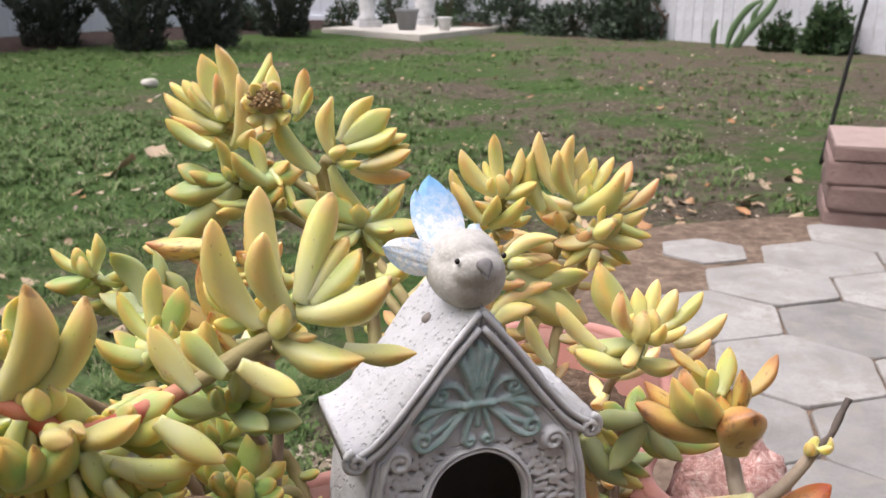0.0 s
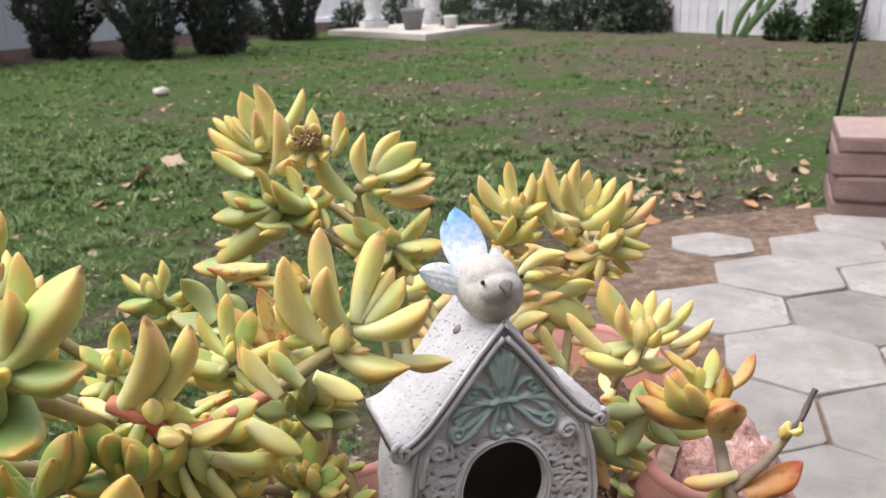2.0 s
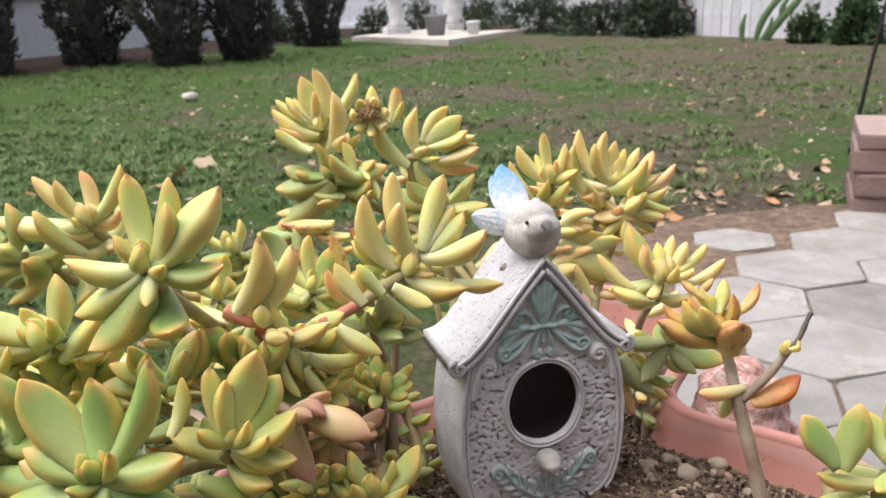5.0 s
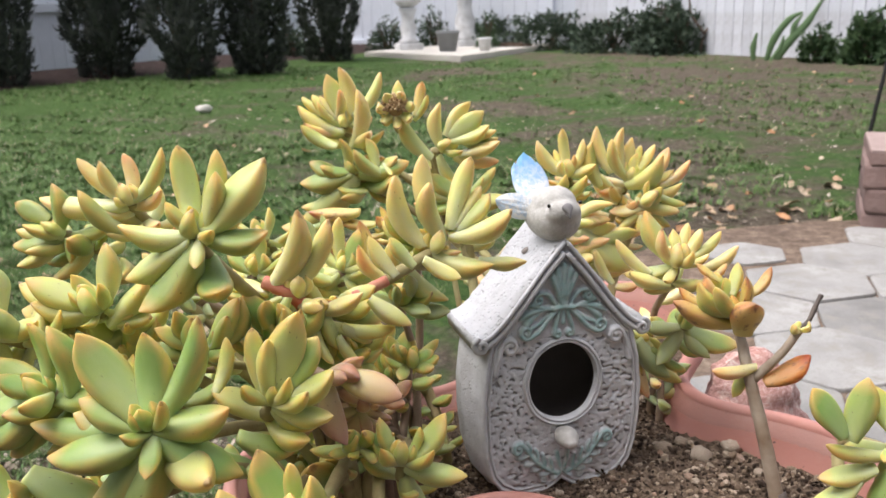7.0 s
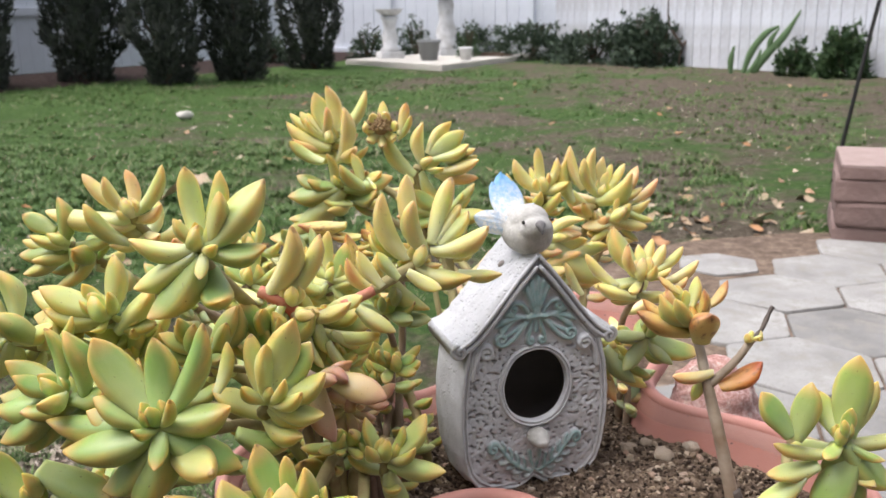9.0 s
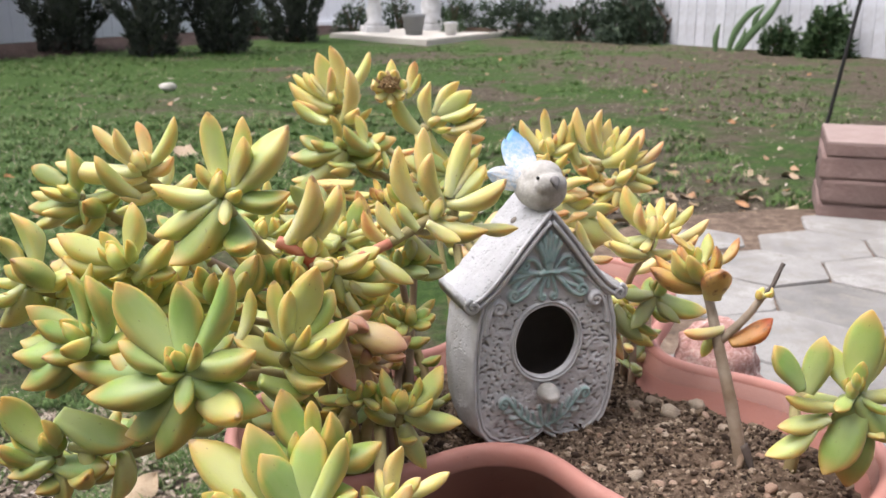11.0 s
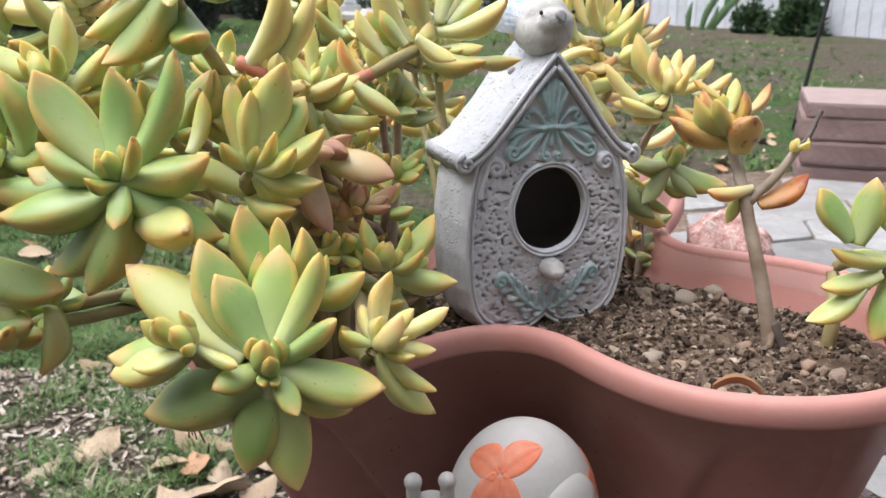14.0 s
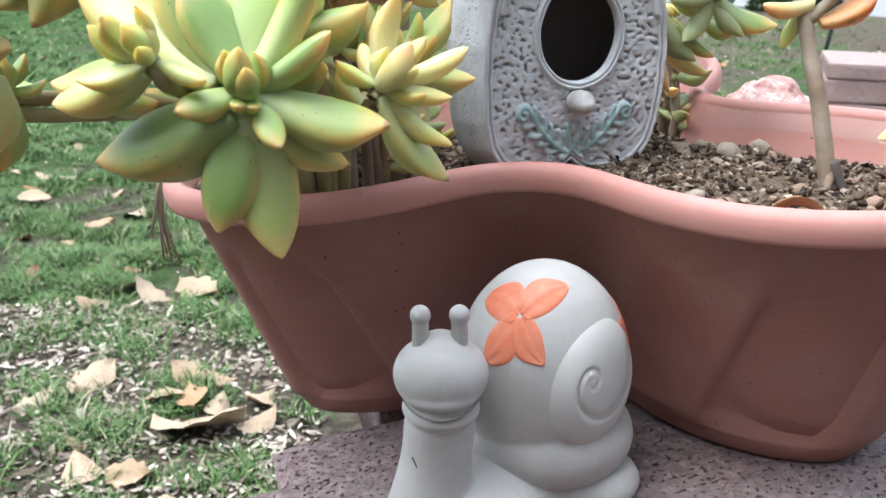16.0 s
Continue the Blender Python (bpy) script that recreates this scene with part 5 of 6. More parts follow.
house = thing("birdhouse", HOUSE, "whitewashed ceramic birdhouse with teal scrollwork and a bird on its roof", "birdhouse")
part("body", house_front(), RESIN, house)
part("interior", house_inside(), INSIDE, house, "hollow inside of the birdhouse, coloured dark for its shade")
for m in (-1, 1):
    part("roof_half", roof_side(m), ROOF, house, "pitted white roof slope")
    part("roof_edge", roof_edge(m), RESIN, house)
perch = bmesh.new()
add_ball(perch, (0.0062, 0.0078, 0.0052), (0, -0.0085, 0.0275))
add_ball(perch, (0.0042, 0.004, 0.0034), (0, -0.0135, 0.0268))
fused(part("perch", perch, BIRD, house, "stubby rounded perch under the hole"), 0.0009, 4)
# no opening: a dark disc on the slope paints a hole's shade
bm = bmesh.new()
add_tube(bm, [(-0.0095, 0.0215, 0.1165), (-0.0113, 0.0215, 0.1189)], [0.0024, 0.0024], 10, 2)
part("hanging_hole", bm, INSIDE, house, "dark disc painted as a small hole in the roof")
bird = part("bird", bird_body(), BIRD, house, "cream painted bird figure perched on the ridge")
fused(bird, 0.0007, 7)
bird.matrix_world = pose(0.0055, 0.3225, 0.5900, 0, 0, 20) @ Matrix.Scale(0.96, 4)
for turn, length, wide, back in ((0, 0.0380, 0.0092, 0.0), (-13, 0.0320, 0.0070, 0.0016), (12, 0.0310, 0.0066, 0.0016)):
    tail = part("tail_feather", feather(length, wide, 0.0021, -0.003), BLUE, bird, "upright tail feather washed in blue")
    tail.matrix_local = pose(0, 0.0135 + back, 0.0105, -47, 0, 0) @ pose(0, 0, 0, 0, turn, 0)
for m in (-1, 1):
    wing = part("wing", feather(0.0235, 0.0066, 0.0024, 0.002), BLUE, bird, "half-spread blue-tipped wing")
    wing.matrix_local = pose(m * 0.0085, 0.0010, 0.0148, -30, m * 74, 0) if m < 0 else pose(0.0085, 0.0040, 0.0135, -62, 40, 0)
bm = bmesh.new()
for low, drop in ((1.0, 0.0), (0.66, -0.0020)):
    rings = []
    for k in range(7):
        t = k / 6
        w, h = 0.0029 * (1 - t**1.5) * low + 0.0003, 0.0022 * (1 - t**1.7) * low + 0.0003
        rings.append([bm.verts.new((w * math.cos(6.2832 * j / 12), -0.0174 - 0.0034 * t * (0.7 + 0.3 * low), 0.0196 + drop - 0.0028 * t * t + h * math.sin(6.2832 * j / 12))) for j in range(12)])
    bridge(bm, rings, 12)
    bm.faces.new(rings[0][::-1]), bm.faces.new(rings[-1])
bmesh.ops.recalc_face_normals(bm, faces=bm.faces)
part("beak", bm, BEAK, bird, "dark grey hooked beak")
for m in (-1, 1):
    bm = bmesh.new()
    add_ball(bm, (0.0010, 0.0010, 0.0011), (m * 0.0088, -0.0142, 0.0208), u=10, v=8)
    part("eye", bm, EYE_BLACK, bird, "glossy black eye")


# ---- ceramic snail ----
snail = thing("snail_figurine", sloped(-0.0038, 0.2265, stone_top(-0.0038, 0.2265) + 0.0095, 0.02, 0.075), "pale ceramic snail with orange butterflies standing before the planter", "figurine")
bm = bmesh.new()
add_ball(bm, (0.021, 0.019, 0.012), (-0.042, -0.022, 0.001))
for k in range(27):
    t = k / 26
    add_ball(bm, (0.0185 - 0.0045 * math.sin(t * 1.9), 0.0175 - 0.0042 * math.sin(t * 1.9), 0.013), (-0.047 + 0.004 * t, -0.022, 0.000 + 0.040 * t), u=24, v=14)
add_ball(bm, (0.0183, 0.0165, 0.0150), (-0.0425, -0.0222, 0.0636), u=32, v=20)
add_ball(bm, (0.0110, 0.0110, 0.0100), (-0.0425, -0.0215, 0.0706), u=32, v=20)
add_ball(bm, (0.0160, 0.0152, 0.0060), (-0.0425, -0.0240, 0.0585), u=32, v=20)
add_ball(bm, (0.0152, 0.0154, 0.0066), (-0.0425, -0.0230, 0.0496), u=32, v=20)
for k in range(16):
    t = k / 15
    add_ball(bm, (0.026 - 0.008 * t, 0.024 - 0.006 * t, 0.017 - 0.006 * t), (-0.034 + 0.059 * t, -0.012 + 0.020 * t + 0.012 * math.sin(3.14 * t) - 0.008, -0.001), u=20, v=12)
fused(part("body", bm, SNAIL, snail), 0.0008, 7)
for x in (-0.0500, -0.0355):
    bm = bmesh.new()
    add_tube(bm, [(x, -0.022, 0.074), (x, -0.022, 0.0865)], [0.0034, 0.0031], 14)
    add_ball(bm, (0.0040, 0.0040, 0.0040), (x, -0.022, 0.0880), u=18, v=12)
    fused(part("antenna", bm, SNAIL, snail), 0.0006, 4)
# crease of the smile: its shade is laid on as a dark tube
bm = bmesh.new()
pts = []
for i in range(25):
    a = 1.3 * (i - 12) / 12
    z = 0.0526 + 0.0042 * (a / 1.3) ** 2
    pts.append((-0.0425 + 0.0152 * math.sin(a), -0.0234 - 0.0146 * math.cos(a), z))
add_tube(bm, pts, [0.0003, 0.0007, 0.0003], 8, 2)
part("mouth", bm, stem_material("mouth_shade", (0.20, 0.18, 0.16), (0.28, 0.25, 0.22)), snail, "dark tube painting the shade of the smile crease")
mark = bmesh.new()
add_tube(mark, [(-0.0535, -0.0372, 0.0360), (-0.0518, -0.0376, 0.0315)], [0.0003, 0.0002], 6)
part("mark", mark, EYE_BLACK, snail, "thin dark scratch on the neck")

DOME = Vector((0.0004, 0.010, 0.0470))
DOME_R = Vector((0.0363, 0.0310, 0.0480))


bm = bmesh.new()
add_ball(bm, DOME_R, DOME, u=40, v=28)
add_ball(bm, (0.035, 0.030, 0.024), (0.005, 0.008, 0.018), u=32, v=20)
# coiled whorl on the flank
W, AX = Vector((0.0160, -0.0088, 0.0520)), Vector((0.42, -0.89, 0.16)).normalized()
E1 = AX.cross(Vector((0, 0, 1))).normalized()
E2 = E1.cross(AX)
FLANK = Matrix((E1, E2, AX)).transposed().to_4x4()
bmesh.ops.create_uvsphere(bm, u_segments=40, v_segments=24, radius=1.0, matrix=Matrix.Translation(W) @ FLANK @ pose(0, 0, 0, 0, 0, 10) @ Matrix.Diagonal((0.0195, 0.0262, 0.0100, 1)))
fused(part("shell", bm, SNAIL, snail), 0.0011, 2)
# the whorl winds inwards along a groove to a small curl
bm = bmesh.new()
rings = []
for i in range(61):
    far = 0.03 + 0.97 * i / 60
    ring = []
    for k in range(144):
        a = 2 * math.pi * k / 144
        high = 0.0128 * math.sqrt(max(0.0, 1 - 0.93 * far * far))
        gap = min(abs(far - 1.0 * math.exp(-0.30 * (a + 2 * math.pi * n - 2.4))) / (0.035 + 0.05 * far) for n in range(-1, 3) if a + 2 * math.pi * n >= 2.4) if a + 4 * math.pi >= 2.4 else 9
        high -= 0.0015 * math.exp(-gap * gap) * min(1.0, far * 3)
        u, v = far * 0.0203 * math.cos(a), far * 0.0270 * math.sin(a)
        u, v = u + 0.0062 * (1 - far), v + 0.0030 * (1 - far)
        ring.append(bm.verts.new(W + E1 * (0.985 * u - 0.174 * v) + E2 * (0.174 * u + 0.985 * v) + AX * (high - 0.0012)))
    rings.append(ring)
bridge(bm, rings, 144)
bm.faces.new(rings[0][::-1])
bmesh.ops.recalc_face_normals(bm, faces=bm.faces)
part("coil", bm, SNAIL, snail)


def butterfly(az0, el0, size, parent):
    """Four pressed petals of wings that follow the shell, sunk a little within a raised edge."""
    mid = Vector((math.sin(az0) * math.cos(el0), -math.cos(az0) * math.cos(el0), math.sin(el0)))
    right = Vector((math.cos(az0), math.sin(az0), 0))
    rise = right.cross(mid) * -1 if right.cross(mid).z < 0 else right.cross(mid)
    for turn, long, wide, sharp in ((155, 0.58, 0.24, 0.55), (51, 0.68, 0.225, 0.8), (234, 0.56, 0.22, 0.55), (317, 0.56, 0.185, 0.9)):
        bm = bmesh.new()
        c, s = math.cos(radians(turn)), math.sin(radians(turn))
        rows = []
        for i in range(25):
            t = i / 24
            half = wide * math.sin(math.pi * (0.06 + 0.94 * t) ** (0.85 + 0.45 * (1 - sharp))) ** sharp if t < 1 else 0.004
            row = []
            for j in range(13):
                q = j / 6 - 1
                x, y = long * t, half * q + 0.05 * math.sin(math.pi * t) * (1 if c * s > 0 else -1)
                u, v = c * x - s * y, s * x + c * y
                edge = min(1.0, min(1 - abs(q), (1 - t) * 2.5) * 3.2)
                lift = 0.0007 - 0.0006 * edge + 0.00018 * math.cos(q * 11) * edge - (0.0012 if abs(q) > 0.99 or i in (0, 24) else 0)
                d = (mid + right * math.tan(size * u) + rise * math.tan(size * v)).normalized()
                p = Vector((d.x * DOME_R.x, d.y * DOME_R.y, d.z * DOME_R.z))
                row.append(bm.verts.new(DOME + p + Vector((d.x / DOME_R.x, d.y / DOME_R.y, d.z / DOME_R.z)).normalized() * lift))
            rows.append(row)
        for a, b in zip(rows, rows[1:]):
            for j in range(12):
                bm.faces.new((a[j], b[j], b[j + 1], a[j + 1]))
        bmesh.ops.recalc_face_normals(bm, faces=bm.faces)
        part("inlay_wing", bm, CORAL, parent, "orange painted butterfly wing")


butterfly(-0.50, 0.78, 1.0, snail)
butterfly(1.48, 0.28, 0.8, snail)


# ---- succulents ----
def leaf_mesh(k):
    """A plump leaf of unit length along +x, its flat inner face up (+z), half width 0.5: pointed and keeled, or (from the fifteenth on) a rounded finger."""
    r = random.Random(k)
    finger = k >= 14
    bend = r.uniform(0.10, 0.45) if finger else r.uniform(-0.06, 0.36)
    bow = r.uniform(0.5, 1.9) if finger else r.uniform(0.0, 0.9)
    keel, fat, shift, twist = r.uniform(0.5, 1.0), r.uniform(0.86, 1.05) if finger else r.uniform(0.72, 0.98), r.uniform(-0.14, 0.14), r.uniform(-0.5, 0.5)
    hook = r.uniform(-0.05, 0.07)
    prof = [(0.0, 0.60), (0.06, 0.66), (0.16, 0.76), (0.30, 0.88), (0.44, 0.96), (0.57, 1.0), (0.69, 0.98), (0.79, 0.88), (0.88, 0.69), (0.94, 0.45), (0.98, 0.20), (1.0, 0.03)] if finger else \
        [(0.0, 0.58), (0.05, 0.62), (0.14, 0.70), (0.26, 0.83), (0.38, 0.94), (0.49, 0.995), (0.57, 1.0), (0.66, 0.955), (0.75, 0.85), (0.83, 0.685), (0.90, 0.47), (0.955, 0.245), (0.985, 0.11), (1.0, 0.015)]
    sides = 18
    bm = bmesh.new()
    uv = bm.loops.layers.uv.new("UVMap")
    rings, where = [], {}
    for s, w in prof:
        w = 0.5 * w
        lift = bend * (s**2 - 0.35 * s) - bow * s * (1 - s) + 0.025 * math.sin(6 * s + k) + hook * max(0.0, s - 0.7) ** 2 * 8
        ct, st = math.cos(twist * (s - 0.3)), math.sin(twist * (s - 0.3))
        th = fat * w * (0.88 + 0.30 * math.sin(math.pi * min(1, s + 0.1))) + (0.02 if s < 0.99 else 0.0)
        ring = []
        for j in range(sides):
            a = 2 * math.pi * j / sides
            c, d = math.cos(a), math.sin(a)
            y = w * math.copysign(abs(c) ** (0.92 if finger else 0.85), c)
            if d > 0:
                z = th * ((0.85 if finger else 0.62) * d - (0.0 if finger else 0.06) * math.sin(math.pi * s) * d**3)
            else:
                z = -th * (0.95 * abs(d) ** 1.15 + (0.10 if finger else 0.30) * keel * abs(d) ** 6 * (0.3 + s))
            y, z = y * ct - z * st, y * st + z * ct
            v = bm.verts.new((s, y + 1.6 * shift * s * (1 - s), z + lift))
            where[v] = (s, 0.5 + 0.5 * c)
            ring.append(v)
        rings.append(ring)
    for a, b in zip(rings, rings[1:]):
        for j in range(sides):
            bm.faces.new((a[j], a[(j + 1) % sides], b[(j + 1) % sides], b[j]))
    bm.faces.new(rings[0][::-1]), bm.faces.new(rings[-1])
    for f in bm.faces:
        for lo in f.loops:
            lo[uv].uv = where[lo.vert]
    lumps(bm.verts, 2.2, 0.030, k * 1.3)
    bmesh.ops.recalc_face_normals(bm, faces=bm.faces)
    me = mesh_from(bm, "leaf")
    me.materials.append(LEAF["lime"])
    return me


LEAVES = [leaf_mesh(k) for k in range(24)]  # ten blunt finger-like ones last
lrng = random.Random(31)
FINGERS = {"yellow": 0.62, "peach": 0.7, "lime": 0.40, "green": 0.15, "rose": 0.3, "bronze": 0.1}
BROAD = {"yellow": 0.37, "peach": 0.36, "bronze": 0.33, "lime": 0.43, "sage": 0.42, "green": 0.47}
TINT = {"green": ("green", "green", "lime", "green"), "lime": ("lime", "lime", "green", "lime"), "yellow": ("yellow", "lime", "yellow", "yellow", "lime", "yellow", "peach"), "bronze": ("bronze", "bronze", "bronze", "peach", "bronze", "lime"), "rose": ("rose",),
        "sage": ("green", "sage", "sage"), "peach": ("peach",), "orange": ("orange",)}


def leaf(plant, base, tip, axis, width, colour, name="leaf", squat=0.43):
    """Sets one leaf from base to tip, its inner face towards the rosette's axis."""
    base, tip = Vector(base), Vector(tip)
    x = tip - base
    n = x.length
    x.normalize()
    z = axis - axis.dot(x) * x
    z = z.normalized() if z.length > 0.05 else Vector((0, -0.6, 0.8))
    y = z.cross(x).normalized()
    z = x.cross(y)
    finger = lrng.random() < FINGERS.get(colour, 0.2) or (n > 0.03 and colour in ("yellow", "peach"))
    w = n * (lrng.uniform(0.25, 0.31) if finger else BROAD.get(colour, 0.455))
    w = max(w, n * squat if squat > 0.5 else 0.0, min(width, 0.0045)) * lrng.uniform(0.92, 1.08)
    m = Matrix((x * n, y * w, z * w)).transposed().to_4x4()
    m.translation = base
    ob = new(name, LEAVES[14 + lrng.randrange(10) if finger else lrng.randrange(14)])
    ob.parent = plant
    ob.matrix_world = m
    ob.material_slots[0].link = "OBJECT"
    ob.material_slots[0].material = LEAF[colour]
    return ob


ROSETTES = {"green": "plump green succulent rosette with orange-edged leaves", "lime": "yellow-green succulent rosette with blushed leaf tips", "yellow": "golden yellow succulent rosette with peach tips",
            "bronze": "stressed bronze succulent rosette with scorched leaves", "rose": "dusky pink succulent shoot with long fleshy leaves", "sage": "shaded grey-green succulent rosette"}


def rosette(colour, bark, root, centre, width, leaves, fill=1.0, bow=0.5, thick=0.0030, path=()):
    """One rooted succulent shoot: a stem from the soil to the rosette, and its leaves as (tip) or (base, tip), all in millimetres."""
    centre = Vector(centre) / 1000
    root = rooted(*root)
    root = Vector((root[0], root[1], soil_height(*root) - 0.004))
    plant = thing("succulent", Matrix.Translation(root), ROSETTES[colour], "succulent", "succulents in the planter")
    tips = [Vector(q[-3:]) / 1000 for q in leaves]
    axis = Vector((0, -0.25, 0.55))
    for q in tips:
        axis += (q - centre).normalized() * (1.2 / len(tips))
    axis.normalize()
    span = centre - root
    mid = root.lerp(centre, 0.5) + Vector((0, 0.030, 0.22 * bow * span.length))
    low = root.lerp(centre, 0.12) + Vector((0, 0.004, 0.35 * bow * span.length))
    back = centre - axis * 0.008 + Vector((0, 0.006, -0.002))
    points = [root, *(Vector(q) for q in path), back, centre] if path else [root, low, mid, back, centre]
    way_up = spline(points, 6)
    stem = part("stem", add_tube(bmesh.new(), points, [thick * 1.25, thick * 1.1, thick, thick * 0.9, thick * 0.75], 9, 5, 0.05, lrng), STEM[bark], plant)
    stem.matrix_world = Matrix.Identity(4)
    for q in leaves:
        tip = Vector(q[-3:]) / 1000
        base = Vector(q[:3]) / 1000 if len(q) == 6 else centre + (tip - centre).normalized() * 0.002
        leaf(plant, base, tip, axis, width, TINT[colour][lrng.randrange(len(TINT[colour]))])
    for k in range(3):
        a = k * 2.1 + lrng.uniform(0, 1)
        side = Vector((math.cos(a), math.sin(a) * 0.6, 0.4)) * 0.005
        leaf(plant, centre, centre + axis * lrng.uniform(0.008, 0.012) + side, axis, 0.0055, TINT[colour][0], squat=0.52)
    sizes = sorted((q - centre).length for q in tips)
    usual = sizes[len(sizes) // 2]
    side = axis.cross(Vector((0.2, 1, 0.1))).normalized()
    other = axis.cross(side)
    for k in range(round(6 * fill)):  # older leaves under the rosette
        a = k * 2.4 + lrng.uniform(-0.3, 0.3)
        p = back - axis * 0.0016 * k
        way = (side * math.cos(a) + other * math.sin(a) + axis * lrng.uniform(-0.1, 0.45)).normalized()
        tip = p + way * usual * lrng.uniform(0.7, 0.95)
        if tip.z > 0.485 or tip.y > 0.28:  # clear of the rim
            leaf(plant, p, tip, axis, width * 0.92, TINT[colour][lrng.randrange(len(TINT[colour]))])
    for k in range(round(15 * fill)):  # leaves along the stem
        t = 0.15 + 0.78 * k / 15
        p = way_up[round(t * (len(way_up) - 1))]
        a = k * 2.4
        tip = p + Vector((math.cos(a), math.sin(a), lrng.uniform(-0.2, 0.6))).normalized() * usual * lrng.uniform(0.6, 1.0)
        if tip.z > 0.485 or tip.y > 0.28:
            leaf(plant, p, tip, axis, width * 0.85, TINT[colour][-1])
    return plant


rosette("lime", "green", (-0.1, 0.26), (-135, 178, 626), 0.0125, [(-142,186,659), (-108,184,654), (-128,192,655), (-145,174,640), (-165,178,629), (-157,174,596), (-108,176,626), (-133,174,626,-133,164,617), (-126,166,631), (-169,188,606), (-132,178,628,-125,175,651), (-122,198,633)], 0.35)
rosette("green", "green", (-0.1, 0.24), (-147, 140, 565), 0.0125, [(-148,140,569,-174,150,597), (-147,140,568,-147,146,599), (-144,140,568,-126,148,603), (-129,160,570,-124,168,589), (-171,140,577), (-148,140,564,-185,142,552), (-148,142,561,-173,150,530), (-146,140,562,-158,140,527), (-145,139,565,-145,126,553), (-145,140,566,-118,140,573), (-144,140,564,-117,143,544), (-145,139,566,-137,128,581), (-146,138,565,-153,128,568), (-151,132,574), (-152,142,566,-196,154,559), (-122,162,551,-102,170,541)], 0.3)
rosette("green", "green", (-0.09, 0.25), (-98, 110, 515), 0.013, [(-97,110,517,-81,118,547), (-98,110,517,-114,118,541), (-98,112,519,-95,126,548), (-76,110,529), (-95,110,514,-63,108,508), (-101,110,512,-137,118,494), (-99,109,516,-113,100,512), (-99,110,512,-106,108,480), (-96,110,512,-91,110,474), (-96,109,514,-88,98,504), (-98,108,515,-95,98,522), (-98,108,515,-98,99,513), (-97,108,515,-94,100,513), (-95,112,511,-75,120,494), (-103,112,519,-119,124,550), (-104,113,518,-143,128,541)], 0.2)
rosette("green", "green", (-0.085, 0.25), (-95, 134, 527), 0.012, [(-110,140,556), (-97,136,554), (-80,134,541), (-116,140,536), (-70,138,535), (-87,128,552), (-102,126,545)], 0.3)
rosette("lime", "green", (-0.1, 0.245), (-119, 106, 523), 0.008, [(-134,108,530), (-146,112,511), (-135,100,518), (-105,100,519), (-120,102,536), (-123,98,530), (-119,96,527), (-146,116,515)], 0.0)
rosette("yellow", "green", (-0.075, 0.245), (-66, 125, 515), 0.0085, [(-62,129,538), (-43,133,524), (-54,123,528), (-77,119,522), (-54,117,514), (-47,127,512), (-48,121,500), (-49,127,489), (-56,117,521), (-72,135,524)], 0.2)
rosette("lime", "green", (-0.085, 0.25), (-109, 165, 563), 0.0085, [(-110,165,566,-117,169,592), (-108,165,566,-97,167,599), (-108,161,591), (-107,166,566,-91,173,587), (-118,155,574), (-108,164,564,-99,155,577), (-83,163,576), (-108,165,563,-85,161,558), (-109,165,562,-94,171,550), (-92,153,572)], 0.3)
rosette("rose", "wood", (-0.07, 0.25), (-92, 190, 563), 0.009, [(-87,190,565,-62,185,555), (-91,190,561,-77,194,570), (-92,190,558,-102,186,538), (-92,190,561,-87,188,534)], 0.0)
rosette("lime", "green", (-0.055, 0.275), (-66, 215, 510), 0.007, [(-76,218,531), (-74,206,522), (-56,215,528), (-45,220,531), (-50,206,520), (-37,212,505), (-64,215,505,-56,217,478), (-68,223,518), (-80,221,519)], 0.4)
rosette("yellow", "green", (-0.097, 0.268), (-51, 258, 596), 0.008199999999999999, [(-55,258,599,-70,258,632), (-46,258,602,-53,252,630), (-50,258,607,-56,268,640), (-43,258,607,-33,267,639), (-41,258,608,-28,265,625), (-40,258,607,-24,260,623), (-43,258,604,-14,249,616), (-51,258,596,-24,250,591), (-30,258,592,-8,254,592), (-73,258,582,-87,253,600), (-67,258,583,-70,249,604), (-64,258,589,-46,262,571), (-44,258,607,-33,270,619), (-38,255,597)], 0.0, thick=0.0021, path=[(-0.0985,0.258,0.52),(-0.1005,0.24,0.556),(-0.1045,0.2255,0.5765),(-0.0931,0.23,0.5798),(-0.072,0.244,0.5871),(-0.0624,0.25,0.5918)])
joint = rosette("yellow", "wood", (-0.0965, 0.266), (-108, 222, 587), 0.009, [(-120,222,591,-102,217,625), (-110,222,591,-93,225,620), (-111,222,585,-116,214,565), (-102,222,580,-79,216,590), (-77,222,586,-60,222,573), (-95,222,574,-67,225,570), (-116,222,581,-142,226,573), (-121,222,589,-135,228,593), (-123,234,590)], 0.0, thick=0.0022, path=[(-0.0985,0.258,0.52),(-0.1005,0.24,0.55)])
rosette("yellow", "green", (-0.12, 0.31), (-210, 305, 612), 0.012, [(-238,310,635), (-224,301,635), (-214,314,637), (-191,308,640), (-260,309,614), (-214,305,596,-236,295,619), (-197,313,628), (-217,299,616)])
rosette("lime", "green", (-0.13, 0.31), (-248, 305, 596), 0.01, [(-251,305,598,-251,307,623), (-255,305,604,-274,309,613), (-248,305,595,-267,299,603), (-279,310,589), (-254,305,588,-276,305,579), (-277,313,596), (-244,299,582)])
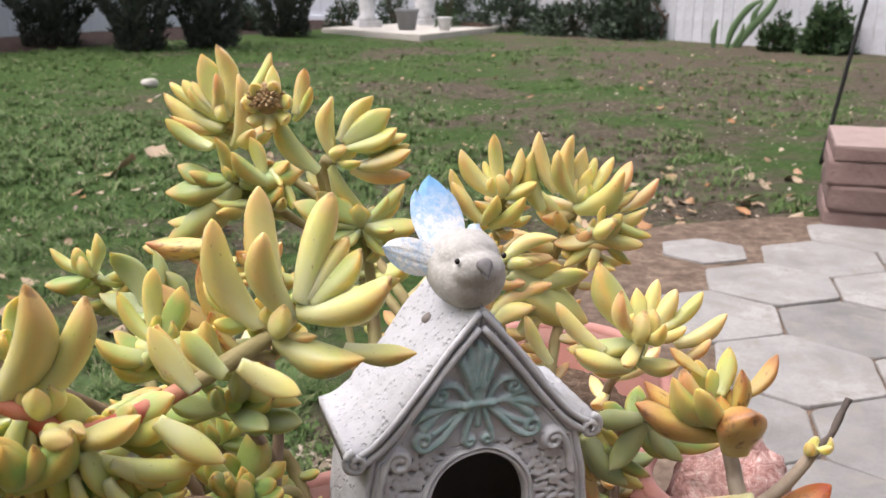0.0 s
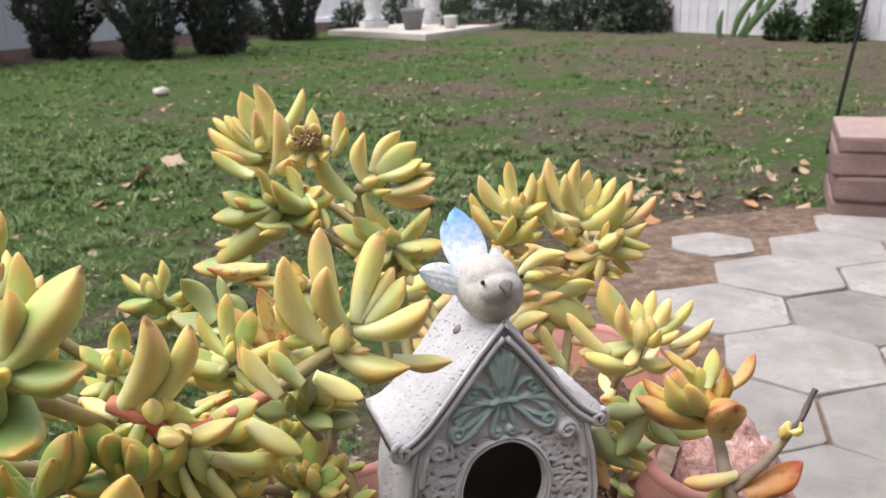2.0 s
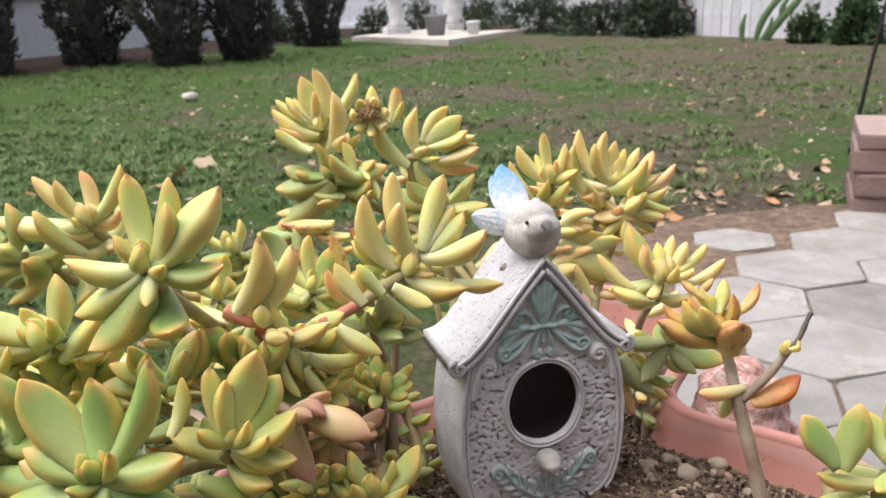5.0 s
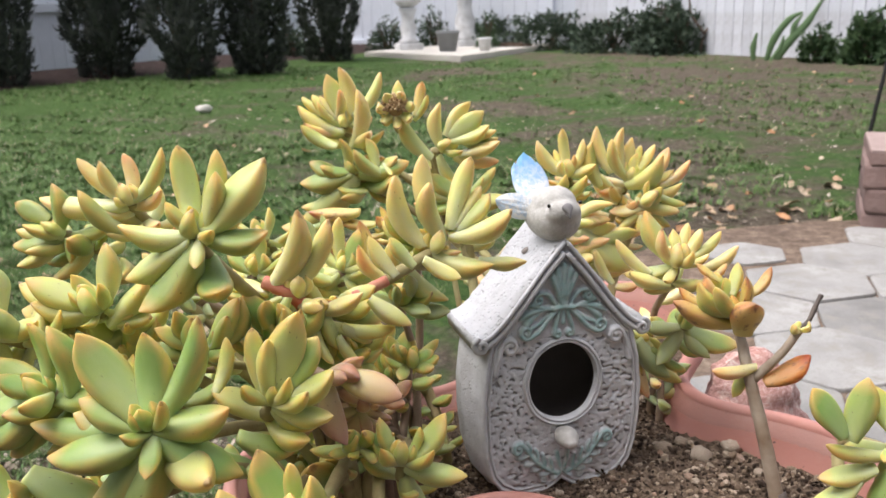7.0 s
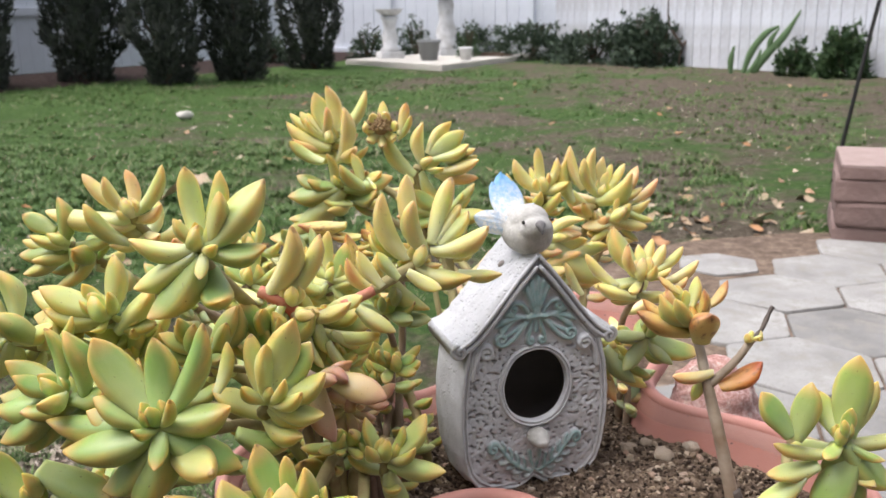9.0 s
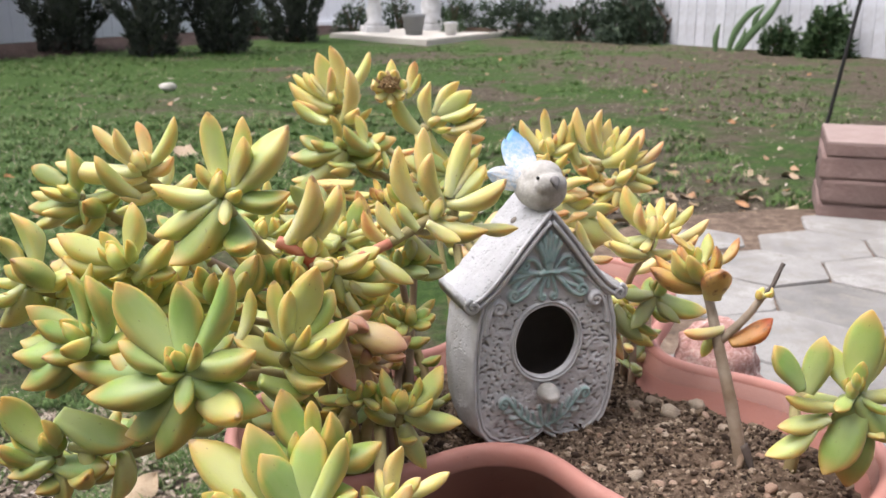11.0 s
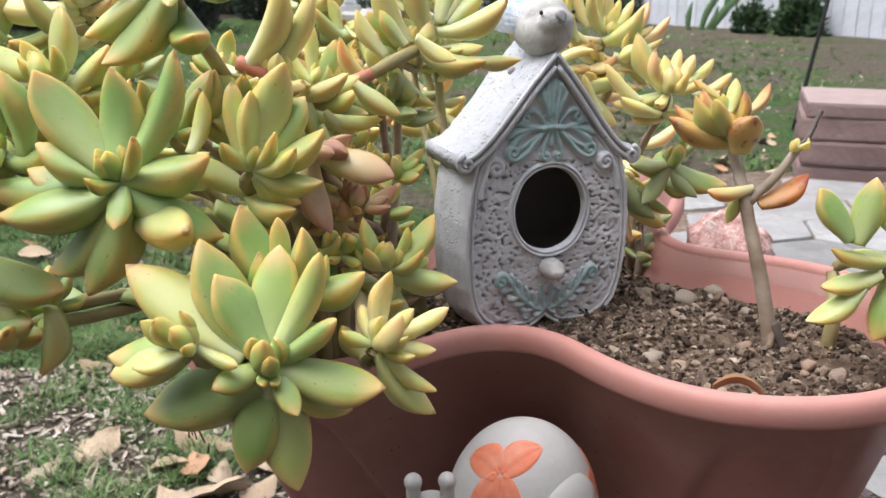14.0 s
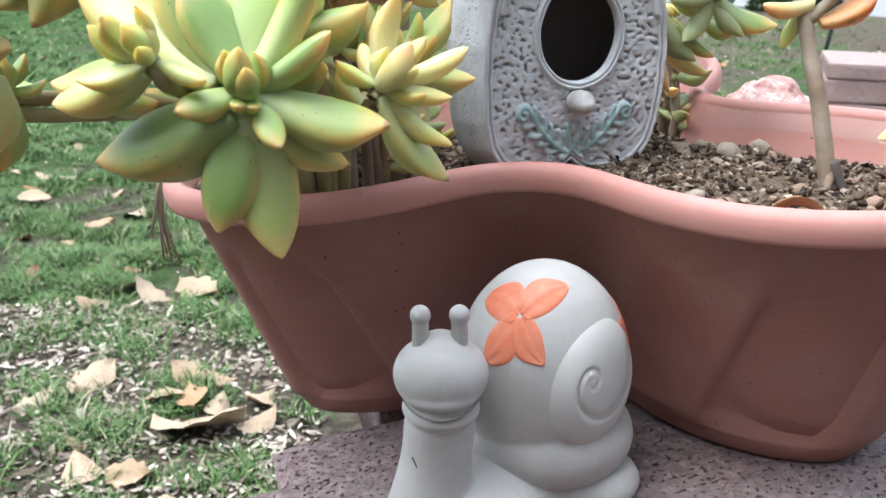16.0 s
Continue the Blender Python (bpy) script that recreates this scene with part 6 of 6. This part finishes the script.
rosette("lime", "green", (-0.115, 0.28), (-188, 205, 588), 0.01, [(-185,210,616), (-183,195,602), (-200,207,603), (-217,202,603), (-218,208,592), (-185,205,582,-166,203,602), (-215,200,592), (-192,193,584), (-226,213,597), (-227,214,585), (-173,201,586), (-198,198,598)])
rosette("green", "green", (-0.115, 0.27), (-191, 160, 570), 0.011, [(-192,160,573,-197,163,598), (-184,160,570,-188,158,598), (-193,140,573), (-216,164,582), (-210,155,579), (-222,168,564), (-225,166,560), (-221,160,548), (-211,166,540), (-177,160,565)])
rosette("lime", "green", (-0.125, 0.28), (-221, 180, 588), 0.011, [(-218,180,594,-227,185,617), (-224,180,593,-235,182,609), (-211,180,587,-221,166,602), (-239,184,566), (-240,182,587), (-231,188,567), (-240,174,580)])
rosette("green", "green", (-0.11, 0.26), (-217, 175, 510), 0.011, [(-222,175,513,-240,177,536), (-218,167,530), (-238,177,516), (-243,179,502), (-237,170,500), (-206,175,515,-201,171,500), (-189,175,509,-195,179,482), (-214,175,528,-180,170,516), (-217,181,525), (-250,183,506), (-219,177,481), (-211,175,513,-184,175,517)])
rosette("green", "green", (-0.11, 0.265), (-198, 200, 501), 0.009, [(-216,196,505), (-202,204,512), (-185,205,503), (-204,200,471), (-206,194,496), (-192,206,513)], 0.0)
rosette("yellow", "green", (-0.1, 0.5), (-135, 565, 616), 0.015, [(-149,571,656), (-136,569,662), (-128,565,624,-106,577,655), (-131,565,601,-121,553,645), (-143,565,624,-155,567,640), (-137,565,612,-174,567,631), (-149,565,624,-171,573,637), (-144,565,621,-157,561,636), (-142,565,621,-135,557,645), (-115,571,620), (-163,570,638)])
rosette("lime", "green", (-0.09, 0.49), (-126, 545, 582), 0.014, [(-140,545,603,-168,549,618), (-133,545,579,-135,540,610), (-110,545,586,-117,548,609), (-102,545,579,-127,533,601), (-137,545,579,-164,553,590), (-149,541,586), (-171,548,574), (-118,545,568,-141,539,571), (-147,545,561,-171,549,554), (-146,545,546,-188,547,539), (-105,545,589,-97,535,581), (-98,545,582,-91,537,566), (-85,549,588), (-169,551,537)])
bloom = rosette("yellow", "green", (-0.05, 0.42), (-82, 432, 638), 0.009, [(-81,438,661), (-70,432,639,-65,435,660), (-71,432,636,-61,429,652), (-84,432,639,-94,432,648), (-79,432,636,-92,426,640), (-61,432,611,-81,430,637), (-65,432,615,-61,426,605)], 0.0, thick=0.0017, path=[(-0.052,0.44,0.55),(-0.0585,0.447,0.59),(-0.066,0.440,0.618)])
rosette("yellow", "green", (-0.05, 0.43), (-55, 455, 612), 0.0105, [(-57,455,644), (-52,455,622,-36,460,644), (-50,455,621,-26,457,638), (-48,455,619,-23,451,629), (-38,455,622,-18,457,625), (-41,455,618,-17,459,618), (-44,455,610,-16,449,617), (-47,455,608,-17,459,603), (-41,442,612), (-57,455,609,-40,451,585), (-36,455,587,-43,459,567), (-42,455,578,-22,458,589)], 0.0)
rosette("lime", "green", (-0.04, 0.41), (-41, 440, 582), 0.011, [(-75,442,593), (-62,436,600), (-52,446,595), (-27,442,596), (-18,448,600), (-24,434,581), (-63,434,575), (-49,430,573), (-29,436,567), (-70,446,580), (-11,442,581)])
rosette("yellow", "green", (0.02, 0.44), (30, 460, 592), 0.012, [(8,464,615), (26,465,624), (48,454,601), (18,460,583,3,462,606), (20,460,579,4,454,601), (21,468,609), (21,460,578,28,450,595), (42,466,615), (25,460,576,44,451,592), (35,457,607), (17,466,602)])
rosette("yellow", "green", (0.04, 0.44), (71, 465, 587), 0.013, [(60,465,593,49,469,624), (65,467,623), (57,455,617), (74,474,615), (81,474,610), (91,477,609), (84,465,587,100,471,608), (70,465,584,93,455,605), (93,465,583,114,469,599), (87,465,577,107,461,585), (103,469,591), (52,465,584,46,467,615), (77,465,606)])
rosette("yellow", "green", (0.05, 0.43), (83, 455, 572), 0.011, [(87,455,581,108,457,571), (75,455,576,104,453,567), (82,449,590), (98,459,555), (58,460,567), (76,452,554), (65,458,555), (91,447,586)])
rosette("yellow", "green", (0.03, 0.42), (32, 420, 567), 0.011, [(29,420,570,53,416,584), (32,420,562,57,422,567), (49,420,557,71,424,562), (24,420,541,52,416,560), (38,420,532,60,422,548), (21,422,540), (24,420,535,44,412,550), (71,425,535)])
rosette("yellow", "wood", (0.075, 0.38), (75, 320, 569), 0.011, [(73,320,572,58,325,598), (63,313,591), (74,329,587), (83,332,589), (89,326,587), (83,320,574,100,330,584), (88,320,567,108,323,578), (81,307,579), (91,315,576), (88,320,560,101,317,570), (71,320,559,48,311,568), (61,320,565,41,323,582), (66,305,565), (41,320,560,31,322,578), (48,326,563), (75,318,581)], 0.6, 0.3, 0.0022)
rosette("sage", "wood", (0.09, 0.375), (83, 335, 529), 0.0095, [(61,335,529), (68,330,508), (97,331,511), (114,338,514), (58,335,521,76,332,500), (66,335,516,86,337,501), (80,341,536), (89,332,543), (98,340,539)], 0.5, 0.3, 0.0022)
woody = rosette("bronze", "grey", (0.1196, 0.262), (98, 282, 554), 0.008, [(88,282,572,77,287,580), (79,279,575), (94,282,565,98,287,580), (101,280,575), (91,285,573), (102,282,564,115,286,577), (76,277,572), (82,268,571), (96,282,550,65,279,563), (89,282,555,68,286,567), (97,292,568), (86,290,574)], 0.0, thick=0.0031, path=[(0.1115,0.266,0.4877),(0.106,0.272,0.5117),(0.1019,0.276,0.5299)])
rosette("lime", "green", (0.14, 0.25), (152, 215, 519), 0.0115, [(127,215,522,113,219,543), (129,215,520,137,220,547), (160,223,559), (147,215,513,119,215,517), (142,215,507,119,219,499), (135,215,502,115,218,483), (157,215,514,140,209,479), (156,219,469), (148,206,533), (168,219,547), (168,206,513), (143,227,540), (154,213,537), (183,218,520), (178,212,496), (139,203,516)], 0.3)
rosette("green", "green", (-0.055, 0.33), (-77, 300, 514), 0.0065, [(-93,303,534), (-68,303,541), (-79,297,534), (-61,304,527), (-70,300,512,-55,296,515), (-87,295,528), (-73,294,530), (-90,302,513)], 0.4)
rosette("lime", "green", (-0.06, 0.35), (-88, 320, 526), 0.0065, [(-98,323,537), (-78,322,537), (-94,316,522), (-88,325,540), (-71,322,525), (-105,322,527)], 0.4)
rosette("lime", "green", (-0.13, 0.37), (-170, 420, 562), 0.01, [(-174,420,564,-191,423,574), (-167,422,583), (-193,417,558), (-182,428,568), (-154,425,557)])
rosette("sage", "wood", (-0.11, 0.35), (-111, 370, 560), 0.011, [(-127,370,566,-141,373,589), (-116,370,564,-136,365,560), (-120,372,580), (-122,370,570,-123,375,588), (-114,374,574), (-131,367,548), (-100,366,540), (-150,376,566)])
rosette("bronze", "wood", (-0.1, 0.34), (-89, 345, 560), 0.011, [(-90,345,560,-117,342,585), (-98,349,590), (-82,345,550,-91,337,569), (-80,349,568), (-133,345,533,-115,341,539), (-76,348,548)])
rosette("bronze", "wood", (-0.09, 0.38), (-87, 400, 571), 0.011, [(-105,400,584,-137,403,583), (-95,400,576,-119,402,577), (-92,404,586), (-105,397,566), (-74,402,584), (-82,395,556)])
rosette("yellow", "wood", (0.06, 0.37), (57, 345, 522), 0.008, [(60,345,511,84,345,491), (59,345,526,71,339,504), (58,345,511,65,340,483), (61,345,516,83,350,494), (50,349,532), (76,348,510), (60,337,499)], 0.0)
rosette("lime", "wood", (-0.08, 0.34), (-101, 300, 575), 0.01, [(-116,304,593), (-91,302,597), (-78,296,582), (-117,302,564), (-88,295,560), (-104,308,602), (-76,303,567)])
rosette("lime", "wood", (-0.1, 0.31), (-139, 270, 583), 0.011, [(-153,273,594), (-123,267,593), (-152,272,567), (-131,274,563), (-136,276,603), (-118,266,578)])
rosette("rose", "wood", (-0.07, 0.28), (-87, 240, 526), 0.009, [(-99,243,537), (-75,237,533), (-94,242,506), (-82,236,512), (-102,244,518), (-73,244,518)])
rosette("sage", "wood", (-0.11, 0.31), (-180, 270, 583), 0.011, [(-195,273,594), (-165,272,592), (-189,267,568), (-171,266,566), (-183,275,603), (-160,272,576)])
rosette("yellow", "wood", (-0.105, 0.262), (-105, 218, 583), 0.0105, [(-112,218,588,-115,212,568), (-103,218,579,-103,220,559), (-108,218,579,-115,224,555), (-96,218,579,-91,222,562), (-89,218,575,-78,226,564), (-114,218,588,-124,220,578), (-65,218,597,-76,219,614), (-57,218,601,-67,216,614), (-53,218,604,-38,220,594), (-100,218,572,-94,215,558), (-91,218,570,-84,221,554)], 0.0, thick=0.0026, path=[(-0.108,0.25,0.50),(-0.112,0.232,0.54)])
rosette("lime", "wood", (-0.1, 0.258), (-95, 230, 554), 0.009, [(-109,233,561), (-100,236,563), (-84,234,561), (-74,232,558), (-112,228,555), (-78,227,550), (-89,224,567)], 0.3, thick=0.0022, path=[(-0.104,0.25,0.50)])

rosette("lime", "wood", (-0.074, 0.3), (-91, 232, 554), 0.009, [(-80,232,570), (-108,224,552), (-82,217,555), (-78,221,562), (-105,234,568), (-75,223,550), (-94,223,571), (-108,219,557), (-72,233,565)], 0.2, thick=0.0022)
rosette("lime", "wood", (-0.056, 0.269), (-65, 258, 541), 0.009, [(-50,259,552), (-75,254,556), (-68,243,538), (-52,246,542), (-81,257,554), (-49,250,546), (-66,250,552), (-71,247,554), (-52,253,548)], 0.2, thick=0.0022)
rosette("rose", "wood", (-0.065, 0.306), (-78, 236, 532), 0.009, [(-61,238,539), (-96,230,541), (-79,224,534), (-64,226,534), (-94,237,549), (-65,228,537), (-82,230,548)], 0.2, thick=0.0022)
rosette("lime", "wood", (-0.079, 0.281), (-99, 238, 575), 0.009, [(-73,238,570), (-115,226,575), (-101,222,582), (-86,228,586), (-120,239,573), (-77,230,581), (-105,223,592), (-114,227,571), (-76,235,587)], 0.2, thick=0.0022)
rosette("sage", "wood", (-0.058, 0.303), (-68, 262, 570), 0.009, [(-44,259,565), (-76,256,585), (-61,250,587), (-53,247,570), (-91,262,568), (-52,256,577), (-69,248,581), (-83,250,578)], 0.2, thick=0.0022)
rosette("lime", "wood", (-0.07, 0.297), (-86, 222, 515), 0.009, [(-69,224,520), (-98,212,516), (-88,211,528), (-76,212,512), (-108,222,513), (-69,218,523), (-88,209,516), (-90,213,524)], 0.2, thick=0.0022)
rosette("green", "green", (-0.091, 0.311), (-116, 215, 569), 0.009, [(-95,214,587), (-137,209,571), (-114,207,589), (-110,205,587), (-131,215,591), (-104,209,585), (-119,205,591), (-130,201,573)], 0.2, thick=0.0022)
rosette("green", "green", (-0.11, 0.305), (-145, 205, 569), 0.009, [(-128,206,592), (-164,198,582), (-144,188,579), (-135,191,572), (-169,201,572), (-133,198,587), (-148,192,587), (-155,197,589), (-129,204,593)], 0.2, thick=0.0022)
rosette("lime", "wood", (-0.11, 0.315), (-186, 215, 562), 0.009, [(-167,215,581), (-210,206,569), (-179,197,569), (-178,206,587), (-212,210,561), (-162,208,559), (-195,205,585), (-203,203,577), (-166,210,566)], 0.2, thick=0.0022)
rosette("lime", "wood", (-0.052, 0.293), (-60, 275, 594), 0.009, [(-42,274,606), (-75,270,611), (-57,261,598), (-45,264,598), (-77,276,607), (-44,265,596), (-63,265,607), (-72,264,597), (-43,269,593)], 0.2, thick=0.0022)


# ---- side branch, dead twig and last leaves of the bronze shoot ----
def limb(plant, name, points, radii, material, label=""):
    ob = part(name, add_tube(bmesh.new(), points, radii, 10, 5, 0.07, lrng), material, plant, label)
    ob.matrix_world = Matrix.Identity(4)
    return ob


limb(woody, "branch", [(0.1038, 0.274, 0.5225), (0.1166, 0.272, 0.5373), (0.1250, 0.272, 0.5501)], [0.0026, 0.0022, 0.0020], STEM["grey"])
limb(woody, "twig", [(0.1245, 0.272, 0.5495), (0.1288, 0.272, 0.5545), (0.1317, 0.274, 0.5596), (0.1332, 0.2745, 0.5630), (0.1353, 0.276, 0.5662)], [0.0016, 0.0011, 0.0014, 0.0010, 0.0013], STEM["twig"], "shrivelled black twig end")
limb(woody, "root_collar", [(0.1180, 0.2630, 0.4660), (0.1215, 0.2590, 0.4580), (0.1235, 0.2560, 0.4500)], [0.0034, 0.0022, 0.0010], STEM["twig"], "peeling woody root collar")
limb(woody, "root_collar", [(0.1190, 0.2630, 0.4640), (0.1165, 0.2590, 0.4570), (0.1150, 0.2570, 0.4500)], [0.0030, 0.0018, 0.0009], STEM["wood"])
up = Vector((0, -0.4, 0.9))
leaf(woody, (0.0985, 0.2745, 0.5470), (0.1012, 0.2690, 0.5656), Vector((0.15, -1, 0.25)), 0.0125, "bronze", squat=0.85)
leaf(woody, (0.1093, 0.272, 0.5230), (0.1310, 0.270, 0.5361), up, 0.0085, "orange")
leaf(woody, (0.1053, 0.273, 0.5304), (0.0833, 0.270, 0.5290), up, 0.0075, "peach")
leaf(woody, (0.1010, 0.276, 0.5260), (0.0965, 0.278, 0.5119), up, 0.0070, "lime")
for k in range(4):
    a = 1.57 * k + 0.4
    p = Vector((0.1250, 0.2715, 0.5500))
    leaf(woody, p, p + Vector((0.005 * math.cos(a), 0.004 * math.sin(a) - 0.002, 0.0035)), up, 0.0042, "yellow")

# dried flower head
bm = bmesh.new()
for k in range(70):
    z = 1 - 1.35 * (k + 0.5) / 70
    a, r = k * 2.39996, math.sqrt(max(0.0, 1 - z * z))
    d = Vector((r * math.cos(a), r * math.sin(a) - 0.35, z)).normalized()
    c = Vector((-0.0819, 0.427, 0.6455)) + d * 0.0066 * lrng.uniform(0.85, 1.12)
    q = d.to_track_quat("Z", "Y").to_matrix().to_4x4()
    bmesh.ops.create_uvsphere(bm, u_segments=7, v_segments=5, radius=1.0, matrix=Matrix.Translation(c) @ q @ Matrix.Diagonal((0.0012, 0.0012, 0.0027 * lrng.uniform(0.6, 1.5), 1)))
bmesh.ops.create_uvsphere(bm, u_segments=12, v_segments=8, radius=0.0060, matrix=Matrix.Translation((-0.0819, 0.4275, 0.6450)))
head = part("flower_head", bm, HUSK, bloom, "dried brown flower cluster")
head.matrix_world = Matrix.Identity(4)

for k in range(7):  # bracts round the flower head
    a = 0.9 * k + 0.3
    d = Vector((math.cos(a), -0.35, math.sin(a)))
    p = Vector((-0.0819, 0.4275, 0.6430)) + d * 0.0035
    leaf(bloom, p, p + d * 0.0085 + Vector((0, -0.003, 0.001)), Vector((0, -1, 0.3)), 0.0052, "yellow", squat=0.65)

# red creeping stem that joins the shoots
limb(joint, "red_stem", [(-0.1229, 0.222, 0.594), (-0.1155, 0.221, 0.591), (-0.1092, 0.222, 0.5865), (-0.1053, 0.224, 0.5789)], [0.0032, 0.0034, 0.0032], STEM["red"], "bright red creeping stem")
limb(joint, "red_stem", [(-0.1053, 0.224, 0.5789), (-0.0931, 0.23, 0.5798), (-0.0814, 0.238, 0.5837), (-0.072, 0.244, 0.5871)], [0.0032, 0.0028, 0.0026], STEM["red"], "red creeping stem")
limb(joint, "pale_stem", [(-0.072, 0.244, 0.5871), (-0.0624, 0.25, 0.5918), (-0.0513, 0.258, 0.5965)], [0.0026, 0.0030, 0.0026], STEM["green"])
limb(joint, "woody_stem", [(-0.1053, 0.224, 0.5789), (-0.1005, 0.24, 0.5561), (-0.0981, 0.26, 0.5236)], [0.0034, 0.0036, 0.0040], STEM["wood"])

# dry aerial roots of the overhanging shoot
roots = thing("dry_roots", Matrix.Translation((-0.1497, 0.205, 0.458)), "tuft of dry brown aerial roots below the overhanging leaves", "roots")
for k in range(7):
    x, y, z = (-0.1497, 0.205, 0.458)
    a, n = lrng.uniform(-0.9, 0.9), lrng.uniform(0.008, 0.020)
    limb(roots, "root", [(x, y, z + 0.010), (x + 0.003 * a, y - 0.001 * k, z - 0.3 * n), (x + 0.008 * a, y - 0.001 * k, z - n)], [0.0008, 0.0006, 0.0003], STEM["wood"])
